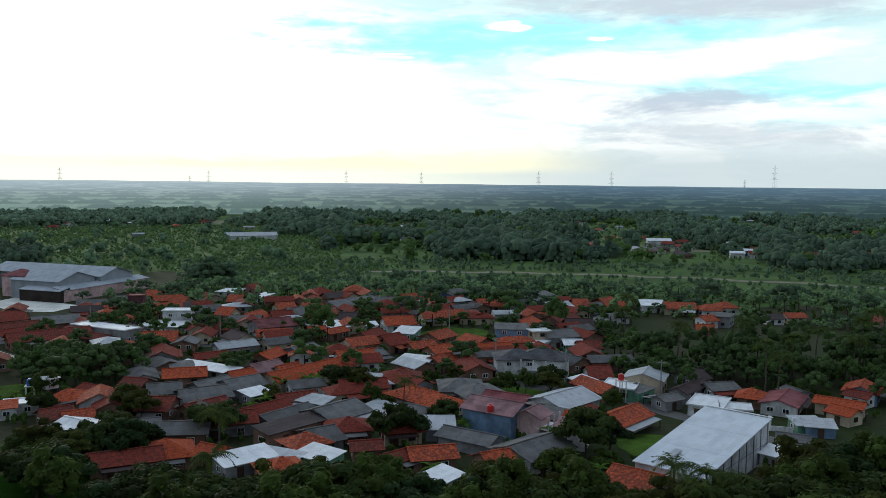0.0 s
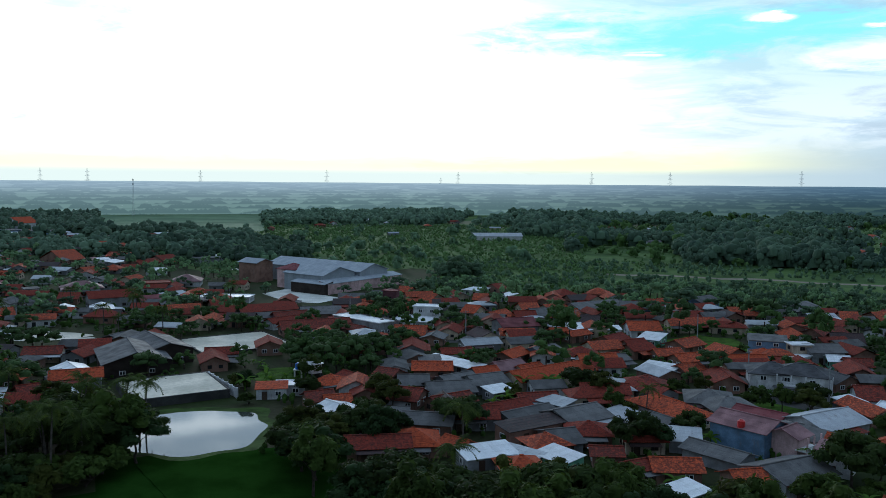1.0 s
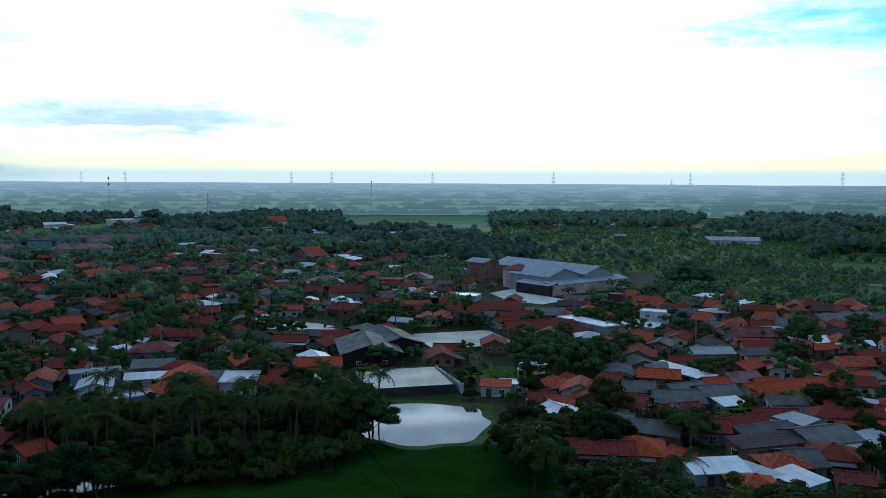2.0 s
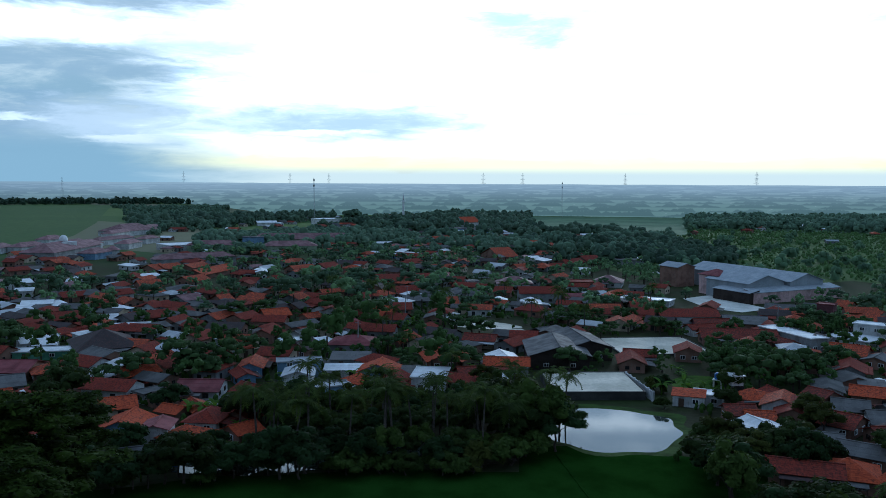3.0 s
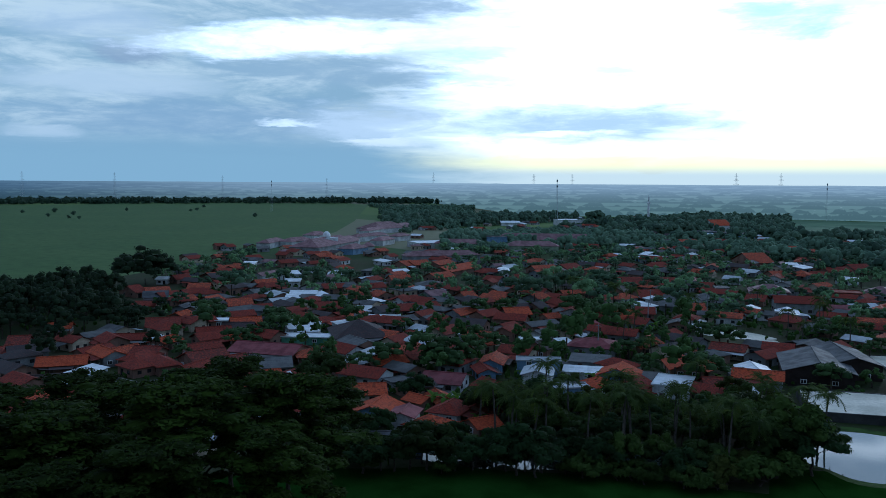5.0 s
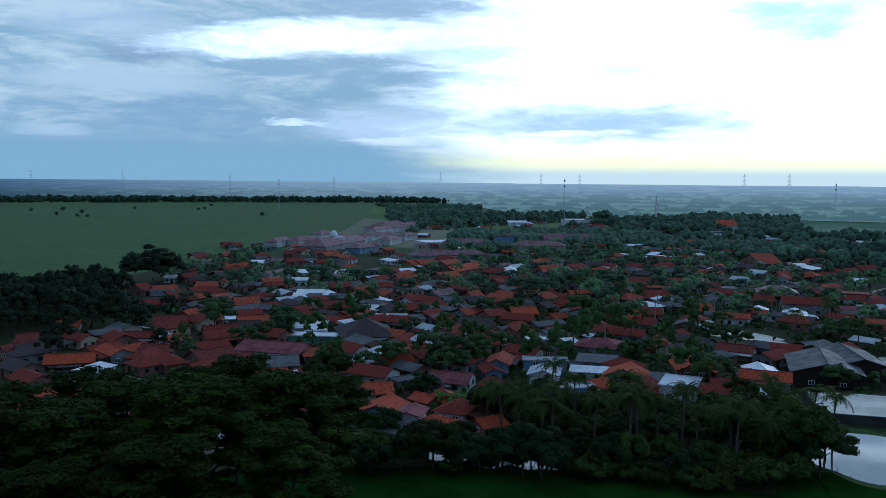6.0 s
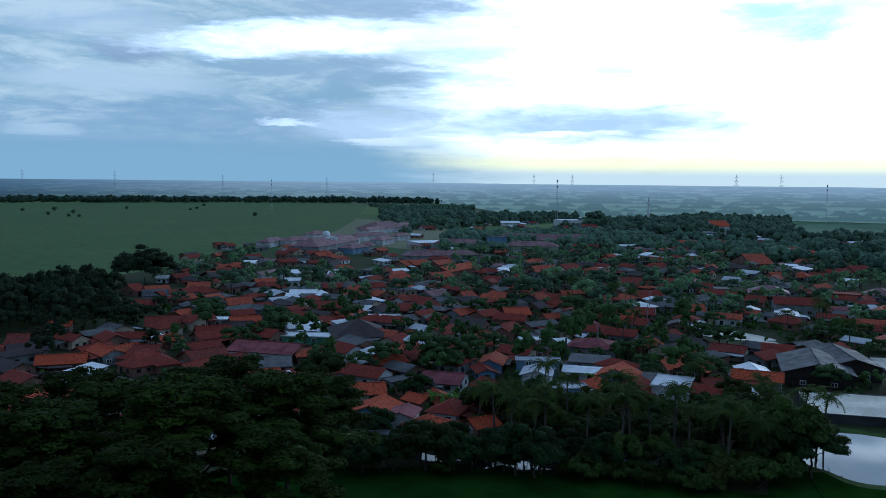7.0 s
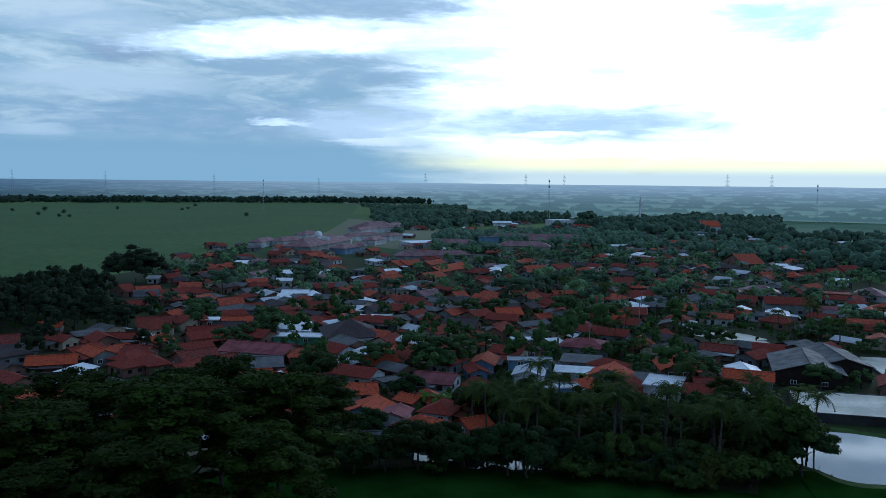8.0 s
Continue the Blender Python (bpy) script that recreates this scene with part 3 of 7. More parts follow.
def water_shader(name, weed):
    m = bpy.data.materials.new(name)
    m.use_nodes = True
    n = Nodes(m.node_tree)
    at = n.vec("MULTIPLY", n.add("ShaderNodeNewGeometry").outputs["Position"], (1 / UNIT,) * 3)
    p = n.add("ShaderNodeBsdfPrincipled")
    algae = n.span(n.noise(at, 0.11, 5.0, 0.6), 0.62 - weed, 0.68 - weed)
    n.put(n.mix(algae, (0.045, 0.055, 0.045), (0.10, 0.16, 0.06)), p.inputs["Base Color"])
    n.put(n.math("ADD", n.math("MULTIPLY", algae, 0.5), 0.04), p.inputs["Roughness"])
    p.inputs["IOR"].default_value = 1.33
    p.inputs["Specular IOR Level"].default_value = 0.5
    b = n.add("ShaderNodeBump")
    b.inputs["Strength"].default_value, b.inputs["Distance"].default_value = 0.06, 0.02
    n.put(n.noise(at, 2.0, 2.0), b.inputs["Height"])
    n.put(b.outputs[0], p.inputs["Normal"])
    n.put(p.outputs[0], n.add("ShaderNodeOutputMaterial").inputs[0])
    return m


POND = water_shader("pond_water", -0.14)
sheet("water", blob(-79, 118.5, 12.3, 12.6, 35, 60, 0.10, 1), 0.07, POND, "still pond that mirrors the pale sky", category="pond")
sheet("bank", blob(-79, 119.5, 14.4, 14.6, 35, 60, 0.16, 1), 0.055, WEEDS, "low weedy bank round the pond", category="bank")
sheet("water_canal", sector(44, 64, 121, 133, 16, 0.02, 11), 0.07, POND, "still ditch water behind the trees", category="ditch")


bm = bmesh.new()
for k in range(12):
    v = box(bm, k * 1.67, -0.18 + 0.05 * math.sin(k * 2.1), 0.0, (k + 1) * 1.67 - 0.004, 0.18 + 0.05 * math.sin(k * 1.3), 0.12 + 0.03 * math.sin(k * 1.7))
bund = tagged(new("field_bund", mesh_of("field_bund", bm, PADDY)), "low grassy bund across the rice field", "bund", "", "structure")
bund.matrix_basis = pose(-77.1, 100.8, 0.04, 0, 0, -38.1)


# walled drying lots of pale concrete
def lot(cx, cy, a, b, yaw, z, wall, label):
    top = root("drying_lot", cx, cy, yaw)
    tagged(top, label, "drying lot")
    bm = bmesh.new()
    box(bm, -a, -b, 0, a, b, z)
    part("slab", bm, LOT_CONCRETE, top, "pale concrete slab")
    if wall:
        for x0, y0, x1, y1 in ((-a - 0.3, -b - 0.3, a + 0.3, -b - 0.004), (-a - 0.3, b + 0.004, a + 0.3, b + 0.3), (a + 0.004, -b, a + 0.3, b), (-a - 0.3, -b, -a - 0.004, b)):
            bm = bmesh.new()
            box(bm, x0, y0, 0, x1, y1, z + wall)
            part("retaining_wall", bm, DARK_CONCRETE, top, "stained concrete wall")
    return top


lot(-97.5, 138.5, 8.8, 8.3, 47, 1.6, 0.12, "pale concrete drying lot with a dark retaining wall")
lot(-112.5, 187.5, 11.5, 11.0, 50, 0.3, 0.15, "pale concrete drying lot behind the barns")
sheet("yard_paved", blob(-164, 179, 11, 7, 20, seed=12), 0.09, LOT_CONCRETE, "worn pale concrete yard", category="yard")
sheet("yard_paved", blob(-149, 174, 4, 9, 25, seed=13), 0.10, LOT_CONCRETE, "small pale concrete yard", category="yard")
bm = bmesh.new()
box(bm, 0, -0.12, 0, 17, 0.12, 1.9)
for k in range(7):
    box(bm, k * 2.75, -0.2, 0, k * 2.75 + 0.35, 0.2, 2.1)
lot_wall = tagged(new("garden_wall", mesh_of("garden_wall", bm, WALL["w"][1])), "weathered white garden wall with piers", "wall")
lot_wall.matrix_basis = pose(-83.4, 139.3, 0, 0, 0, 141)

# ---------------------------------------------------------------- houses
FEET = []
unit = {}


def unit_meshes():
    bm = bmesh.new()
    for x0, z0, x1, z1 in ((-0.6, -0.6, 0.6, -0.5), (-0.6, 0.5, 0.6, 0.6), (-0.6, -0.5, -0.5, 0.5), (0.5, -0.5, 0.6, 0.5), (-0.04, -0.5, 0.04, 0.5)):
        box(bm, x0, -0.07, z0, x1, 0.04, z1)
    unit["frame"] = mesh_of("window_frame", bm, WHITE_TRIM)
    bm = bmesh.new()
    for x0, z0, x1, z1 in ((-0.6, -0.6, 0.6, -0.5), (-0.6, 0.5, 0.6, 0.6), (-0.6, -0.5, -0.5, 0.5), (0.5, -0.5, 0.6, 0.5), (-0.04, -0.5, 0.04, 0.5)):
        box(bm, x0, -0.07, z0, x1, 0.04, z1)
    unit["brown"] = mesh_of("window_frame", bm, DARK_WOOD)
    bm = bmesh.new()
    box(bm, -0.5, -0.03, -0.5, 0.5, 0.02, 0.5)
    unit["pane"] = mesh_of("pane", bm, GLASS)
    bm = bmesh.new()
    box(bm, -0.5, -0.08, 0, 0.5, 0.03, 2.1)
    box(bm, -0.42, -0.1, 0.15, -0.05, -0.08, 0.95)
    box(bm, 0.05, -0.1, 0.15, 0.42, -0.08, 0.95)
    box(bm, -0.42, -0.1, 1.1, -0.05, -0.08, 1.95)
    box(bm, 0.05, -0.1, 1.1, 0.42, -0.08, 1.95)
    unit["door"] = mesh_of("door", bm, DARK_WOOD)


unit_meshes()


def slope(bm, a, b, c, d, courses, cuts, rng, sag):
    """A roof pane from its eave a-b up to d-c, laid in lapped courses, as one closed shell."""
    a, b, c, d = (Vector(p) for p in (a, b, c, d))
    up = (b - a).cross(d - a).normalized()
    if up.z < 0:
        up = -up
    dips = [rng.uniform(-sag, sag * 0.4) for _ in range(cuts + 1)]
    rows = []
    for j in range(courses):
        for f, lift in ((j / courses, 0.018 if courses > 1 else 0.0), ((j + 1) / courses, 0.0)):
            p, q = a.lerp(d, f), b.lerp(c, f)
            rows.append([bm.verts.new(p.lerp(q, k / cuts) + up * (lift + dips[k] * math.sin(math.pi * f))) for k in range(cuts + 1)])
    for lo, hi in zip(rows, rows[1:]):
        for k in range(cuts):
            bm.faces.new((lo[k], lo[k + 1], hi[k + 1], hi[k]))
    low = [bm.verts.new(p - up * 0.14) for p in (a, b, c, d)]
    bm.faces.new(low[::-1])
    bm.faces.new([low[0], low[1]] + rows[0][::-1])
    bm.faces.new([low[2], low[3]] + rows[-1])
    bm.faces.new([low[1], low[2]] + [r[-1] for r in rows[::-1]])
    bm.faces.new([low[3], low[0]] + [r[0] for r in rows])


FAR = {}


def far_house(x, y, yaw, length, width, eave, rise, form, roof_key, wall_key):
    """A house too far off to be told from its neighbours: walls and roof, joined with the others by material."""
    FEET.append((x, y, length * 0.5, width * 0.5, yaw))
    m = pose(x, y, 0, 0, 0, yaw) @ Matrix.Diagonal((1, 1, LOW, 1))
    rise = rise * 1.14
    hx, hy = length / 2, width / 2
    wx, wy = max(hx - 0.5, 1.2), max(hy - 0.5, 1.2)
    rng = random.Random(int(x * 13 + y * 7))
    extra = rng.choice("aazrrkc") if form in "gh" and rng.random() < 0.8 else None
    side, x0 = rng.choice((-1, 1)), rng.uniform(-0.5, 0.0)
    x1, deep = x0 + rng.uniform(0.4, 0.6), rng.uniform(1.4, 3.0)
    todo = [(("wall", wall_key), "wall"), (("roof", roof_key), "roof"), (("window", "glass"), "window")] + ([(("roof", extra), "lean")] if extra else [])
    for key, what in todo:
        bm = FAR.setdefault(key, bmesh.new())
        made = len(bm.verts)
        if what == "window":
            for s in (-1, 1):
                for u in (-0.45, 0.4):
                    box(bm, u * wx - 0.5, s * wy - 0.05, 0.9 if u > 0 else 0.05, u * wx + 0.5, s * wy + 0.05, 2.0)
                    box(bm, s * wx - 0.05, u * wy - 0.45, 1.0, s * wx + 0.05, u * wy + 0.45, 2.0)
        elif what == "lean":
            z2 = eave - 0.2
            v = box(bm, x0 * length, min(side * hy * 0.9, side * (hy + deep)), z2 - 0.1, x1 * length, max(side * hy * 0.9, side * (hy + deep)), z2)
            for p in v:
                p.co.z -= 0.2 * (abs(p.co.y) - hy * 0.9)
        elif what == "wall":
            box(bm, -wx, -wy, 0, wx, wy, eave - 0.05)
            for s in (-1, 1):
                v = [bm.verts.new(p) for p in ((s * wx, -wy, eave - 0.05), (s * wx, wy, eave - 0.05), (s * wx, 0, eave + (rise * 0.85 if form == "g" else 0.02)))]
                bm.faces.new(v)
        elif form in "gh":
            rx = hx if form == "g" else max(hx - hy, 0.3)
            for s in (-1, 1):
                for pts in (((-hx, s * hy, eave), (hx, s * hy, eave), (rx, 0, eave + rise), (-rx, 0, eave + rise)), ((s * hx, -hy, eave), (s * hx, hy, eave), (s * rx, 0, eave + rise))):
                    if len(pts) == 4 or form == "h":
                        bm.faces.new([bm.verts.new(p) for p in pts])
                        bm.faces.new([bm.verts.new((p[0], p[1], p[2] - 0.15)) for p in pts])
        else:
            lift = rise if form == "s" else 0.0
            v = box(bm, -hx, -hy, eave, hx, hy, eave + 0.25)
            for k in (0, 1, 4, 5):
                v[k].co.z += lift
        bm.verts.ensure_lookup_table()
        for k in range(made, len(bm.verts)):
            bm.verts[k].co = m @ bm.verts[k].co


LOW = 0.76


def house(x, y, yaw, length, width, eave, rise, form, roof_key, wall_key, label="", extras=True, single=258.0, low=LOW):
    """A village house: form g gable, h hip, s lean-to (low side towards local +y), f flat. length and width are those of the roof."""
    rng = random.Random(int(x * 31 + y * 17))
    # a lower roof stands a little farther out along the same line of sight
    out = (42.0 - (eave + rise / 2) * low) / (42.0 - (eave + rise / 2))
    x, y = x * out, y * out
    if low != 1.0:
        length, width = length * 1.09, width * 1.09
    far = math.hypot(x, y)
    if far > single and length < 15 and eave < 4.4 and not label:
        return far_house(x, y, yaw, length, width, eave, rise, form, roof_key, wall_key)
    near = far < 260
    roof_name, roof_mat = ROOF[roof_key]
    wall_name, wall_mat = WALL[wall_key]
    storeys = "two-storey" if eave > 4.8 else "single-storey"
    form_name = {"g": "gabled", "h": "hipped", "s": "lean-to", "f": "flat"}[form]
    top = root("house", x, y, yaw)
    top.matrix_basis = top.matrix_basis @ Matrix.Diagonal((1, 1, low, 1))
    rise = rise * (1.0 if low == 1.0 else 1.14)
    tagged(top, label or f"{wall_name} house with a {form_name} {roof_name} roof", "house", "village houses")
    FEET.append((x, y, length * 0.5, width * 0.5, yaw))
    over = 0.55 if form in "gh" else 0.3
    hx, hy = length / 2, width / 2
    wx, wy = max(hx - over, 1.2), max(hy - over, 1.2)
    # walls
    bm = bmesh.new()
    if form == "g":
        lift = rise * (1 - wy / hy)
        low = [bm.verts.new(p) for p in ((-wx, -wy, 0), (wx, -wy, 0), (wx, wy, 0), (-wx, wy, 0))]
        mid = [bm.verts.new((v.co.x, v.co.y, eave + lift - 0.16)) for v in low]
        pk = [bm.verts.new((s * wx, 0, eave + rise - 0.16)) for s in (-1, 1)]
        for f in ((low[0], low[1], mid[1], mid[0]), (low[2], low[3], mid[3], mid[2]), (low[1], low[2], mid[2], pk[1], mid[1]), (low[3], low[0], mid[0], pk[0], mid[3])):
            bm.faces.new(f)
    elif form == "s":
        zl, zh = eave - 0.16 + rise * over / width, eave + rise - 0.16 - rise * over / width
        low = [bm.verts.new(p) for p in ((-wx, -wy, 0), (wx, -wy, 0), (wx, wy, 0), (-wx, wy, 0))]
        mid = [bm.verts.new((v.co.x, v.co.y, zh if v.co.y < 0 else zl)) for v in low]
        for k in range(4):
            j = (k + 1) % 4
            bm.faces.new((low[k], low[j], mid[j], mid[k]))
    else:
        box(bm, -wx, -wy, 0, wx, wy, eave - (0.02 if form == "f" else 0.1))
    part("wall", bm, wall_mat, top)
    # roof
    bm = bmesh.new()
    tiled = roof_key in "crk"
    courses = (max(3, int(math.hypot(hy, rise) / 0.42)) if tiled else 3) if near else 1
    cuts = max(2, min(8, int(length / 1.6))) if near else 2
    sag = (0.09 if tiled else 0.05) if near else 0.0
    z0, z1 = eave, eave + rise
    ridge = None
    if form == "g":
        for s in (-1, 1):
            slope(bm, (-hx, s * hy, z0), (hx, s * hy, z0), (hx, 0, z1), (-hx, 0, z1), courses, cuts, rng, sag)
        ridge = hx
    elif form == "h":
        rx = max(hx - hy, 0.3)
        for s in (-1, 1):
            slope(bm, (-hx, s * hy, z0), (hx, s * hy, z0), (rx, 0, z1), (-rx, 0, z1), courses, cuts, rng, sag)
            slope(bm, (s * hx, -hy, z0), (s * hx, hy, z0), (s * rx, 0.02, z1), (s * rx, -0.02, z1), courses, cuts, rng, sag)
        ridge = rx
    elif form == "s":
        slope(bm, (-hx, hy, z0), (hx, hy, z0), (hx, -hy, z1), (-hx, -hy, z1), courses, cuts, rng, sag)
    else:
        box(bm, -hx, -hy, eave - 0.02, hx, hy, eave + 0.12)
        for x0, y0, x1, y1 in ((-hx, -hy, hx, -hy + 0.15), (-hx, hy - 0.15, hx, hy), (-hx, -hy + 0.15, -hx + 0.15, hy - 0.15), (hx - 0.15, -hy + 0.15, hx, hy - 0.15)):
            box(bm, x0, y0, eave + 0.12, x1, y1, eave + 0.32)
    bmesh.ops.remove_doubles(bm, verts=bm.verts[:], dist=0.012)
    part("roof", bm, roof_mat, top)
    if ridge and near:
        bm = bmesh.new()
        rod(bm, (-ridge, 0, z1 + 0.02), (ridge, 0, z1 + 0.03), 0.16, 0.15, 6)
        part("ridge_cap", bm, roof_mat, top)
    # a lean-to porch of old sheets on two posts
    if near and form in "gh" and extras and eave < 3.4 and rng.random() < 0.75:
        s = rng.choice((-1, 1))
        deep, z2 = rng.uniform(1.3, 2.3), eave - 0.25
        x0 = -hx + rng.uniform(0.0, 0.3) * length
        x1 = min(hx, x0 + rng.uniform(0.45, 0.9) * length)
        bm = bmesh.new()
        slope(bm, (x0, s * (hy + deep - 0.3), z2 - 0.16 * deep), (x1, s * (hy + deep - 0.3), z2 - 0.16 * deep), (x1, s * (hy - 0.35), z2), (x0, s * (hy - 0.35), z2), 1, 3, rng, 0.06)
        part("porch_roof", bm, ROOF[rng.choice("aazrrk")][1], top, "lean-to porch roof")
        for x2 in (x0 + 0.2, x1 - 0.2):
            bm = bmesh.new()
            y2 = s * (hy + deep - 0.5)
            box(bm, x2 - 0.06, y2 - 0.06, 0, x2 + 0.06, y2 + 0.06, z2 - 0.16 * deep - 0.1)
            part("porch_post", bm, DARK_WOOD, top)
    # doors and windows on every side
    if far < 330 and extras:
        frame_me = unit["frame"] if rng.random() < 0.6 else unit["brown"]
        floors = [1.5] + ([4.5] if eave > 4.8 else [])
        for s, face, half, reach in ((-1, 0, wx, wy), (1, 180, wx, wy), (-1, -90, wy, wx), (1, 90, wy, wx)):
            count = 2 if half > 2.4 else 1
            for h in floors:
                for k in range(count):
                    u = (-half + (2 * k + 1) * half / count) * 0.9
                    at = pose(0, 0, 0, 0, 0, face) @ pose(u, -reach - 0.01, h)
                    if k == 0 and h < 2 and face in (0, 180):
                        shared("door", unit["door"], top, pose(0, 0, 0, 0, 0, face) @ pose(u, -reach - 0.01, 0))
                    else:
                        w = shared("window", frame_me, top, at)
                        shared("pane", unit["pane"], w, Matrix())
    return top


# the houses, by their place, turn and size
house(-74.0, 143.1, 21, 5.6, 4.0, 2.8, 0.2, 'f', 'm', 'w')
house(-76.1, 139.6, -154, 5.8, 4.0, 2.8, 0.7, 's', 'c', 'w')
house(-67.2, 147.1, 3, 6.6, 6.9, 2.6, 1.7, 'h', 'c', 'y')
house(-64.4, 151.8, -30, 7.0, 4.9, 2.6, 1.2, 'g', 'r', 'k')
house(-64.3, 135.4, 42, 5.3, 6.0, 2.6, 1.5, 'g', 'r', 'k')
house(-60.5, 135.1, 35, 4.9, 4.8, 2.6, 1.2, 'g', 'c', 'k')
house(-54.8, 126.9, -30, 12.1, 8.6, 2.6, 1.6, 'g', 'm', 'g')
house(-57.5, 153.6, -12, 4.9, 9.0, 2.6, 2.3, 'g', 'r', 'k')
house(-52.1, 153.0, 21, 6.1, 8.0, 2.6, 1.5, 'g', 'a', 'k')
house(-49.1, 141.6, -2, 5.7, 7.4, 2.6, 1.9, 'g', 'r', 'k')
house(-52.1, 165.4, 18, 8.3, 6.4, 2.6, 1.6, 'g', 'c', 'k')
house(-55.0, 172.8, -155, 4.9, 5.1, 2.6, 0.8, 's', 'a', 'g')
house(-49.3, 172.1, 151, 15.1, 4.0, 2.6, 0.7, 's', 'm', 'g')
house(-43.8, 149.8, 31, 8.8, 8.4, 2.6, 1.6, 'g', 'a', 'g')
house(-44.9, 158.2, 54, 7.8, 5.9, 2.6, 1.1, 'g', 'a', 'g')
house(-41.0, 141.1, 51, 8.2, 5.9, 2.6, 1.5, 'g', 'r', 'k')
house(-48.1, 131.5, 24, 4.9, 4.9, 2.6, 0.9, 'g', 'a', 'k')
house(-40.0, 117.6, 22, 7.9, 8.0, 2.6, 2.0, 'h', 'c', 'k')
house(-33.0, 117.9, -25, 4.9, 4.3, 2.6, 1.1, 'g', 'c', 'k')
house(-27.9, 115.4, -140, 8.1, 4.7, 2.6, 0.8, 's', 'm', 'g')
house(-23.7, 116.9, 155, 7.6, 4.0, 2.3, 0.7, 's', 'z', 'k')
house(-21.8, 110.8, 28, 6.4, 7.3, 2.6, 1.8, 'h', 'c', 'k')
house(-17.6, 116.5, 143, 6.4, 4.4, 2.8, 0.7, 's', 'm', 't')
house(-30.4, 139.1, 51, 9.0, 6.3, 2.6, 1.6, 'g', 'r', 'k')
house(-26.5, 148.1, 31, 7.4, 4.8, 2.6, 1.2, 'g', 'r', 'k')
house(-22.6, 146.0, 151, 5.9, 4.0, 2.8, 0.7, 's', 'z', 'g')
house(-26.7, 138.3, 53, 10.4, 5.0, 2.6, 0.9, 'g', 'a', 'g')
house(-24.1, 130.5, -131, 11.6, 4.3, 3.0, 0.7, 's', 'k', 'k')
house(-18.2, 139.2, 50, 9.2, 8.9, 2.6, 1.7, 'g', 'a', 'g')
house(-18.8, 126.0, 35, 4.9, 8.1, 2.6, 1.5, 'g', 'a', 'g')
house(-20.6, 122.8, 38, 6.6, 6.2, 2.6, 1.6, 'h', 'c', 'k')
house(-15.0, 130.9, 15, 7.1, 6.9, 2.6, 1.7, 'h', 'r', 'k')
house(-27.6, 167.5, 52, 19.9, 7.5, 2.8, 1.9, 'g', 'c', 'y')
house(-37.3, 171.5, 51, 7.3, 6.2, 2.6, 1.6, 'g', 'p', 'g')
house(-41.0, 166.3, 41, 5.5, 4.3, 2.6, 1.1, 'g', 'c', 'g')
house(-32.6, 172.0, 54, 6.1, 4.3, 2.6, 1.1, 'g', 'c', 'y')
house(-38.9, 158.3, 44, 7.7, 7.8, 2.6, 1.5, 'g', 'a', 'g')
house(-34.8, 152.5, -130, 5.1, 4.0, 2.4, 0.7, 's', 'm', 'g')
house(-2.9, 148.1, -46, 14.5, 7.5, 2.8, 1.9, 'h', 'c', 'y')
house(-8.0, 165.5, 3, 8.2, 7.3, 2.6, 1.9, 'h', 'r', 'g')
house(-5.6, 180.4, 156, 7.4, 4.1, 3.1, 0.7, 's', 'm', 'b')
house(-9.5, 141.6, 135, 8.9, 4.0, 2.6, 0.7, 's', 'z', 'g')
house(-3.9, 141.1, -39, 5.4, 4.8, 2.6, 0.9, 'g', 'a', 'g')
house(-0.2, 132.4, -178, 4.9, 5.7, 2.6, 0.9, 's', 'z', 'g')
house(-11.2, 120.8, 13, 4.9, 4.3, 2.6, 1.1, 'g', 'r', 'k')
house(-1.4, 117.7, 14, 6.9, 5.7, 2.6, 1.4, 'g', 'c', 'k')
house(-6.1, 116.4, 42, 4.9, 4.4, 2.6, 1.1, 'g', 'r', 'k')
house(3.7, 157.5, 3, 8.5, 9.7, 2.8, 1.8, 'h', 'a', 'y')
house(6.8, 153.6, 24, 8.8, 8.8, 2.8, 1.7, 'h', 'a', 'y')
house(12.2, 149.1, -29, 8.6, 4.8, 3.0, 0.9, 'g', 'd', 'y')
house(17.1, 140.6, -36, 9.5, 7.6, 2.8, 1.4, 'h', 'a', 'y')
house(21.9, 147.2, 45, 11.1, 9.2, 3.1, 1.7, 'g', 'z', 'w')
house(29.1, 181.0, -53, 5.6, 6.9, 2.6, 1.7, 'g', 'b2', 'k')
house(32.3, 169.3, 3, 5.0, 8.5, 2.6, 2.1, 'g', 'r', 'w')
house(28.5, 164.2, -135, 4.9, 4.0, 2.6, 0.7, 's', 'm', 'g')
house(35.1, 159.4, -22, 6.1, 7.2, 3.1, 0.2, 'f', 'm', 't')
house(37.8, 157.1, 123, 4.9, 4.4, 2.6, 0.7, 's', 'a', 't')
house(40.4, 161.4, -113, 7.2, 7.8, 4.2, 1.5, 'g', 'z', 'y')
house(30.6, 137.6, 48, 10.2, 6.6, 2.6, 1.7, 'g', 'c', 'g')
house(23.4, 137.4, -25, 5.0, 4.3, 2.6, 1.1, 'g', 'c', 'g')
house(20.4, 126.0, 158, 4.9, 4.0, 4.7, 0.7, 's', 'p', 'w')
house(13.5, 119.6, 43, 10.0, 8.3, 3.0, 1.6, 'g', 'a', 'w')
house(7.8, 115.0, 27, 4.9, 6.7, 2.6, 1.7, 'g', 'c', 'k')
house(25.9, 106.1, -38, 6.9, 8.9, 2.6, 2.3, 'g', 'c', 'k')
house(0.3, 108.8, 130, 4.9, 4.0, 2.6, 0.7, 's', 'm', 'w')
house(49.9, 118.9, 136, 4.9, 4.0, 2.8, 0.7, 's', 'm', 'w')
house(48.8, 148.3, -28, 6.1, 8.1, 2.8, 0.2, 'f', 'm', 'w')
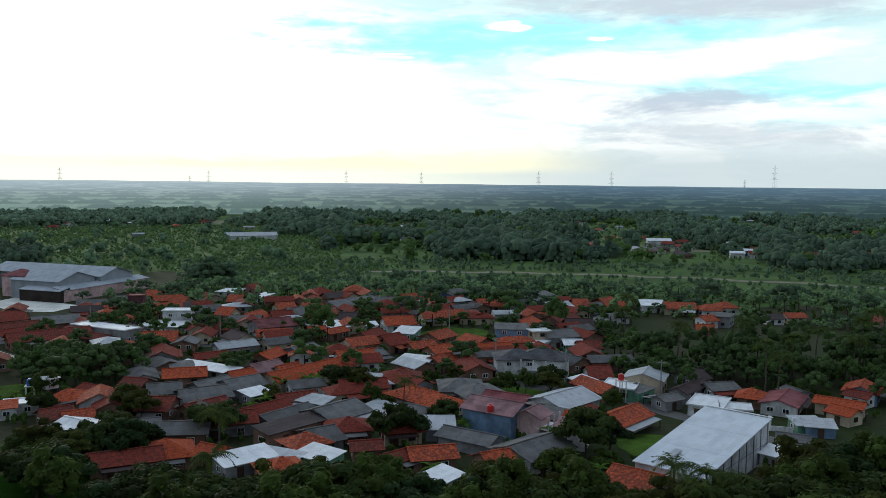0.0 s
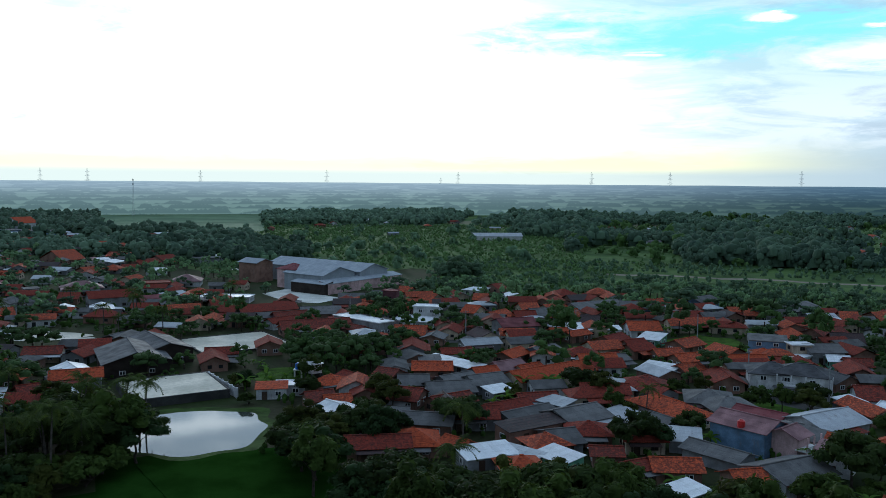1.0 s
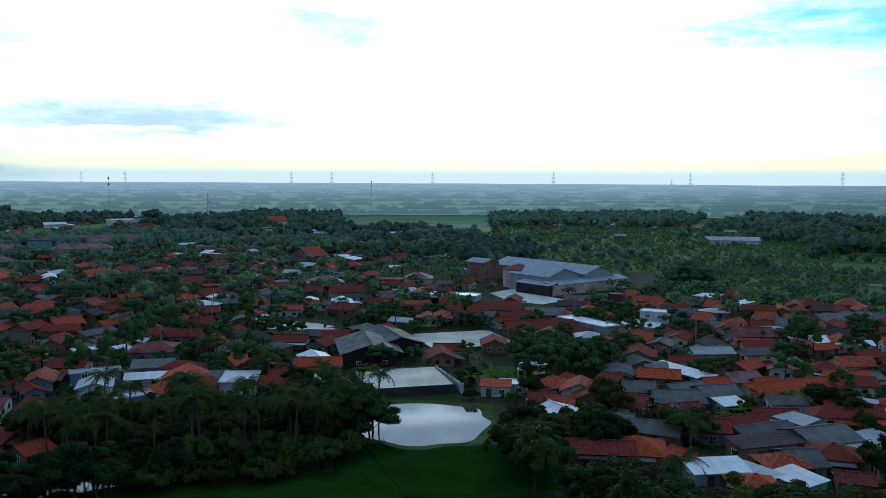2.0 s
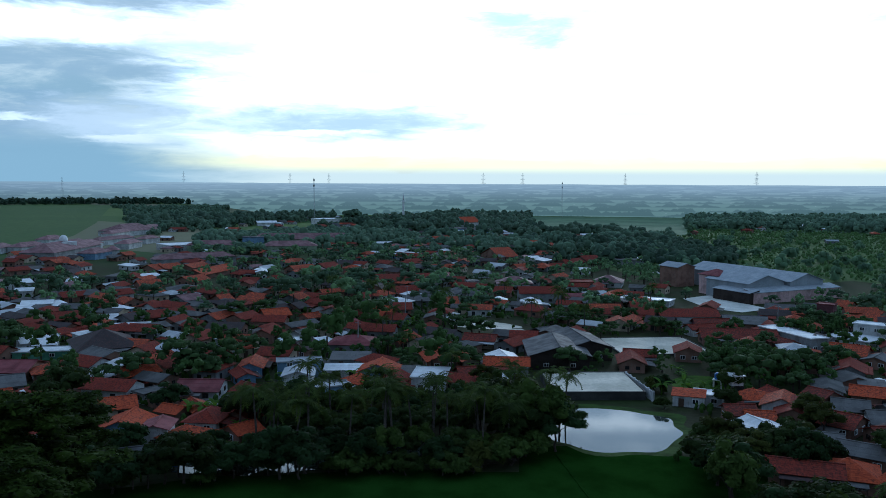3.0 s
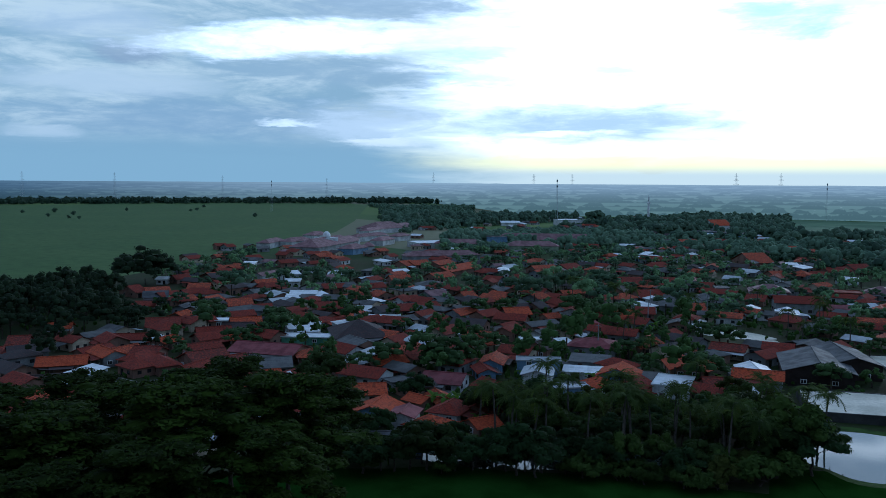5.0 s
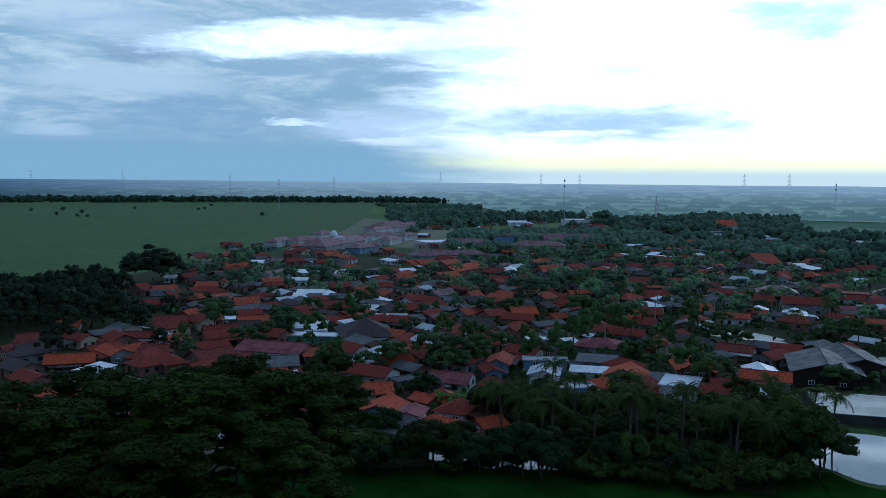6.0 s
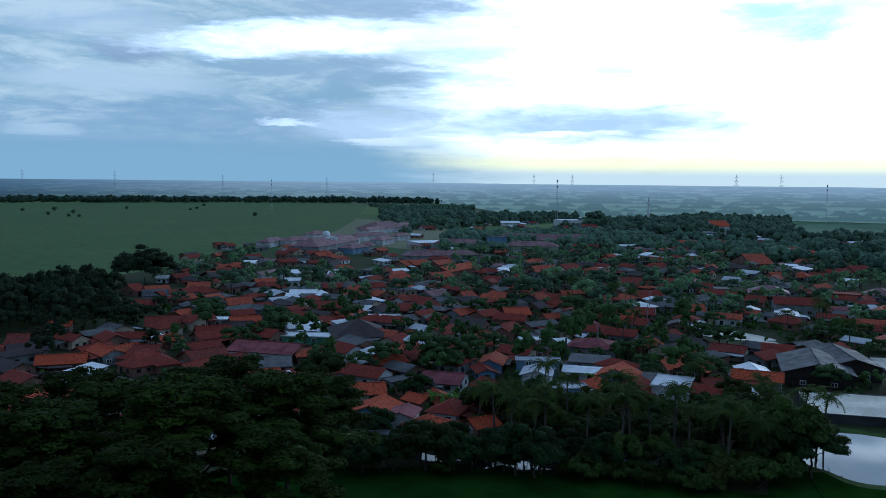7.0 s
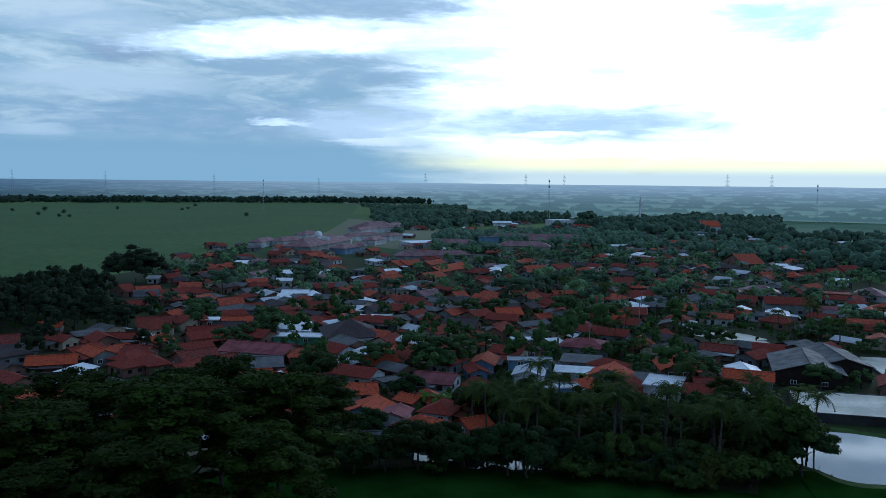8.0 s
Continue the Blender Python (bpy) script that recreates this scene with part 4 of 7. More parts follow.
house(52.7, 145.7, -16, 5.3, 4.8, 2.6, 0.2, 'f', 'm', 'g')
house(51.6, 168.2, 24, 4.9, 6.8, 2.6, 1.7, 'g', 'k', 'g')
house(48.4, 159.1, 48, 10.6, 4.3, 2.6, 1.1, 'g', 'k', 'g')
house(54.4, 159.8, 16, 6.3, 5.7, 2.6, 1.1, 'g', 'a', 'g')
house(41.8, 150.9, 31, 4.9, 4.5, 2.6, 0.9, 'g', 'a', 'g')
house(58.4, 153.3, -26, 5.4, 6.2, 2.6, 1.6, 'h', 'c', 'k')
house(63.0, 149.9, -123, 9.9, 6.6, 2.8, 1.2, 'g', 'd', 'w')
house(68.1, 157.1, -74, 4.9, 4.4, 2.6, 0.8, 'g', 'a', 'g')
house(72.2, 147.3, -37, 8.2, 4.3, 2.8, 1.1, 'g', 'c', 'y')
house(70.6, 142.3, -58, 4.9, 4.9, 2.6, 1.2, 'g', 'c', 'y')
house(61.5, 136.8, -178, 4.9, 4.0, 2.4, 0.7, 's', 'z', 't')
house(63.1, 135.6, 166, 4.9, 4.0, 2.4, 0.7, 's', 'z', 'b')
house(81.0, 156.9, -123, 7.3, 6.4, 3.1, 1.6, 'g', 'c', 'b')
house(79.2, 154.2, -52, 4.9, 4.3, 2.6, 1.1, 'g', 'r', 'w')
house(55.3, 127.3, -25, 4.9, 4.3, 2.6, 0.8, 'g', 'a', 'k')
house(-91.5, 246.2, 5, 4.9, 4.0, 7.5, 0.2, 'f', 'd', 'd')
house(-98.6, 281.4, 5, 4.9, 7.8, 2.6, 2.0, 'g', 'c', 'k')
house(-86.0, 267.1, -16, 8.3, 7.5, 2.6, 1.9, 'g', 'c', 'y')
house(-85.9, 243.3, 4, 4.9, 5.3, 2.6, 1.3, 'g', 'c', 'k')
house(-73.2, 227.9, 4, 7.8, 5.1, 6.1, 0.2, 'f', 'm', 'w')
house(-75.3, 223.5, -6, 11.6, 9.5, 2.8, 0.2, 'f', 'm', 'w')
house(-85.8, 208.7, -27, 18.4, 5.3, 4.7, 0.2, 'f', 'm', 'g')
house(-69.3, 201.3, 9, 8.3, 8.7, 2.8, 2.2, 'g', 'c', 'k')
house(-109.9, 212.7, 46, 9.8, 8.1, 2.8, 2.1, 'g', 'r', 'd')
house(-121.2, 229.1, 18, 4.9, 9.0, 2.8, 2.3, 'g', 'r', 'd')
house(-106.4, 225.5, 31, 11.6, 10.2, 2.8, 1.9, 'g', 'a', 'k')
house(-97.2, 202.4, 38, 18.3, 8.5, 2.8, 2.1, 'g', 'r', 'k')
house(-85.2, 203.2, -27, 6.6, 5.2, 2.6, 1.3, 'g', 'r', 'k')
house(-51.9, 182.9, 31, 7.3, 4.8, 2.6, 1.2, 'g', 'r', 'k')
house(-76.3, 295.8, -10, 6.9, 9.5, 2.6, 0.2, 'f', 'm', 'w')
house(-70.1, 301.3, 58, 4.9, 7.6, 2.6, 1.9, 'g', 'r', 'k')
house(-68.0, 270.7, 5, 4.9, 8.1, 2.6, 2.1, 'g', 'c', 'k')
house(-61.3, 281.2, 143, 4.9, 5.9, 2.6, 0.9, 's', 'm', 'w')
house(-49.2, 255.4, 30, 6.0, 8.1, 2.6, 2.0, 'g', 'c', 'y')
house(-42.1, 257.2, 48, 5.8, 6.9, 2.6, 1.7, 'g', 'c', 'y')
house(-35.4, 245.8, 27, 6.4, 8.2, 2.6, 2.1, 'g', 'c', 'y')
house(-43.3, 245.8, 34, 7.4, 10.2, 2.6, 1.9, 'g', 'a', 'g')
house(-47.1, 239.9, 25, 6.4, 7.1, 2.6, 1.8, 'g', 'r', 'k')
house(-63.5, 243.0, -11, 4.9, 8.6, 2.6, 2.2, 'g', 'c', 'y')
house(-54.6, 236.6, 69, 8.9, 7.4, 2.6, 1.9, 'g', 'c', 'y')
house(-57.5, 219.0, -25, 4.9, 6.4, 2.6, 1.6, 'g', 'r', 'k')
house(-44.4, 213.2, 33, 10.1, 10.0, 4.7, 1.9, 'g', 'd', 'g')
house(-33.3, 216.2, 33, 4.9, 5.5, 2.6, 1.4, 'g', 'c', 'k')
house(-28.4, 215.4, 53, 7.3, 4.7, 2.6, 1.2, 'g', 'c', 'k')
house(-30.0, 227.1, -146, 4.9, 5.0, 2.6, 0.8, 's', 'm', 'w')
house(-29.6, 224.9, 120, 12.3, 4.0, 2.6, 0.7, 's', 'm', 'w')
house(-20.5, 227.2, -161, 4.9, 4.0, 2.6, 0.7, 's', 'm', 'w')
house(-27.1, 235.0, 4, 5.3, 9.2, 2.6, 2.3, 'g', 'k', 'k')
house(-29.5, 264.1, 48, 18.5, 10.2, 3.0, 1.9, 'g', 'a', 'g')
house(-16.9, 268.2, 5, 9.4, 10.2, 3.0, 1.9, 'g', 'a', 'b')
house(-20.9, 292.3, 5, 4.9, 6.4, 2.6, 1.6, 'g', 'r', 'k')
house(-32.0, 299.6, 5, 7.7, 8.9, 2.6, 2.2, 'h', 'c', 'k')
house(-43.0, 289.5, 36, 9.1, 10.2, 2.6, 2.6, 'h', 'r', 'k')
house(-11.8, 282.4, 5, 4.9, 5.6, 2.6, 1.4, 'g', 'c', 'k')
house(-12.4, 228.7, 18, 8.5, 8.8, 2.8, 2.2, 'g', 'c', 'w')
house(-9.2, 217.0, 164, 5.7, 7.0, 2.6, 1.0, 's', 'm', 't')
house(-32.4, 189.3, 56, 7.3, 6.6, 3.1, 1.3, 'g', 'a', 'b')
house(-39.1, 184.6, 72, 8.2, 5.6, 2.6, 1.4, 'g', 'c', 'k')
house(-18.6, 210.5, 63, 8.3, 6.2, 2.6, 1.6, 'g', 'r', 'k')
house(-18.1, 200.2, 17, 4.9, 5.7, 2.6, 1.4, 'g', 'c', 'k')
house(-13.1, 206.0, 46, 6.3, 5.9, 2.6, 1.5, 'g', 'r', 'k')
house(-1.0, 210.4, 54, 8.1, 6.8, 2.6, 1.7, 'g', 'c', 'k')
house(-5.0, 197.2, 31, 6.8, 5.4, 2.6, 1.4, 'g', 'c', 'k')
house(-0.1, 193.0, 38, 7.8, 6.1, 2.6, 1.5, 'g', 'c', 'k')
house(-0.1, 180.7, 44, 6.0, 6.6, 2.6, 1.7, 'g', 'c', 'k')
house(-15.9, 188.1, 37, 5.0, 6.0, 2.6, 1.1, 'g', 'a', 'g')
house(3.0, 284.6, 56, 10.6, 8.2, 3.8, 1.6, 'g', 'a', 'b')
house(13.6, 272.7, 20, 5.5, 5.5, 2.6, 1.4, 'g', 'c', 'k')
house(17.9, 266.6, 4, 5.0, 8.6, 2.6, 2.2, 'g', 'c', 'k')
house(27.7, 276.4, 57, 29.0, 9.6, 3.0, 1.8, 'g', 'a', 'g')
house(39.8, 276.3, 20, 5.8, 7.6, 2.6, 1.9, 'g', 'r', 'k')
house(39.5, 265.4, 4, 4.9, 6.2, 3.0, 0.2, 'f', 'm', 'w')
house(44.5, 266.8, 4, 5.1, 9.8, 2.6, 2.5, 'g', 'c', 'k')
house(48.7, 264.0, 4, 4.9, 9.0, 2.6, 1.7, 'g', 'a', 'g')
house(53.9, 273.0, 26, 4.9, 8.0, 2.6, 2.0, 'g', 'c', 'k')
house(68.5, 268.5, 173, 7.4, 7.7, 3.0, 1.1, 's', 'm', 'w')
house(76.0, 263.7, -12, 9.7, 8.1, 2.8, 2.0, 'g', 'c', 'y')
house(23.1, 228.9, 62, 9.9, 6.3, 3.1, 1.6, 'g', 'c', 'w')
house(17.6, 207.3, 177, 8.5, 5.5, 5.6, 0.9, 's', 'a', 'b')
house(24.2, 204.2, 19, 4.9, 4.0, 5.6, 0.2, 'f', 'm', 'y')
house(23.8, 205.0, -33, 5.7, 7.3, 2.8, 0.2, 'f', 'm', 'w')
house(34.4, 236.6, 40, 9.7, 8.7, 2.6, 2.2, 'g', 'r', 'k')
house(38.0, 228.7, 4, 7.5, 8.7, 2.6, 2.2, 'g', 'k', 'k')
house(29.1, 207.5, 22, 8.5, 8.2, 3.8, 1.6, 'g', 'a', 'g')
house(32.3, 203.3, 3, 4.9, 6.0, 2.6, 1.1, 'g', 'm', 't')
house(35.6, 199.1, 3, 5.8, 5.9, 2.6, 1.5, 'g', 'r', 'w')
house(12.0, 191.9, 19, 8.5, 8.8, 2.6, 2.2, 'g', 'c', 'b')
house(16.6, 204.8, 3, 5.7, 5.5, 2.6, 1.4, 'h', 'c', 'w')
house(84.2, 259.8, 4, 6.7, 7.6, 3.0, 1.9, 'h', 'c', 'w')
house(91.1, 265.0, 4, 7.2, 7.7, 3.0, 2.0, 'h', 'c', 'w')
house(77.0, 238.9, 18, 4.9, 6.0, 3.0, 1.5, 'g', 'c', 'w')
house(72.3, 225.6, -11, 4.9, 5.5, 2.6, 1.4, 'g', 'c', 'k')
house(81.9, 240.9, -29, 6.5, 8.4, 4.2, 0.2, 'f', 'a', 'g')
house(99.1, 246.4, 4, 5.7, 5.6, 2.6, 1.4, 'g', 'k', 'w')
house(106.5, 249.1, 4, 6.2, 5.6, 2.6, 1.4, 'g', 'c', 'y')
house(127.7, 243.0, -132, 16.1, 4.0, 2.6, 0.7, 's', 'r', 'k')
house(-181.3, 139.6, 101, 6.2, 9.6, 3.0, 1.8, 'g', 'd', 'w')
house(-180.8, 141.8, 156, 13.2, 4.0, 2.6, 0.7, 's', 'm', 'w')
house(-157.7, 125.4, 39, 11.9, 10.2, 3.0, 1.9, 'h', 'd', 'g')
house(-145.8, 114.5, -134, 8.5, 5.6, 2.6, 0.9, 's', 'a', 'g')
house(-138.1, 106.6, -132, 7.9, 4.0, 2.6, 0.7, 's', 'm', 'w')
house(-127.9, 96.2, -128, 4.9, 4.0, 2.6, 0.7, 's', 'a', 'g')
house(-127.7, 107.7, 130, 7.1, 8.0, 3.9, 2.0, 'g', 'c', 'b')
house(-127.4, 102.2, 8, 6.3, 6.4, 2.6, 1.6, 'h', 'c', 'k')
house(-124.8, 112.9, -126, 5.5, 5.7, 3.0, 0.9, 's', 'a', 'g')
house(-117.9, 112.8, 39, 6.7, 9.1, 4.1, 0.2, 'f', 'm', 'w')
house(-131.8, 128.8, -33, 9.9, 7.4, 2.6, 1.9, 'g', 'c', 'k')
house(-127.1, 132.9, -32, 7.9, 4.3, 2.6, 1.1, 'g', 'c', 'y')
house(-115.0, 121.0, 56, 5.2, 8.5, 2.6, 2.1, 'g', 'r', 'k')
house(-120.7, 133.9, -122, 4.9, 6.2, 2.6, 0.9, 's', 'a', 'g')
house(-119.7, 137.3, -35, 10.6, 6.5, 3.0, 1.2, 'g', 'm', 'w')
house(-110.8, 123.6, 55, 4.9, 5.3, 2.6, 0.2, 'f', 'm', 'w')
house(-114.7, 149.0, -46, 17.6, 13.3, 4.3, 2.5, 'g', 'K', 'K')
house(-116.7, 160.4, -37, 18.1, 11.1, 4.3, 2.1, 'g', 'K', 'K')
house(-137.3, 172.5, 89, 4.9, 6.1, 2.6, 1.1, 'g', 'a', 'K')
house(-247.4, 220.1, 60, 22.4, 11.6, 2.8, 2.9, 'g', 'r', 'k')
house(-263.5, 205.3, 86, 10.7, 5.8, 2.6, 1.5, 'g', 'r', 'k')
house(-219.1, 198.0, 71, 11.3, 10.2, 2.8, 2.6, 'g', 'r', 'k')
house(-203.7, 189.4, 47, 8.1, 10.2, 2.6, 1.9, 'g', 'a', 'g')
house(-214.7, 194.4, 172, 9.8, 4.0, 2.6, 0.7, 's', 'm', 'w')
house(-203.9, 181.3, 170, 10.4, 4.0, 2.6, 0.7, 's', 'm', 'w')
house(-192.8, 172.0, 51, 5.7, 8.1, 2.6, 2.0, 'g', 'r', 'k')
house(-188.2, 159.3, 73, 5.8, 10.2, 2.6, 2.6, 'g', 'c', 'k')
house(-206.2, 207.5, 105, 7.9, 6.7, 3.0, 1.7, 'g', 'b2', 'w')
house(-191.4, 191.6, 58, 5.2, 8.2, 2.6, 2.1, 'g', 'c', 'k')
house(-246.1, 245.0, -42, 13.6, 4.3, 3.1, 0.8, 'g', 'd', 'w')
house(-227.3, 233.0, 28, 5.0, 10.4, 2.6, 2.6, 'g', 'r', 'k')
house(-219.0, 231.5, 53, 4.9, 6.1, 4.2, 0.2, 'f', 'b2', 'w')
house(-205.3, 240.4, 45, 13.4, 10.9, 3.8, 2.8, 'h', 'p', 'g')
house(-197.4, 225.7, 28, 6.4, 8.3, 2.6, 2.1, 'g', 'r', 'k')
house(-182.7, 206.1, -49, 10.0, 5.8, 2.6, 1.1, 'g', 'm', 'k')
house(-177.2, 220.6, 49, 14.2, 9.0, 4.7, 2.3, 'g', 'r', 'g')
house(-187.7, 258.4, 41, 9.4, 8.3, 4.7, 0.2, 'f', 'r', 'k')
house(-169.8, 241.4, 73, 9.5, 6.5, 3.0, 1.2, 'g', 'z', 'w')
house(-171.8, 233.3, 60, 9.1, 7.5, 2.6, 1.4, 'g', 'd', 'g')
house(-171.9, 209.8, -49, 11.4, 6.7, 2.8, 1.3, 'g', 'm', 'g')
house(-146.8, 215.2, 44, 9.3, 8.9, 2.6, 2.2, 'g', 'c', 'k')
house(-165.5, 251.6, 28, 8.2, 7.5, 2.6, 1.9, 'h', 'c', 'k')
house(-160.0, 253.1, 28, 6.2, 5.4, 2.6, 1.4, 'g', 'r', 'k')
house(-152.1, 248.1, 16, 16.5, 7.2, 2.6, 0.2, 'f', 'm', 'w')
house(-141.4, 230.2, 44, 10.2, 8.2, 2.6, 2.1, 'g', 'r', 'k')
house(-123.8, 224.2, 46, 17.0, 8.5, 2.8, 2.1, 'g', 'r', 'w')
house(-108.7, 210.3, 61, 13.9, 5.3, 2.6, 1.3, 'g', 'r', 'w')
house(-99.5, 202.6, 56, 14.7, 5.9, 2.6, 1.5, 'g', 'c', 'k')
house(-223.2, 307.6, -174, 7.3, 6.4, 2.6, 0.9, 's', 'm', 'w')
house(-187.8, 277.7, 28, 11.1, 11.1, 3.0, 2.8, 'h', 'p', 'w')
house(-278.4, 339.0, -127, 8.9, 5.2, 2.6, 0.8, 's', 'm', 'g')
house(-265.0, 332.8, 156, 12.8, 5.2, 2.6, 0.8, 's', 'm', 'g')
house(-248.4, 333.2, 83, 12.9, 8.2, 2.6, 2.1, 'g', 'r', 'k')
house(-249.9, 350.6, 75, 10.1, 10.7, 2.6, 2.7, 'g', 'r', 'k')
house(-236.6, 365.3, 52, 18.8, 12.2, 3.0, 0.2, 'f', 'a', 'g')
house(-230.0, 371.3, -151, 6.5, 6.3, 3.0, 0.9, 's', 'm', 'w')
house(-328.1, 405.2, 30, 10.0, 15.2, 2.6, 3.8, 'g', 'c', 'k')
house(-393.4, 384.2, 87, 13.4, 15.5, 3.0, 3.9, 'g', 'c', 'w')
house(-295.2, 333.1, 72, 11.7, 20.1, 2.6, 5.1, 'g', 'c', 'k')
house(-247.8, 294.2, 77, 7.4, 8.6, 2.6, 2.2, 'g', 'c', 'k')
house(-349.0, 311.2, -151, 4.9, 9.5, 3.0, 1.2, 's', 'm', 'w')
house(-338.0, 304.8, 9, 10.5, 16.8, 3.0, 0.2, 'f', 'z', 'b')
house(-411.4, 349.0, 30, 9.0, 17.5, 3.0, 0.2, 'f', 'm', 'g')
house(-355.1, 294.1, -76, 10.8, 4.3, 2.8, 0.7, 's', 'm', 'g')
house(-292.3, 248.5, 28, 7.8, 8.5, 2.8, 1.6, 'h', 'a', 'g')
house(-483.4, 503.3, 73, 15.5, 21.4, 8.5, 5.4, 'g', 'c', 'w')
house(-467.5, 477.2, 71, 15.3, 20.0, 5.6, 0.2, 'f', 'b2', 'b')
house(-430.0, 465.5, 92, 20.4, 20.0, 6.6, 0.2, 'f', 'b2', 'b')
house(-193.8, 10.0, 80, 9.8, 6.7, 2.6, 1.7, 'g', 'c', 'k')
house(-205.2, 17.2, 124, 8.6, 5.0, 2.6, 1.3, 'g', 'r', 'k')
house(-201.8, 23.6, 123, 7.0, 5.3, 2.6, 1.3, 'g', 'c', 'k')
house(-196.7, 28.1, 52, 6.6, 7.0, 2.6, 1.8, 'g', 'r', 'k')
house(-217.1, 27.0, 71, 9.3, 5.5, 2.6, 1.4, 'g', 'r', 'k')
house(-209.7, 34.0, 129, 6.5, 5.5, 2.6, 1.4, 'g', 'c', 'k')
house(-234.2, 37.4, 79, 8.8, 8.6, 2.6, 2.2, 'g', 'r', 'k')
house(-195.8, 40.0, 100, 8.0, 7.0, 2.6, 1.8, 'g', 'r', 'k')
house(-215.4, 32.1, -66, 4.9, 4.0, 2.6, 0.7, 's', 'm', 'w')
house(-183.1, 13.8, -42, 9.0, 4.0, 2.6, 0.7, 's', 'm', 'w')
house(-241.9, 12.3, 75, 6.0, 5.7, 2.6, 1.4, 'g', 'c', 'k')
house(-222.5, 2.2, 77, 4.9, 8.0, 2.6, 2.0, 'g', 'r', 'k')
house(-212.6, -1.7, 129, 5.7, 5.7, 2.6, 1.4, 'g', 'r', 'k')
house(-167.5, -1.2, 126, 4.9, 4.3, 2.6, 1.1, 'g', 'c', 'k')
house(-166.0, 3.4, 117, 5.2, 4.3, 2.6, 1.1, 'g', 'c', 'k')
house(-177.6, 7.5, 82, 8.9, 5.5, 2.6, 1.4, 'g', 'k', 'k')
house(-187.1, 53.5, 46, 15.9, 10.2, 2.8, 1.9, 'g', 'd', 'k')
house(-172.9, 50.7, 76, 6.6, 8.8, 2.6, 1.7, 'g', 'a', 'g')
house(-182.8, 37.8, 104, 8.7, 10.2, 2.6, 2.6, 'g', 'r', 'k')
house(-178.1, 42.8, 106, 6.0, 7.5, 2.6, 1.9, 'g', 'r', 'k')
house(-162.1, 44.3, 85, 8.0, 6.4, 2.6, 1.6, 'g', 'c', 'k')
house(-161.6, 53.1, -60, 4.9, 4.0, 2.6, 0.7, 's', 'm', 'g')
house(-178.4, 60.9, 77, 7.2, 6.9, 2.6, 1.7, 'h', 'c', 'k')
house(-213.7, 68.4, -100, 4.9, 8.7, 3.0, 1.2, 's', 'm', 'w')
house(-209.0, 70.7, -114, 5.3, 9.5, 3.0, 1.2, 's', 'm', 'w')
house(-202.0, 67.2, 57, 12.6, 5.4, 2.6, 0.2, 'f', 'm', 't')
house(-236.1, 50.9, 66, 10.0, 4.9, 2.8, 0.2, 'f', 'm', 'w')
house(-225.7, 57.9, 81, 8.2, 8.4, 2.6, 2.1, 'g', 'c', 'k')
house(-219.2, 54.3, 66, 8.2, 7.6, 2.6, 1.9, 'g', 'k', 'k')
house(-214.3, 46.6, 84, 8.5, 8.1, 2.6, 2.1, 'g', 'r', 'k')
house(-205.3, 51.2, 84, 5.3, 5.4, 2.6, 1.4, 'g', 'c', 'k')
house(-195.3, 79.1, 77, 13.8, 16.0, 3.1, 4.0, 'h', 'k', 't')
house(-214.8, 82.2, -73, 4.9, 4.0, 2.6, 0.7, 's', 'm', 'w')
house(-142.6, 58.2, 71, 9.0, 6.9, 2.6, 1.7, 'g', 'c', 'y')
house(-129.2, 55.8, -42, 8.0, 7.1, 2.8, 1.8, 'g', 'c', 'b')
house(-120.8, 57.0, -40, 5.8, 4.7, 4.2, 0.9, 'g', 'd', 'w')
house(-117.9, 60.3, 26, 6.7, 6.7, 2.6, 1.7, 'h', 'c', 'k')
house(-132.3, 65.3, 19, 4.9, 4.3, 2.6, 1.1, 'g', 'c', 'k')
house(-131.6, 69.4, -9, 7.0, 4.3, 2.6, 1.1, 'g', 'c', 'k')
house(-144.0, 76.9, 46, 8.3, 8.5, 2.6, 1.6, 'g', 'd', 'w')
house(-148.2, 68.5, 96, 5.1, 4.0, 2.6, 0.2, 'f', 'a', 'g')
house(-153.0, 93.6, 140, 8.7, 5.5, 3.0, 1.4, 'g', 'c', 'b')
house(-147.9, 88.2, -17, 7.1, 4.3, 2.6, 1.1, 'g', 'r', 'b')
house(-171.1, 101.8, 87, 4.9, 4.6, 2.8, 1.2, 'g', 'c', 'y')
house(-186.1, 106.2, -154, 4.9, 4.0, 2.6, 0.7, 's', 'm', 'w')
house(-141.6, 97.7, 57, 9.0, 4.0, 5.2, 0.2, 'f', 'z', 'b')
house(-133.8, 92.3, 140, 7.4, 6.2, 4.7, 1.2, 'g', 'z', 'w')
house(-127.6, 94.5, 72, 8.1, 4.0, 3.0, 0.2, 'f', 'z', 'b')
house(-119.7, 89.3, 74, 5.4, 6.6, 2.6, 0.2, 'f', 'p', 'g')
house(-114.2, 67.9, 91, 4.9, 5.3, 2.6, 1.3, 'g', 'c', 'k')
house(-122.8, 73.5, 113, 5.5, 4.3, 2.6, 1.1, 'g', 'r', 'k')
house(-175.8, 122.4, 108, 6.6, 6.6, 3.0, 1.3, 'g', 'a', 'w')
house(-163.8, 110.4, 65, 4.9, 4.0, 4.7, 0.2, 'f', 'm', 'w')
house(-166.2, 120.2, -95, 7.4, 4.0, 2.6, 0.7, 's', 'm', 'w')
house(-314.7, 31.2, -113, 5.0, 4.0, 2.6, 0.7, 's', 'm', 'w')
house(-344.2, 55.2, -113, 4.9, 5.0, 2.6, 0.8, 's', 'm', 'w')
house(-384.7, 100.8, 68, 5.8, 13.8, 3.8, 0.2, 'f', 'm', 'w')
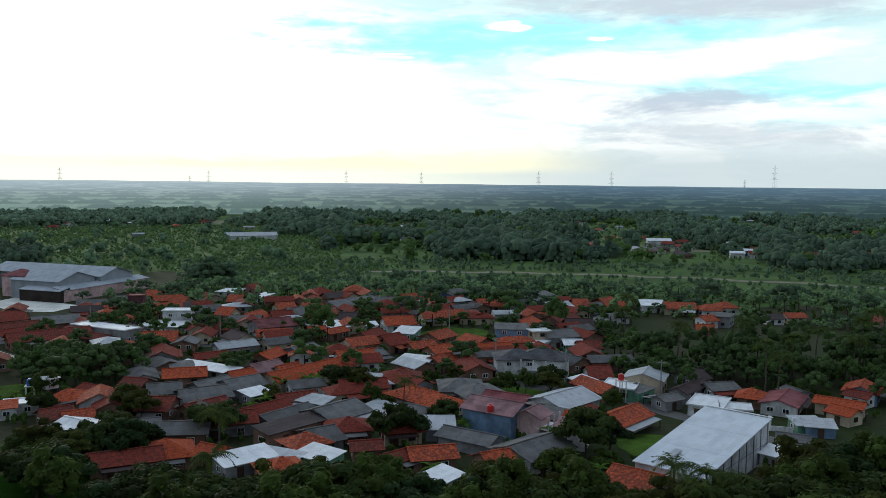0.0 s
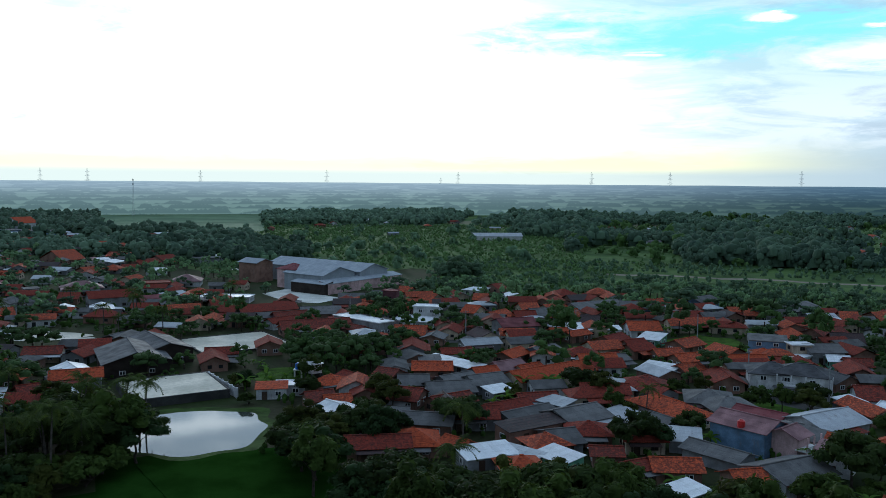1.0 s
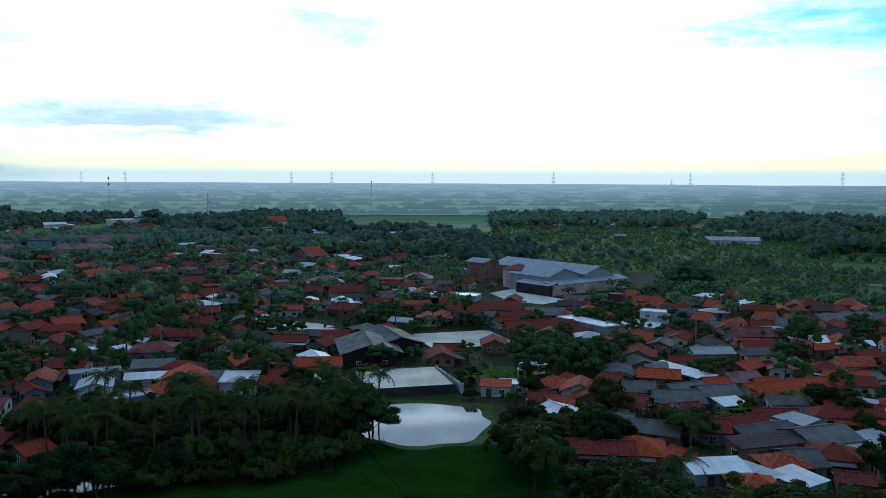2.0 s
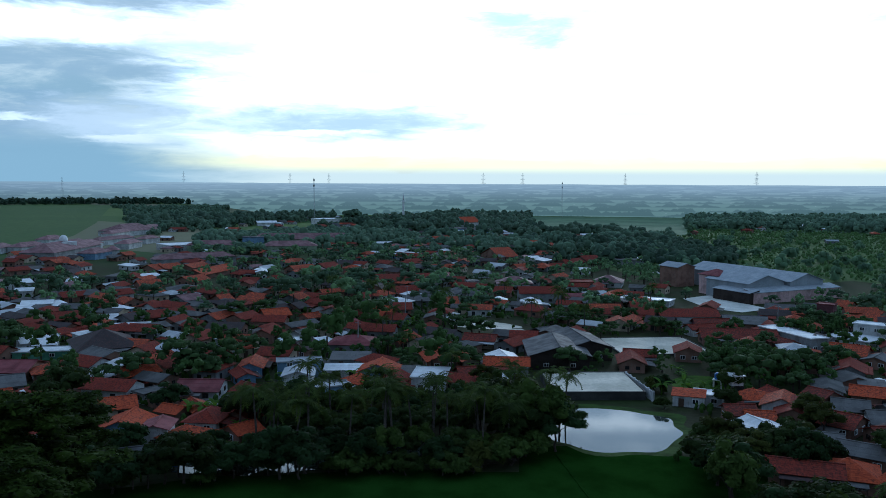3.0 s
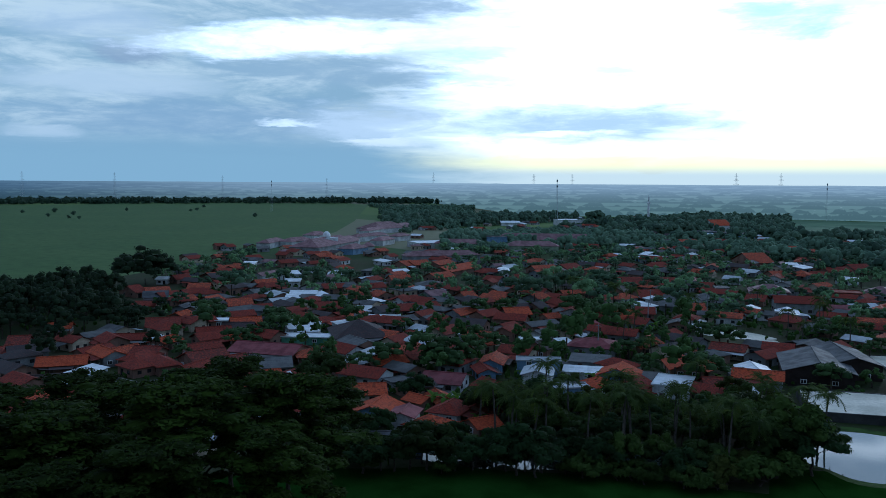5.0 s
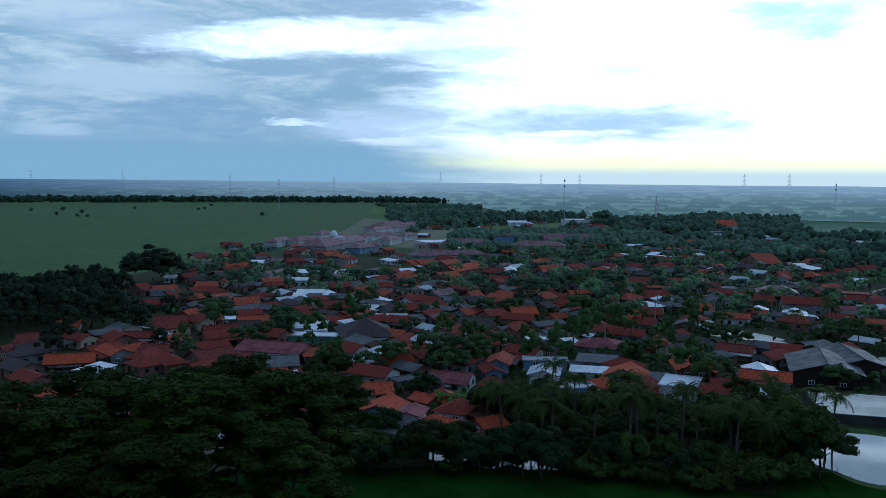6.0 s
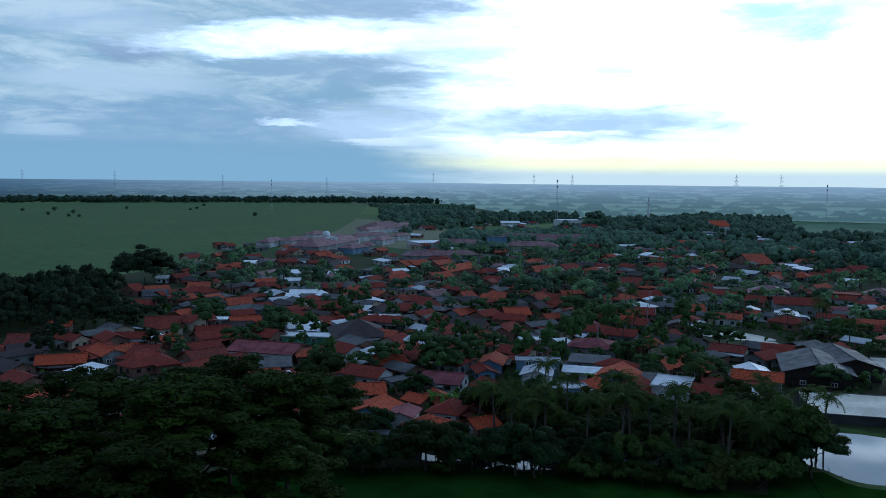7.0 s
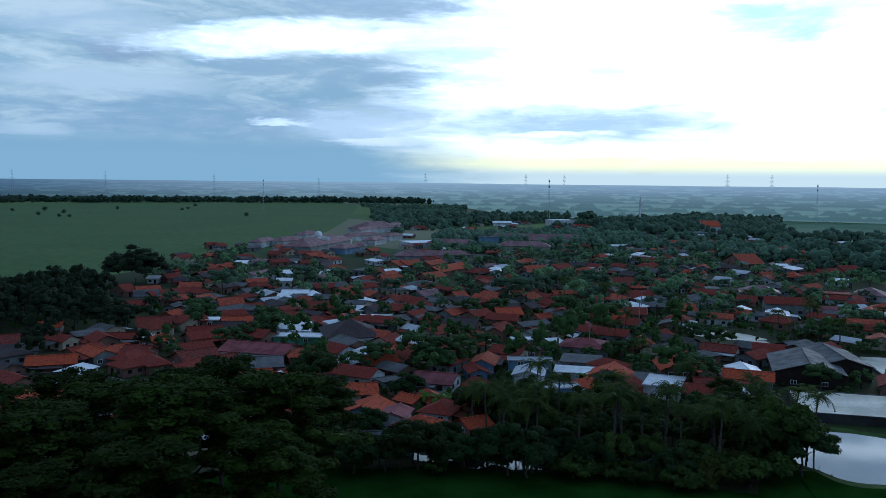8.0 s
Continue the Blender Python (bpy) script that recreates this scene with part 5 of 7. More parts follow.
house(-309.5, 39.3, 118, 4.9, 10.2, 2.6, 2.6, 'g', 'r', 'k')
house(-308.0, 47.2, 92, 8.1, 6.7, 2.6, 1.7, 'g', 'c', 'k')
house(-293.7, 44.7, 78, 8.0, 8.4, 2.6, 2.1, 'g', 'b2', 'w')
house(-274.4, 38.3, 66, 7.7, 6.1, 2.6, 1.5, 'g', 'r', 'k')
house(-343.9, 61.8, 109, 6.8, 7.2, 2.6, 1.8, 'g', 'r', 'k')
house(-308.6, 62.5, 67, 7.8, 8.6, 2.6, 2.2, 'g', 'c', 'k')
house(-343.6, 76.0, 117, 9.6, 8.9, 2.6, 2.2, 'g', 'c', 'k')
house(-281.7, 52.6, 115, 4.9, 6.3, 2.6, 1.6, 'g', 'c', 'k')
house(-264.0, 48.3, 144, 6.8, 5.2, 2.6, 1.3, 'g', 'b2', 'g')
house(-248.5, 44.9, 136, 6.3, 5.5, 2.6, 1.4, 'g', 'c', 'k')
house(-257.4, 55.5, 113, 5.6, 8.0, 4.2, 2.0, 'g', 'k', 'p')
house(-262.9, 65.2, 88, 7.8, 8.6, 2.6, 2.2, 'g', 'c', 'k')
house(-287.6, 77.9, 115, 6.9, 8.8, 2.6, 1.7, 'g', 'a', 'g')
house(-253.1, 68.1, 90, 9.7, 5.6, 2.6, 1.4, 'g', 'r', 'k')
house(-344.0, 97.5, 130, 13.8, 5.7, 2.6, 1.4, 'g', 'p', 'w')
house(-311.5, 87.5, 97, 8.3, 8.2, 2.6, 2.1, 'g', 'c', 'k')
house(-501.5, 145.0, 145, 28.7, 9.1, 4.6, 2.5, 'h', 'p', 'w')
house(-502.8, 161.7, 125, 22.1, 10.0, 4.6, 2.8, 'h', 'p', 'w')
house(-554.1, 192.6, 124, 18.0, 10.4, 4.6, 2.9, 'h', 'p', 'w')
house(-462.3, 166.4, 136, 57.3, 18.2, 5.0, 5.0, 'h', 'p', 'g')
house(-491.6, 188.7, 138, 32.2, 11.4, 4.6, 3.2, 'h', 'p', 'w')
house(-434.8, 172.8, 127, 16.8, 10.5, 4.6, 2.9, 'h', 'p', 'b')
house(-445.7, 186.7, 70, 7.2, 9.6, 4.6, 2.7, 'h', 'p', 'w')
house(-490.3, 215.3, 134, 20.6, 9.2, 4.6, 2.6, 'h', 'p', 'w')
house(-530.1, 222.3, 121, 35.7, 8.4, 4.6, 2.3, 'h', 'p', 'w')
house(-596.0, 257.2, 134, 50.9, 8.6, 5.0, 2.4, 'h', 'p', 'w')
house(-604.0, 265.5, 120, 40.9, 21.4, 5.0, 5.9, 'h', 'p', 'w')
house(-636.0, 297.6, 131, 25.5, 10.6, 5.0, 2.9, 'h', 'p', 'w')
house(-522.0, 242.1, 125, 17.2, 8.5, 4.6, 2.3, 'h', 'p', 'w')
house(-338.0, 105.3, -96, 8.7, 7.1, 3.0, 1.0, 's', 'm', 'w')
house(-312.0, 98.8, -113, 6.0, 4.7, 3.0, 0.8, 's', 'm', 'w')
house(-276.2, 91.2, -114, 9.0, 4.7, 3.0, 0.8, 's', 'm', 'w')
house(-269.4, 85.9, -114, 5.9, 5.2, 2.8, 0.8, 's', 'm', 'w')
house(-263.3, 78.3, 105, 7.0, 8.0, 2.6, 1.5, 'g', 'z', 'g')
house(-271.9, 96.4, 175, 15.3, 4.0, 2.6, 0.7, 's', 'm', 'w')
house(-330.6, 124.0, 67, 7.4, 9.5, 3.0, 1.8, 'h', 'm', 'w')
house(-314.9, 115.9, 110, 6.5, 9.0, 2.6, 2.3, 'g', 'p', 'w')
house(-248.0, 105.7, -65, 4.9, 6.2, 3.0, 0.9, 's', 'm', 'b')
house(-234.5, 96.6, -114, 4.9, 6.4, 2.6, 0.9, 's', 'm', 'w')
house(-219.1, 96.8, -114, 9.0, 4.0, 2.6, 0.7, 's', 'm', 'w')
house(-230.9, 105.8, 83, 9.0, 7.8, 2.6, 2.0, 'g', 'r', 'k')
house(-236.8, 110.8, 31, 4.9, 7.0, 2.6, 0.2, 'f', 'm', 'w')
house(-261.5, 101.3, 116, 6.1, 6.3, 2.6, 1.6, 'g', 'c', 'k')
house(-265.9, 107.7, 22, 4.9, 6.2, 2.6, 1.6, 'g', 'c', 'k')
house(-263.7, 115.4, 4, 7.4, 6.6, 2.6, 1.7, 'g', 'c', 'k')
house(-244.3, 88.1, 86, 7.9, 8.4, 2.6, 2.1, 'g', 'r', 'k')
house(-243.7, 77.4, 124, 7.5, 5.6, 2.6, 1.4, 'g', 'r', 'k')
house(-389.5, 146.4, 118, 9.3, 8.4, 2.6, 2.1, 'g', 'c', 'k')
house(-329.1, 153.1, -92, 7.4, 5.0, 2.8, 0.8, 's', 'm', 'w')
house(-299.8, 138.8, 83, 8.3, 9.7, 2.6, 2.5, 'g', 'c', 'k')
house(-279.2, 142.6, 67, 11.3, 10.2, 3.0, 1.9, 'h', 'a', 'w')
house(-339.6, 145.0, 44, 6.7, 14.4, 3.0, 0.2, 'f', 'a', 'g')
house(-355.6, 174.4, 104, 10.5, 9.0, 2.6, 2.3, 'g', 'c', 'k')
house(-355.2, 167.4, 115, 8.3, 9.5, 2.6, 2.4, 'g', 'c', 'k')
house(-377.4, 165.5, -174, 11.2, 4.4, 2.6, 0.7, 's', 'm', 'w')
house(-374.1, 196.8, 80, 38.2, 10.0, 4.6, 2.8, 'h', 'p', 'g')
house(-462.4, 235.1, 85, 21.5, 20.0, 4.7, 0.2, 'f', 'm', 'w')
house(-431.1, 240.0, 60, 30.0, 11.0, 5.6, 3.0, 'h', 'p', 'l')
house(-416.9, 256.6, 60, 12.4, 9.0, 10.3, 0.2, 'f', 'b2', 'b')
house(-420.4, 293.7, 56, 62.0, 14.0, 7.0, 4.2, 'h', 'p', 'l')
house(-397.5, 268.4, 57, 30.0, 11.0, 5.6, 3.2, 'h', 'p', 'l')
house(-786.4, 448.1, 75, 26.6, 20.0, 5.6, 0.2, 'f', 'm', 'w')
house(-501.4, 379.2, 72, 4.9, 15.7, 7.5, 4.0, 'g', 'b2', 'b')
house(-618.8, 460.9, 74, 27.1, 20.0, 8.5, 0.2, 'f', 'm', 'w')
house(-328.2, 180.7, 122, 28.2, 10.0, 2.6, 2.5, 'g', 'c', 'k')
house(-353.2, 185.7, 123, 15.4, 7.8, 2.6, 2.0, 'g', 'c', 'k')
house(-305.0, 159.7, 109, 11.1, 8.2, 2.6, 2.1, 'g', 'c', 'k')
house(-304.6, 191.1, -30, 13.1, 5.0, 4.2, 0.9, 'g', 'm', 'w')
house(-331.4, 204.6, 96, 6.2, 6.3, 2.6, 1.6, 'g', 'p', 'w')
house(-310.9, 215.8, 94, 12.4, 8.5, 2.6, 2.2, 'g', 'c', 'k')
house(-311.6, 230.4, 102, 10.7, 9.3, 2.6, 2.3, 'g', 'r', 'k')
house(-258.6, 165.7, 97, 7.4, 7.8, 2.6, 2.0, 'g', 'r', 'k')
house(-239.0, 181.2, 82, 13.0, 5.3, 2.6, 1.3, 'g', 'c', 'k')
house(-208.9, 135.5, 75, 7.8, 8.0, 2.6, 2.0, 'g', 'c', 'k')
house(-198.4, 141.0, 90, 5.5, 5.3, 2.6, 1.3, 'g', 'c', 'k')
house(-216.8, 148.6, 104, 4.9, 7.0, 2.6, 1.8, 'g', 'k', 'k')
house(-224.8, 126.4, 108, 9.9, 7.3, 2.6, 1.4, 'g', 'a', 'g')
house(-256.8, 132.3, 103, 8.4, 7.7, 2.6, 1.9, 'g', 'p', 'g')
house(-243.8, 138.1, 92, 4.9, 10.2, 2.6, 2.6, 'g', 'c', 'k')

tarp_house = house(*polar(65.6, 124.5), 68, 9.0, 6.2, 2.8, 1.2, 'g', 'b2', 'g', "dark grey sheet-roofed shed beside the ditch")
bm = bmesh.new()
hang = [[bm.verts.new((2.6 + 0.36 * u, -2.75 - 0.08 * math.sin(u * 1.9) - 0.05 * v, 2.75 - 0.55 * v)) for u in range(6)] for v in range(5)]
for v in range(4):
    for u in range(5):
        bm.faces.new((hang[v][u], hang[v][u + 1], hang[v + 1][u + 1], hang[v + 1][u]))
part("tarpaulin", bm, BLUE_PLASTIC, tarp_house, "bright blue hanging tarpaulin")

# warehouse halls with pink walls and bluish roofs
house(-147.5, 318, 161, 54, 18, 6.5, 2.8, 'g', 'w', 'h', "long warehouse hall with a bluish sheet roof", False, low=1.0)
house(-139.7, 295.4, 161, 22, 18.7, 6.5, 2.8, 'g', 'w', 'h', "front warehouse hall with a bluish sheet roof", False, low=1.0)
house(-124, 301, -109, 44, 5.4, 4.0, 1.1, 's', 'w', 'p', "pink-walled lean-to beside the warehouse hall", False, low=1.0)
# closed dark walls stand in for the shade inside the open bay
house(-137, 283, 161, 18, 5.4, 4.0, 1.0, 's', 'w', 'K', "dark open loading bay under a lean-to roof", False, low=1.0)
house(-151.5, 297, 161, 11, 10, 7.4, 2.2, 'h', 'd', 'p', "pink warehouse office with a hipped maroon roof", low=1.0)
house(-176, 310, 161, 12, 10, 8.0, 1.6, 'g', 'w', 'k', "tall brick store with a bluish sheet roof", low=1.0)


def bars(name, pieces, mat, top, label=""):
    """One part out of boxes (two corners each)."""
    bm = bmesh.new()
    for p in pieces:
        box(bm, *p)
    return part(name, bm, mat, top, label)


def balcony(top, x0, x1, y0, y1, z, columns, mat):
    """A balcony on columns with a balustrade; y0 is its outer edge."""
    bars("balcony_slab", [(x0, y0, z - 0.2, x1, y1, z)], WHITE_TRIM, top, "white balcony slab")
    for k in range(columns):
        x = x0 + 0.12 + (x1 - x0 - 0.24) * k / (columns - 1)
        bars("column", [(x - 0.12, y0 + 0.05, 0, x + 0.12, y0 + 0.29, z - 0.2), (x - 0.17, y0 + 0.01, z - 0.4, x + 0.17, y0 + 0.33, z - 0.2)], mat, top)
        bars("column", [(x - 0.11, y0 + 0.06, z, x + 0.11, y0 + 0.28, z + 2.7)], mat, top)
    pieces = [(x0, y0 + 0.02, z + 0.85, x1, y0 + 0.14, z + 0.95)]
    n = max(4, int((x1 - x0) / 0.28))
    pieces += [(x0 + (x1 - x0) * k / n, y0 + 0.04, z + 0.0, x0 + (x1 - x0) * k / n + 0.07, y0 + 0.11, z + 0.85) for k in range(n)]
    bars("balustrade", pieces, WHITE_TRIM, top, "white balustrade")


# the white house with two hipped roofs and a balcony
front = house(21.1, 170.1, -15, 10.6, 7.8, 6.0, 2.0, 'h', 'b2', 'w', "white two-storey house with columns, balcony and dark hipped roof")
house(15.6, 171.5, 3, 9.3, 7.9, 5.6, 2.0, 'h', 'b2', 'w', "white two-storey wing with a dark hipped roof")
balcony(front, -4.2, 4.0, -5.0, -3.05, 3.3, 4, WHITE_TRIM)
bars("window", [(-3.9, -3.42, 3.35, -1.4, -3.36, 5.6), (-0.9, -3.42, 3.35, 1.4, -3.36, 5.6), (1.9, -3.42, 3.35, 3.8, -3.36, 5.6), (-3.9, -3.42, 0.1, -1.0, -3.36, 2.7), (-0.4, -3.42, 0.1, 3.8, -3.36, 2.7)], GLASS, front, "dark glazed openings behind the balcony")
bars("canopy", [(-4.6, -6.6, 2.9, 4.4, -5.0, 3.02)], ROOF["b2"][1], front, "flat dark canopy")

# blue side wall and pink front of the tall house with the faded roof
blue = house(9.2, 133.2, -33, 9.6, 7.8, 5.3, 1.7, "g", "p", "b", "blue two-storey house with a faded pink sheet roof", False)
bars("window", [(-1.5, -3.44, 3.4, -0.3, -3.36, 3.7), (0.9, -3.44, 3.4, 1.9, -3.36, 3.7)], DARK_WOOD, blue, "narrow dark window slits")
wing = house(14.6, 130.6, 57, 4.6, 5.4, 5.0, 1.4, "g", "p", "p", "pink front wing with a gabled faded roof and balcony", False)
balcony(wing, -2.3, 2.3, -4.2, -2.2, 3.0, 3, WALL["p"][1])
bars("window", [(-1.4, -2.2, 3.3, -0.3, -2.12, 5.2), (0.2, -2.2, 3.3, 1.3, -2.12, 5.2)], GLASS, wing, "dark tall window")

# the large pale shed
shed = house(38.9, 119.3, 139.2, 10.7, 24.3, 3.4, 3.0, "s", "s", "w", "large shed with a single sloping pale metal roof", False, low=1.0)
for k in range(9):
    y = -11.2 + 22.4 * k / 8
    h = 3.15 + 3.0 * (12.15 - y) / 24.3
    bars("post", [(-5.16, y - 0.07, 0, -5.06, y + 0.07, h)], STEEL, shed, "dark steel post")
bars("girt", [(-5.12, -11.6, 2.7, -5.07, 11.6, 2.8)], STEEL, shed, "dark steel girt")
bm = bmesh.new()
for a, b, c, d in (((1.0, 5.5), (2.1, 5.5), (2.1, 11.5), (1.0, 11.5)),):
    bm.faces.new([bm.verts.new((x, y, 3.4 + 3.0 * (12.15 - y) / 24.3 + 0.12)) for x, y in (a, b, c, d)])
part("skylight", bm, ROOF["z"][1], shed, "dull grey skylight strip")
bm = bmesh.new()
box(bm, -5.5, -12.3, 6.5, 5.5, -12.1, 6.62)
part("flashing", bm, WHITE_TRIM, shed, "white roof flashing")


def water_tank(x, y, z, mat, label, high=0.0):
    top = tagged(root("water_tank", x, y, 20, z), label, "water tank")
    if high:
        for u, v in ((-0.7, -0.7), (0.7, -0.7), (0.7, 0.7), (-0.7, 0.7)):
            bars("leg", [(u - 0.08, v - 0.08, 0, u + 0.08, v + 0.08, high)], CONCRETE, top)
        bars("platform", [(-0.9, -0.9, high, 0.9, 0.9, high + 0.12)], CONCRETE, top)
    bm = bmesh.new()
    b = high + (0.12 if high else 0.0)
    rod(bm, (0, 0, b), (0, 0, b + 1.05), 0.58, 0.58, 14)
    rod(bm, (0, 0, b + 1.052), (0, 0, b + 1.25), 0.55, 0.3, 14)
    part("barrel", bm, mat, top)
    bm = bmesh.new()
    rod(bm, (0, 0, b + 1.252), (0, 0, b + 1.33), 0.26, 0.24, 12)
    part("lid", bm, mat, top)


water_tank(8.2, 135.4, 4.1, RED_PLASTIC, "round red plastic water tank on a roof edge")
water_tank(20.2, 126.6, 3.55, RED_PLASTIC, "red plastic water tank beside the pink roof")
water_tank(34.8, 158.0, 0.0, RED_PLASTIC, "red plastic water tank on a concrete stand", 4.2)
water_tank(-76.8, 152.0, 0.0, BLUE_PLASTIC, "blue plastic water tank on a concrete stand", 3.4)

# white pump house on stilts beside the blue tank
pump = tagged(root("pump_house", -73.6, 152.4, -35), "small white box room on dark stilts", "pump house")
for u in (-1.3, 1.3):
    for v in (-1.0, 1.0):
        bars("leg", [(u - 0.12, v - 0.12, 0, u + 0.12, v + 0.12, 3.0)], DARK_CONCRETE, pump)
bars("room", [(-1.5, -1.2, 3.0, 1.5, 1.2, 4.9)], WALL["w"][1], pump)
bars("roof", [(-1.8, -1.5, 4.9, 1.8, 1.5, 5.05)], WHITE_TRIM, pump)
bars("door", [(-0.9, -1.25, 3.1, -0.2, -1.2, 4.7)], BLUE_PLASTIC, pump, "blue door")
bars("window", [(0.3, -1.25, 3.8, 1.0, -1.2, 4.5)], GLASS, pump)
# dark panel added behind the stilts to make the underside look shaded
bars("screen_wall", [(-1.6, 1.22, 0, 1.6, 1.34, 2.9)], DARK_CONCRETE, pump, "dark wall under the room")


# low grey-roofed annexe before the blue wall
house(4.6, 126.4, -33, 9.4, 5.6, 2.5, 1.2, "g", "a", "g", "low annexe with a grey fibre-cement roof", False)
# blue tarpaulin stretched before a shop
tarp = tagged(root("awning", -5.8, 178.4, 12), "bright blue tarpaulin awning on thin poles", "awning")
bm = bmesh.new()
rows_of = [[bm.verts.new((u * 0.5 - 1.5, v * 0.45 - 0.9, 2.5 + 0.12 * v - 0.10 * math.sin(u * math.pi / 6))) for u in range(7)] for v in range(5)]
for v in range(4):
    for u in range(6):
        bm.faces.new((rows_of[v][u], rows_of[v][u + 1], rows_of[v + 1][u + 1], rows_of[v + 1][u]))
part("cloth", bm, BLUE_PLASTIC, tarp, "blue tarpaulin")
for u in (-1.45, 1.45):
    for v, h in ((-0.85, 2.48), (0.85, 2.96)):
        bm = bmesh.new()
        rod(bm, (u, v, 0), (u, v, h), 0.035, 0.03, 6)
        part("pole", bm, STEEL, tarp)


def utility_pole(x, y, h):
    top = tagged(root("utility_pole", x, y, random.Random(int(x)).uniform(0, 90)), "grey concrete utility pole with a cross arm", "utility pole", "utility poles")
    bm = bmesh.new()
    rod(bm, (0, 0, -0.1), (0, 0, h), 0.17, 0.1, 8)
    part("shaft", bm, WALL["g"][1], top)
    bars("cross_arm", [(-0.9, -0.06, h - 0.5, 0.9, 0.06, h - 0.38)], STEEL, top)
    for x0 in (-0.8, 0.0, 0.8):
        bm = bmesh.new()
        rod(bm, (x0, 0, h - 0.379), (x0, 0, h - 0.15), 0.05, 0.04, 6)
        part("insulator", bm, DARK_WOOD, top)


for x, y in ((2, 229), (43.3, 161), (26, 171), (-185.5, 166.7), (-188, 192.9), (-58, 214), (12, 182), (-30, 226), (-160, 128), (-205, 185), (-100, 233)):
    utility_pole(x, y, 7.6)

# gate portal by the shed
gate = tagged(root("gate", 58.5, 139.5, -15), "white concrete gate portal with a low wall", "gate")
bars("pier", [(-2.2, -0.2, 0, -1.7, 0.2, 2.6)], WHITE_TRIM, gate)
bars("pier", [(1.7, -0.2, 0, 2.2, 0.2, 2.6)], WHITE_TRIM, gate)
bars("low_wall", [(-1.7, -0.1, 0, 1.7, 0.1, 0.9)], WALL["w"][1], gate)

# prayer house dome and minaret
dome = tagged(root("prayer_house", -487, 176, 20), "small white prayer house with a pale dome", "prayer house")
bars("hall", [(-5, -5, 0, 5, 5, 7.5)], WALL["w"][1], dome)
bm = bmesh.new()
bmesh.ops.create_uvsphere(bm, u_segments=20, v_segments=12, radius=2.4)
for v in bm.verts:
    v.co.z = v.co.z * 1.15 + 8.6
part("dome", bm, WHITE_TRIM, dome, "pale rounded dome")
tower = tagged(root("minaret", *polar(48.2, 853), 0), "slender white minaret above the trees", "minaret")
for z0, z1, r0, r1, name in ((0, 22, 1.3, 1.0, "shaft"), (22.004, 23.2, 1.9, 1.9, "gallery"), (23.204, 27, 0.9, 0.8, "lantern"), (27.004, 31, 0.8, 0.05, "spire")):
    bm = bmesh.new()
    rod(bm, (0, 0, z0), (0, 0, z1), r0, r1, 10)
    part(name, bm, WHITE_TRIM, tower)
# pale roofs in the woods
for az, d, l, w, key in ((-14.6, 585, 16, 9, "m"), (-18.9, 575, 9, 7, "m"), (-21.0, 500, 12, 8, "r"), (-19.6, 498, 8, 6, "m"), (-22.5, 515, 10, 7, "z"), (-23.6, 505, 9, 7, "r"), (-25.5, 540, 9, 7, "c"), (-20.3, 520, 8, 6, "m"),
                         (13.1, 590, 34, 12, "z"), (22.1, 822, 14, 8, "m"), (-3.5, 600, 9, 7, "c"), (-1.0, 640, 9, 7, "r"), (5.5, 720, 10, 7, "r"), (-6.0, 690, 9, 7, "c"), (8.0, 640, 9, 7, "r"), (2.5, 560, 9, 6, "a"), (44.4, 640, 12, 8, "m"), (57.5, 790, 18, 9, "m")):
    house(*polar(az, d), az + 10, l, w, 4.0, w * 0.22, "g", key, "w", single=0.0)

# more small houses in the gaps of the village
def infill(seed, count, az0, az1, d0, d1, keys="ccrrrrkaaz", gap=4.0, single=215.0):
    rng = random.Random(seed)
    made = tries = 0
    while made < count and tries < count * 30:
        tries += 1
        az, d = rng.uniform(az0, az1), math.sqrt(rng.uniform(d0 * d0, d1 * d1))
        x, y = polar(az, d)
        if az > 82 and d > 232:
            continue
        if d > 640 and 28 < az < 40.5 and az0 > 30:
            continue
        if any((x - px) ** 2 + (y - py) ** 2 < (r + 3.6) ** 2 for px, py, r in [(-78, 119, 18), (-97.5, 138.5, 13), (-112.5, 187.5, 16), (-136, 270, 22), (5, 222, 14), (34, 131, 6), (-160, 178, 12), (-82, 160, 12)]):
            continue
        if any((x - f[0]) ** 2 + (y - f[1]) ** 2 < (0.55 * (f[2] + f[3]) + gap) ** 2 for f in FEET):
            continue
        w, l = rng.uniform(5.2, 7.0), rng.uniform(6.5, 10.0)
        key = rng.choice(keys)
        house(x, y, rng.choice((15, 105, 30, 120)) + rng.uniform(-12, 12), l, w, rng.uniform(2.6, 3.2), w * (0.27 if key in "crk" else 0.2), rng.choice("ggggh"), key, rng.choice("kkgwy"), single=single)
        made += 1


infill(7, 60, 25, 88, 165, 300)
infill(8, 90, 38, 80, 300, 480)
infill(9, 30, -9, 24, 140, 260)
infill(21, 105, 60, 90, 130, 320, "crrrrrrkkaaz", 2.6, 150.0)
infill(22, 55, 30, 60, 150, 320, "ccrrrrkaaz", 2.8, 160.0)
infill(23, 60, 36, 80, 300, 520, "ccrrrrkap", 3.0)
infill(24, 80, -12, 24, 120, 290, "cccrrrkaaz", 1.8, 150.0)
infill(10, 34, -28, -8, 470, 640)
infill(12, 70, -28, 30, 620, 1040, "ccrrmmzw")
infill(11, 150, 34, 64, 470, 980, "ccrrrmmzak")
for (kind, key), bm in FAR.items():
    mat = ("dark glazed", GLASS) if kind == "window" else (ROOF if kind == "roof" else WALL)[key]
    tagged(new("far_" + kind + "s", mesh_of("far_" + kind + "s", bm, mat[1])), f"{mat[0]} {kind}s of small houses farther off in the village", "houses", "", "stuff")


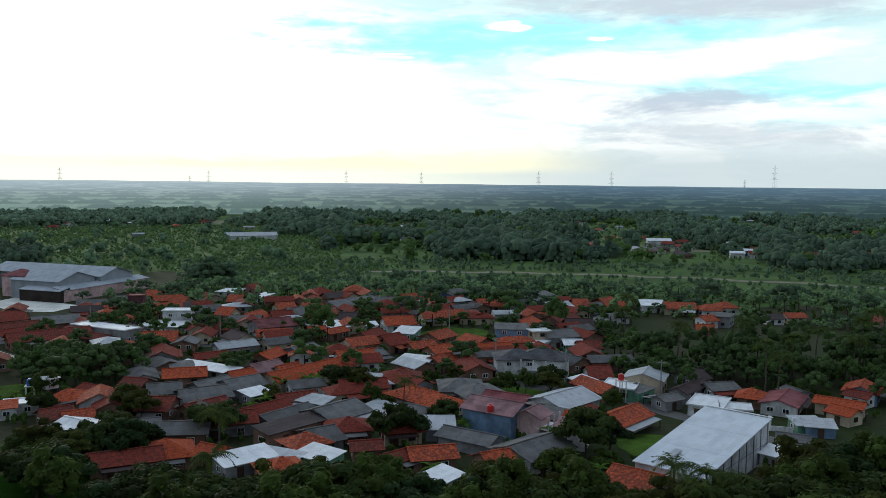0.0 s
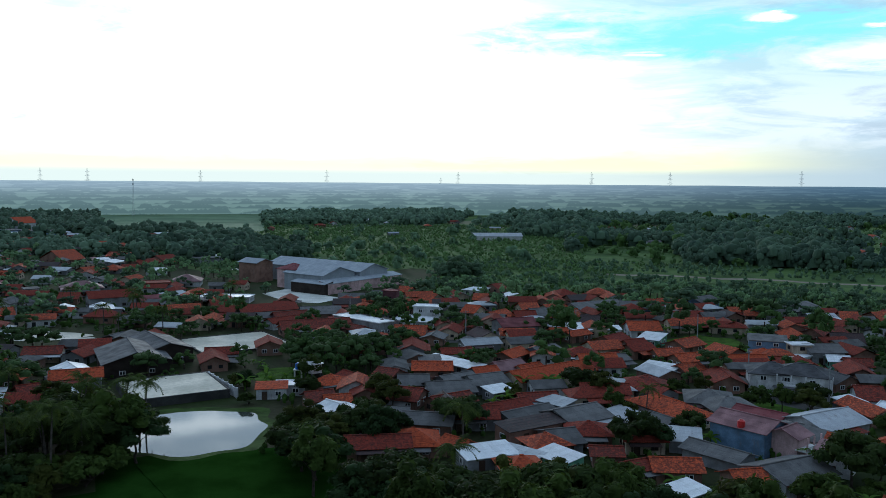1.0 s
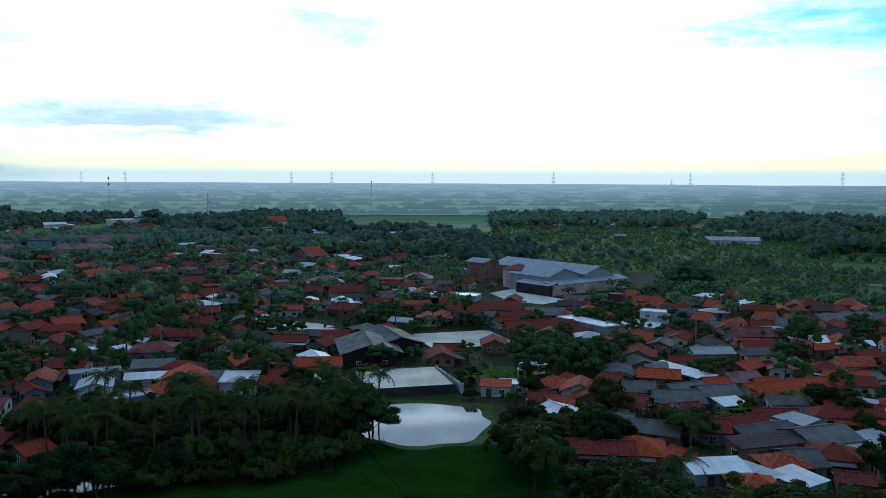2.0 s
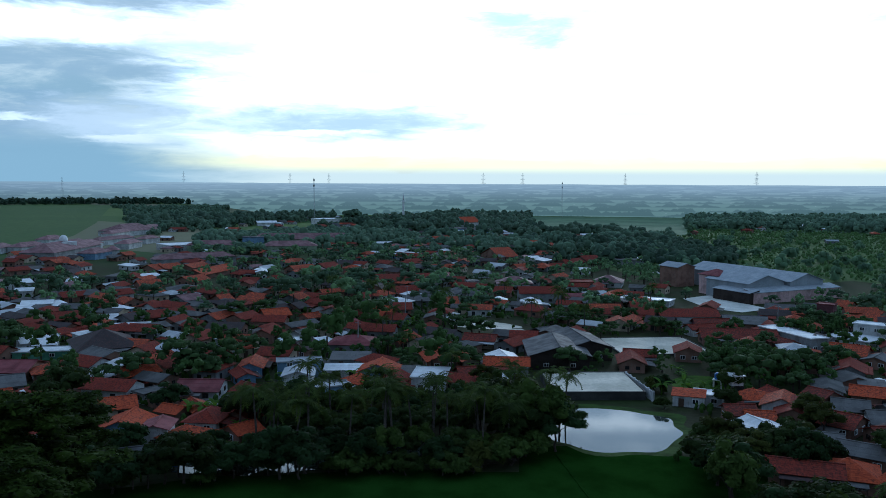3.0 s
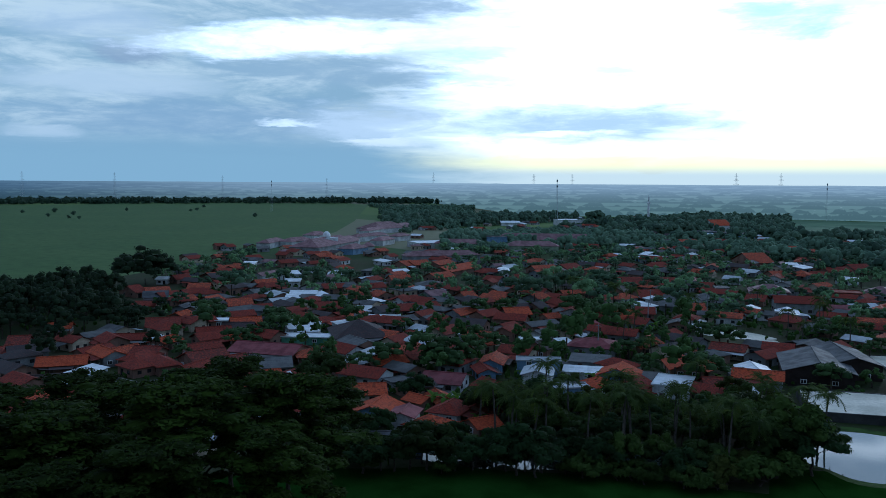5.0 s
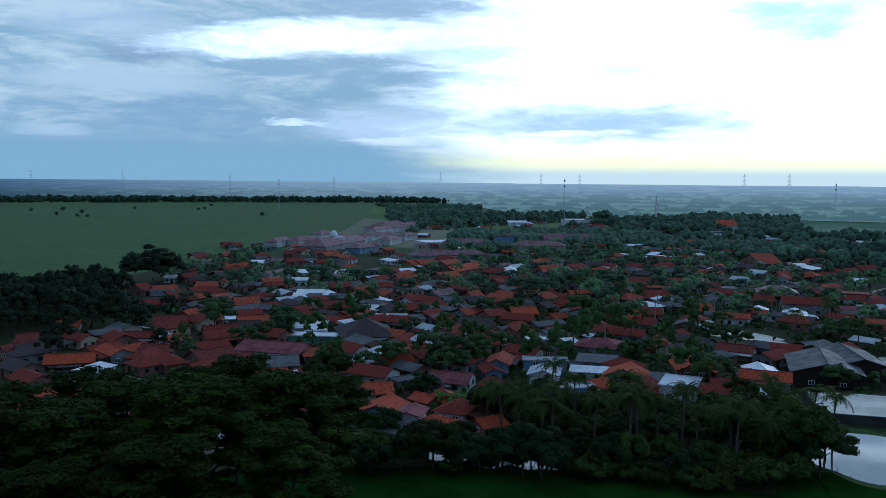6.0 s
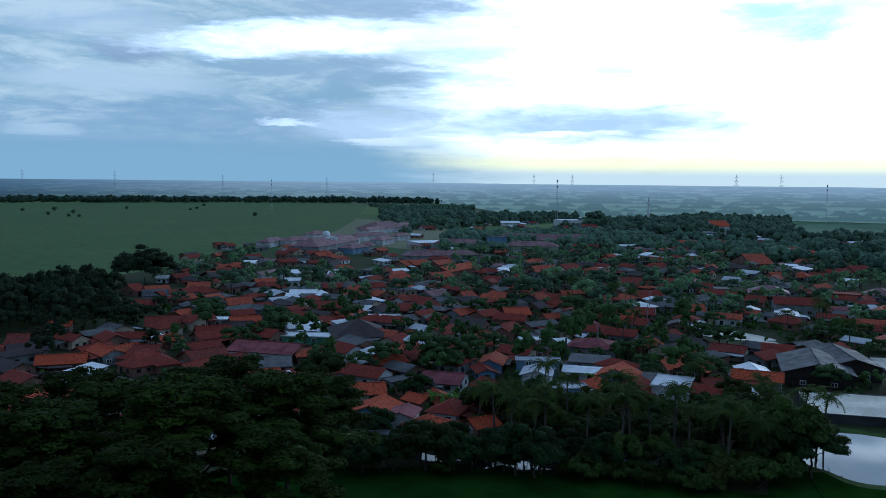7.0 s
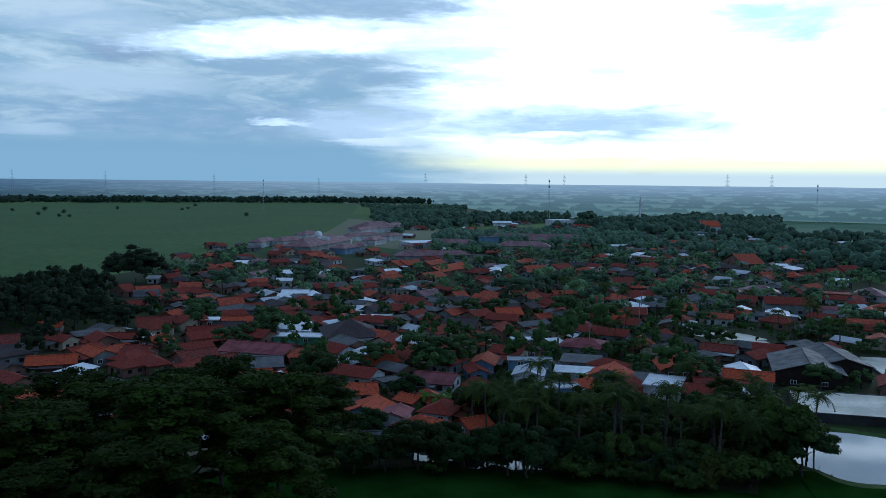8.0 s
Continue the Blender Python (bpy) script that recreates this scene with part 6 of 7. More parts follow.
# ---------------------------------------------------------------- plants
def crown_leaves(seed, lobes, per, size, reach, tall, flat=False, single=False):
    """A crown of leaf clumps: lobes in an uneven dome, leaves over each lobe."""
    rng = np.random.default_rng(seed)
    cs, ns, ss, mids, sizes = [], [], [], [], []
    for k in range(lobes):
        w = rng.uniform(0, math.tau)
        r = reach * math.sqrt(rng.uniform(0.02, 1.0))
        if flat:
            tier = k % 5
            r *= 1.0 - 0.14 * tier
            z = tall * (0.38 + 0.145 * tier + rng.uniform(-0.05, 0.05)) * (1 - 0.12 * (r / reach) ** 2)
            lobe = np.array([reach * rng.uniform(0.11, 0.20)] * 2 + [tall * rng.uniform(0.035, 0.065)])
        else:
            z = tall * (0.2 + 0.62 * rng.uniform(0.0, 1.0) * math.sqrt(max(0.0, 1 - (r / reach) ** 2)) + 0.1 * rng.uniform(0, 1))
            lobe = np.array([reach * rng.uniform(0.24, 0.42)] * 2 + [tall * rng.uniform(0.14, 0.24)]) * min(1.0, math.sqrt(36 / lobes))
        d = rng.normal(size=(per, 3))
        d[:, 2] = np.abs(d[:, 2]) * 0.9 - 0.25
        d /= np.linalg.norm(d, axis=1, keepdims=True)
        mids.append((r * math.cos(w), r * math.sin(w), z))
        sizes.append(lobe * (0.7 if flat else 0.8))
        cs.append(np.array([r * math.cos(w), r * math.sin(w), z]) + d * lobe * rng.uniform(0.78, 1.06, (per, 1)))
        ns.append(d * (0.25 if flat else 1.0) + np.array([0, 0, 1.0 if flat else 0.5]) + rng.normal(size=d.shape) * 0.35)
        ss.append(rng.uniform(0.6, 1.3, per) * size)
    domes = clumps(np.array(mids), np.array(sizes), seed, 2, 7 if lobes > 20 else 6, 0.18)
    return domes, leaves(np.concatenate(cs), np.concatenate(ns), np.concatenate(ss), single, 0.25, seed)


def trunk_mesh(seed, height, thick, limbs, reach, mat):
    rng = random.Random(seed)
    bm = bmesh.new()
    p, r = Vector((0, 0, -0.1)), thick
    for k in range(3):
        q = p + Vector((rng.uniform(-0.25, 0.25), rng.uniform(-0.25, 0.25), height / 3))
        rod(bm, p, q, r, r * 0.82, 7)
        p, r = q, r * 0.82
    for k in range(limbs):
        w = math.tau * (k + rng.random() * 0.6) / limbs
        q = p + Vector((math.cos(w) * reach * 0.3, math.sin(w) * reach * 0.3, height * 0.3))
        rod(bm, p - Vector((0, 0, height * 0.1 * rng.random())), q, r * 0.7, r * 0.42, 5)
        rod(bm, q, q + Vector((math.cos(w) * reach * 0.35, math.sin(w) * reach * 0.35, height * 0.25)), r * 0.42, r * 0.15, 5)
    return mesh_of("trunk", bm, mat)


PROTO, LIGHT, GROVES = {}, {}, {}


def broadleaf(key, seed, height, reach, lobes, per, size, mat, label, flat=False, low=0.32):
    """height is that of the whole tree."""
    top = root("tree", 0, 0, 0, -500)
    tagged(top, label, "tree", "village trees")
    base = height * low
    shared("trunk", trunk_mesh(seed, base * 1.15, 0.12 + height * 0.016, 5, reach, BARK), top, Matrix())
    shared("crown", crown_mesh("crown", *crown_leaves(seed, lobes, per, size * 0.95, reach, height - base, flat, not flat), mat), top, pose(0, 0, base))
    PROTO[key] = (top, height)
    (pts, tris), co = crown_leaves(seed, max(9, lobes // 2), 18, size, reach, height - base, flat, True)
    LIGHT[key] = ((co + np.array([0, 0, base])).astype(np.float32), GROVE[1] if mat in (LEAF[1], LEAF[2]) else GROVE[0], base, (pts + np.array([0, 0, base])).astype(np.float32), tris)


broadleaf("mango", 1, 9.0, 4.6, 30, 60, 0.37, LEAF[0], "dense dark green round-crowned mango tree")
broadleaf("mango2", 2, 8.0, 4.0, 26, 60, 0.36, LEAF[3], "dark leafy tree among the houses")
broadleaf("jack", 3, 10.0, 3.6, 27, 58, 0.36, LEAF[1], "tall leafy fresh-green tree")
broadleaf("loose", 4, 9.0, 4.2, 22, 52, 0.35, LEAF[2], "loose olive-green tree with gaps in its crown")
broadleaf("low", 5, 4.5, 2.8, 18, 50, 0.30, LEAF[1], "low bushy green tree", low=0.18)
broadleaf("low2", 6, 3.6, 2.4, 16, 50, 0.28, LEAF[2], "low olive-green garden bush", low=0.12)
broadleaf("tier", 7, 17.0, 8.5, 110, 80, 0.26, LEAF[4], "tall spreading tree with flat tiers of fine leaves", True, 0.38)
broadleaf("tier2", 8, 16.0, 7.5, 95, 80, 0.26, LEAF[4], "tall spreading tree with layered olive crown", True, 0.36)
broadleaf("rain", 9, 15.0, 12.0, 190, 50, 0.5, LEAF[3], "broad umbrella-crowned rain tree at the field edge", False, 0.14)
broadleaf("tall", 10, 14.0, 5.0, 34, 62, 0.38, LEAF[0], "tall dark grove tree", low=0.3)
broadleaf("tall2", 11, 13.0, 4.6, 32, 62, 0.37, LEAF[1], "tall leafy grove tree", low=0.28)


def frond_mesh(seed, long, droop, wide, mat):
    """A feathered palm leaf: a bent rib with leaflets hanging from both sides."""
    rng = random.Random(seed)
    bm = bmesh.new()
    n = 13

    def rib(f):
        return Vector((long * (f - 0.18 * f * f * droop), 0, long * (0.55 * f - 0.85 * f * f * droop)))
    for k in range(n):
        p, q = rib(k / n), rib((k + 1) / n)
        side = Vector((0, 0.04, 0))
        bm.faces.new([bm.verts.new(v) for v in (p - side, p + side, q + side, q - side)])
        f = (k + 0.5) / n
        w = wide * math.sin(math.pi * min(1.0, 0.12 + 0.9 * f)) * rng.uniform(0.8, 1.15)
        for s in (-1, 1):
            tip = p.lerp(q, 0.6) + Vector((long * 0.09, s * w, -w * (0.35 + 0.5 * rng.random())))
            bm.faces.new([bm.verts.new(v) for v in (p, p.lerp(q, 0.85), tip)])
    return mesh_of("frond", bm, mat)


def palm(key, seed, height, lean, fronds):
    rng = random.Random(seed)
    top = root("coconut_palm", 0, 0, 0, -500)
    tagged(top, "coconut palm with a slender grey trunk and drooping fronds", "palm", "coconut palms")
    bm = bmesh.new()
    p = Vector((0, 0, -0.1))
    for k in range(6):
        f = (k + 1) / 6
        q = Vector((lean * f * f, 0.2 * math.sin(f * 3), height * f))
        rod(bm, p, q, 0.2 - 0.09 * k / 6, 0.2 - 0.09 * (k + 1) / 6, 7)
        p = q
    part("trunk", bm, PALM_BARK, top)
    kinds = [frond_mesh(seed * 7 + k, 3.7, d, 1.0, FROND) for k, d in enumerate((0.75, 1.0, 1.3))]
    for k in range(fronds):
        shared("frond", kinds[k % 3], top, pose(p.x, p.y, p.z, 0, rng.uniform(-28, 14), 360 * k / fronds + rng.uniform(-12, 12)))
    PROTO[key] = (top, height)


palm("palm", 1, 9.5, 0.9, 15)
palm("palm2", 2, 11.5, -0.7, 14)
palm("palm3", 3, 7.5, 0.4, 13)


def banana(key, seed):
    rng = random.Random(seed)
    top = root("banana_plant", 0, 0, 0, -500)
    tagged(top, "banana plant with broad torn light-green leaves", "banana plant", "banana plants")
    bm = bmesh.new()
    rod(bm, (0, 0, -0.1), (0, 0, 1.9), 0.16, 0.1, 7)
    part("stem", bm, BANANA, top)
    bm = bmesh.new()
    n, last = 7, None
    for k in range(n + 1):
        f = k / n
        x, z, w = 2.3 * (f - 0.1 * f * f), 1.9 * (0.75 * f - 0.95 * f * f), 0.38 * math.sin(math.pi * (0.06 + 0.9 * f))
        row = [bm.verts.new(v) for v in ((x, -w, z - 0.1), (x, 0, z), (x, w, z - 0.1))]
        if last:
            bm.faces.new((last[0], last[1], row[1], row[0]))
            bm.faces.new((last[1], last[2], row[2], row[1]))
        last = row
    blade = mesh_of("leaf", bm, BANANA)
    for k in range(8):
        shared("leaf", blade, top, pose(0, 0, 1.85, 0, rng.uniform(-45, 8), 45 * k + rng.uniform(-15, 15)))
    PROTO[key] = (top, 3.2)


banana("banana", 1)
banana("banana2", 2)

taken = []


def in_wide_field(az, d):
    for (a0, e0), (a1, e1) in zip(WIDE_EDGE, WIDE_EDGE[1:]):
        if a0 <= az <= a1:
            return e0 + (e1 - e0) * (az - a0) / (a1 - a0) - 18 < d < 1565
    return False


# yards, lots and water that stay free of trees: x, y, radius
OPEN_GROUND = ((-78, 119, 17), (-97.5, 138.5, 12), (-112.5, 187.5, 15), (-136, 271, 16), (5, 222, 13), (34, 131, 6), (-164, 179, 9), (-149, 174, 9))
# low gardens in front of the lots: azimuths and distances
SIGHT = ((-5.0, 2.5, 196, 212), (-30.0, -21.0, 134, 168), (-21.0, -12.0, 142, 168), (79.5, 84.0, 300, 371), (-26.0, -13.0, 206, 268), (22.5, 30.5, 250, 300), (29.0, 39.5, 690, 1070), (62.0, 75.0, 385, 660), (27.3, 34.4, 172, 207), (40.8, 44.4, 202, 243), (39.2, 42.0, 188, 228), (31.8, 38.0, 146, 168))
SINGLE = 172.0


def free(x, y, r):
    for hx, hy, a, b, yaw in FEET:
        if abs(hx - x) < a + b + r and abs(hy - y) < a + b + r:
            c, s = math.cos(radians(-yaw)), math.sin(radians(-yaw))
            u, v = c * (x - hx) - s * (y - hy), s * (x - hx) + c * (y - hy)
            if abs(u) < a + r and abs(v) < b + r:
                return False
    return all((px - x) ** 2 + (py - y) ** 2 > ((r + pr) * 0.8) ** 2 for px, py, pr in taken)


def plant(key, x, y, scale=1.0, turn=None, gap=1.2):
    top, height = PROTO[key]
    rng = random.Random(int(x * 53 + y * 29))
    s = scale * (0.84 if math.hypot(x, y) > 126 and key in ("mango", "mango2", "jack", "loose", "low", "low2", "tall", "tall2") else 1.0)
    taken.append((x, y, gap))
    if math.hypot(x, y) > SINGLE and key in LIGHT:
        co, mat, base, pts, tris = LIGHT[key]
        # past 265 units a tree takes the green with haze mixed in
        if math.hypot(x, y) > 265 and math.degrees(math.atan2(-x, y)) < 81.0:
            mat = GROVE_HAZED[GROVE.index(mat)]
        # the left woods get their shade from the darkened leaf copy
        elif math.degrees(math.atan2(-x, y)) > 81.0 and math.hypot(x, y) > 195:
            mat = GROVE_SHADED
        w = rng.uniform(0, math.tau)
        c, sn = math.cos(w), math.sin(w)
        turn_by = np.array([[c, sn, 0], [-sn, c, 0], [0, 0, 1]], np.float32)
        grow = np.array([s * rng.uniform(0.9, 1.1), s * rng.uniform(0.9, 1.1), s * rng.uniform(0.85, 1.15)], np.float32)
        at_base = np.array([x, y, 0], np.float32)
        GROVES.setdefault(mat.name, []).append(((co @ turn_by) * grow + at_base, (pts @ turn_by) * grow + at_base, tris))
        GROVES.setdefault("stems", []).append((x, y, base * s))
        return None
    ob = copy_thing(top, Matrix())
    ob.matrix_basis = pose(x, y, 0, 0, 0, rng.uniform(0, 360) if turn is None else turn) @ Matrix.Diagonal((s * rng.uniform(0.92, 1.08), s * rng.uniform(0.92, 1.08), s * rng.uniform(0.9, 1.1), 1))
    return ob


def scatter(seed, count, az0, az1, d0, d1, kinds, small, large, gap=1.5):
    """Trees over a piece of a ring, clear of houses, ponds and lots."""
    rng = random.Random(seed)
    made = tries = 0
    while made < count and tries < count * 12:
        tries += 1
        az, d = rng.uniform(az0, az1), math.sqrt(rng.uniform(d0 * d0, d1 * d1))
        x, y = polar(az, d)
        if any((x - u) ** 2 + (y - v) ** 2 < r * r for u, v, r in OPEN_GROUND) or any(a0 < az < a1 and e0 < d < e1 for a0, a1, e0, e1 in SIGHT) or in_wide_field(az, d):
            continue
        if not free(x, y, gap):
            continue
        plant(rng.choice(kinds), x, y, rng.uniform(small, large), None, gap)
        made += 1
    return made


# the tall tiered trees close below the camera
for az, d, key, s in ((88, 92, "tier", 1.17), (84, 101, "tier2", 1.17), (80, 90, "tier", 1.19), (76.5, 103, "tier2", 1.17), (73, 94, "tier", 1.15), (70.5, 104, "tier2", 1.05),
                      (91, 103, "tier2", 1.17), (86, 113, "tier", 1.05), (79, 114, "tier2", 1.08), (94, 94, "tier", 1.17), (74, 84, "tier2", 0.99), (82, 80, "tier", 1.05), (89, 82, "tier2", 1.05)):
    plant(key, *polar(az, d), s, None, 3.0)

# trees that stand out between the houses
plant("rain", -91.7, 327.0, 0.75, None, 1.5)
plant("mango", -92.1, 280.0, 1.2, None, 1.5)
plant("tall", -2.8, 235.7, 0.95, None, 1.5)
plant("mango", -17.6, 328.0, 0.9, None, 1.5)
plant("mango", 4.6, 184.8, 0.9, None, 1.5)
plant("mango", -20.0, 163.1, 0.9, None, 1.5)
plant("jack", -19.0, 175.4, 0.85, None, 1.5)
plant("loose", -15.6, 158.9, 0.8, None, 1.5)
plant("mango", -37.3, 132.0, 1.0, None, 1.5)
plant("mango2", -34.9, 133.4, 0.9, None, 1.5)
plant("loose", -55.5, 143.5, 0.9, None, 1.5)
plant("mango", -8.1, 129.2, 0.95, None, 1.5)
plant("mango2", -5.1, 132.3, 0.8, None, 1.5)
plant("mango", 22.1, 123.9, 0.95, None, 1.5)
plant("mango2", 26.4, 126.2, 0.9, None, 1.5)
plant("low", 17.5, 113.6, 1.2, None, 1.5)
plant("banana", -25.0, 162.9, 1.3, None, 1.5)
plant("banana2", -27.1, 165.1, 1.3, None, 1.5)
plant("banana", -31.7, 162.6, 1.3, None, 1.5)
plant("low", 11.8, 164.5, 1.2, None, 1.5)
plant("low", -4.7, 163.8, 1.0, None, 1.5)
plant("low", 12.7, 210.0, 0.9, None, 1.5)
plant("mango", 29.8, 276.0, 1.0, None, 1.5)
plant("mango", 35.1, 272.6, 0.9, None, 1.5)
plant("mango", 22.8, 271.7, 0.8, None, 1.5)
plant("mango", -82.7, 180.5, 1.0, None, 1.5)
plant("mango", -74.2, 178.1, 1.0, None, 1.5)
plant("mango2", -88.7, 177.4, 1.1, None, 1.5)
plant("low", -69.5, 222.8, 1.0, None, 1.5)
plant("mango", -63.5, 223.1, 1.0, None, 1.5)
plant("mango2", -69.1, 231.6, 1.0, None, 1.5)
plant("mango", -25.0, 254.5, 0.8, None, 1.5)
plant("mango", -21.5, 254.7, 0.8, None, 1.5)
plant("low", -42.9, 220.2, 1.3, None, 1.5)
plant("jack", 49.4, 166.2, 0.8, None, 1.5)
plant("tall2", 45.1, 192.8, 0.8, None, 1.5)
plant("tall", 65.3, 182.0, 0.9, None, 1.5)
plant("tall", 75.0, 194.3, 1.0, None, 1.5)
plant("tall", 84.6, 194.7, 0.95, None, 1.5)
plant("tall2", 91.3, 189.0, 0.95, None, 1.5)
plant("tall", 96.3, 183.5, 1.0, None, 1.5)
plant("mango2", -147.4, 158.7, 1.1, None, 1.5)
plant("mango", -150.3, 158.9, 0.9, None, 1.5)
plant("jack", -141.3, 141.2, 0.7, None, 1.5)
plant("jack", -153.6, 141.9, 0.8, None, 1.5)
plant("mango", -152.2, 135.7, 0.7, None, 1.5)
plant("palm3", -121.5, 122.0, 0.9, None, 1.5)
plant("low", -107.8, 157.9, 1.1, None, 1.5)
plant("low", -98.3, 166.1, 1.2, None, 1.5)
plant("mango", -77.8, 166.3, 1.0, None, 1.5)
plant("mango", -72.1, 169.2, 1.1, None, 1.5)
plant("mango2", -70.9, 176.4, 1.1, None, 1.5)
plant("rain", -160.6, 86.4, 0.52, None, 1.5)
plant("mango", -163.4, 82.9, 1.2, None, 1.5)
plant("mango2", -162.2, 92.4, 1.1, None, 1.5)
plant("mango", -165.2, 72.6, 1.05, None, 1.5)
plant("mango2", -164.3, 68.2, 1.0, None, 1.5)
plant("mango", -154.5, 54.5, 1.15, None, 1.5)
plant("mango2", -140.7, 68.4, 0.9, None, 1.5)
plant("mango", -122.4, 73.9, 1.05, None, 1.5)
plant("mango2", -121.8, 77.0, 0.9, None, 1.5)
plant("mango", -220.3, 128.4, 1.1, None, 1.5)
plant("mango", -197.3, 149.0, 1.3, None, 1.5)
plant("mango2", -197.2, 154.1, 1.1, None, 1.5)
plant("mango2", -212.0, 57.6, 1.0, None, 1.5)
plant("mango", -231.1, 67.8, 1.0, None, 1.5)
plant("mango2", -238.9, 28.7, 1.1, None, 1.5)
plant("mango", -359.1, 75.7, 1.1, None, 1.5)
plant("mango", -363.8, 64.8, 1.1, None, 1.5)
plant("banana", -133.7, 69.1, 1.3, None, 1.5)
plant("banana2", -131.1, 70.1, 1.3, None, 1.5)
plant("banana", -131.9, 72.9, 1.2, None, 1.5)
plant("palm3", -117.9, 69.5, 1.0, None, 1.5)
plant("palm", -111.3, 83.3, 1.0, None, 1.5)
plant("palm2", -105.0, 89.1, 0.95, None, 1.5)

# the belt of trees and palms along the ditch and the pond
scatter(40, 9, 36.5, 41.5, 128, 142, ["mango", "mango2", "jack"], 1.1, 1.35, 1.6)
scatter(41, 50, 43, 60, 132, 149, ["mango", "mango2", "jack", "loose", "palm3"], 0.55, 0.85, 1.6)
scatter(42, 24, 37.5, 60, 122, 142, ["palm", "palm2", "palm3"], 0.85, 1.1, 0.8)
scatter(39, 30, 59, 72, 118, 152, ["low", "mango2", "banana", "mango2", "palm3", "mango"], 0.6, 0.85, 1.2)
scatter(43, 26, 43, 68, 116, 121, ["low", "low2", "low", "mango2"], 0.6, 1.0, 1.1)
scatter(62, 10, 44, 62, 118, 124, ["mango", "mango2", "jack"], 0.5, 0.7, 1.4)
for az, d, key, s in ((37.2, 137, "mango", 0.9), (39.0, 134, "mango2", 1.0), (41.5, 133, "mango", 0.95), (38.2, 141, "palm", 1.0), (40.5, 138, "palm2", 0.95), (36.8, 148, "palm3", 1.0), (43, 131, "palm", 0.85)):
    plant(key, *polar(az, d), s, None, 1.5)
for az, d, s in ((39.6, 125, 1.2), (40.6, 121, 1.3), (41.6, 124, 1.2), (42.6, 120, 1.3), (40.2, 129, 1.1), (43.6, 123, 1.2)):
    plant("low" if d % 2 else "low2", *polar(az, d), s, None, 1.0)
# grove behind the walled lot
scatter(44, 34, 19, 33, 178, 208, ["mango", "low", "jack", "mango2", "loose"], 0.6, 0.9, 1.7)
scatter(45, 10, 26, 33, 168, 185, ["banana", "banana2", "low2"], 0.9, 1.2, 1.0)
# green garden between the two lots
garden = random.Random(64)
for k in range(40):
    x, y = polar(garden.uniform(25.0, 33.5), garden.uniform(160, 198))
    if free(x, y, 1.0) and (x + 97.5) ** 2 + (y - 138.5) ** 2 > 170 and (x + 112.5) ** 2 + (y - 187.5) ** 2 > 260:
        plant(garden.choice(("low2", "low", "banana", "banana2")), x, y, garden.uniform(0.5, 0.85), None, 0.9)
# foreground trees below the houses
scatter(46, 16, 8, 20, 90, 97, ["mango", "mango2", "jack"], 0.85, 1.05, 1.8)
for az, d, key, s in ((26.6, 119, "mango", 1.0), (25.6, 115, "mango2", 1.05), (25.8, 109, "jack", 0.9), (22.8, 101, "mango2", 1.0), (21.4, 103, "mango", 0.95),
                      (20.3, 104, "mango", 0.85), (18.6, 99, "mango2", 0.9), (17.3, 98, "mango", 0.9), (16.0, 106, "palm3", 1.0), (14.6, 96, "mango2", 0.9)):
    plant(key, *polar(az, d), s, None, 1.5)
scatter(58, 40, -22, 13, 91, 102, ["mango", "jack", "mango2", "loose"], 0.7, 0.9, 1.7)
scatter(59, 13, -30, -23, 92, 103, ["mango", "jack", "mango2", "loose"], 0.85, 1.05, 2.0)
scatter(47, 34, -29, 20, 100, 122, ["low", "low2", "banana", "banana2"], 0.6, 0.95, 1.2)
scatter(48, 22, -31, -23.5, 100, 132, ["mango", "jack", "loose", "mango2"], 0.75, 1.0, 1.8)
scatter(60, 6, -27, -15, 96, 104, ["palm3"], 0.9, 1.1, 1.0)
scatter(49, 12, 19, 27, 122, 142, ["mango", "mango2", "low", "loose"], 0.7, 0.95, 1.6)
for az, d, key, s in ((15.2, 124, "palm3", 1.0), (2.6, 150, "palm3", 0.7), (-20.5, 101, "palm3", 0.9), (-25, 100, "palm3", 0.9), (-22.5, 172, "palm", 0.95), (22.8, 133, "mango", 1.0), (21.3, 128, "mango2", 1.0)):
    plant(key, *polar(az, d), s, None, 1.2)
# grove at the right
scatter(50, 70, -31, -10, 180, 206, ["tall", "mango", "tall", "mango2", "jack"], 0.62, 0.8, 1.9)
scatter(61, 46, -31, -9, 206, 275, ["low", "low2", "mango2"], 0.5, 0.8, 1.2)
scatter(51, 14, -30, -12, 176, 235, ["palm", "palm2"], 0.85, 1.0, 1.0)
# woods at the left before the wide field
plant("rain", *polar(82.0, 352), 1.0, None, 8.0)
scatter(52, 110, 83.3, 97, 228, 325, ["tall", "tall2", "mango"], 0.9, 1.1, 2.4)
# trees between the houses
scatter(63, 34, 44, 80, 165, 340, ["mango", "mango2", "jack", "loose", "mango"], 1.1, 1.5, 2.0)
scatter(65, 20, -24, 17, 150, 300, ["mango", "mango2", "jack", "loose"], 1.0, 1.45, 1.9)
scatter(53, 330, -29, 30, 128, 330, ["mango", "mango2", "jack", "loose", "low", "low2"], 0.5, 0.9, 1.3)
scatter(54, 760, 30, 90, 140, 520, ["mango", "mango2", "jack", "loose", "low", "low2"], 0.55, 0.95, 1.4)
scatter(55, 60, 30, 62, 160, 300, ["banana", "banana2", "low2", "palm3"], 0.8, 1.1, 0.9)
scatter(56, 40, -20, 25, 130, 260, ["banana", "banana2", "low2"], 0.8, 1.1, 0.8)
scatter(57, 60, 18, 36, 225, 300, ["mango", "low", "jack"], 0.6, 0.85, 1.6)
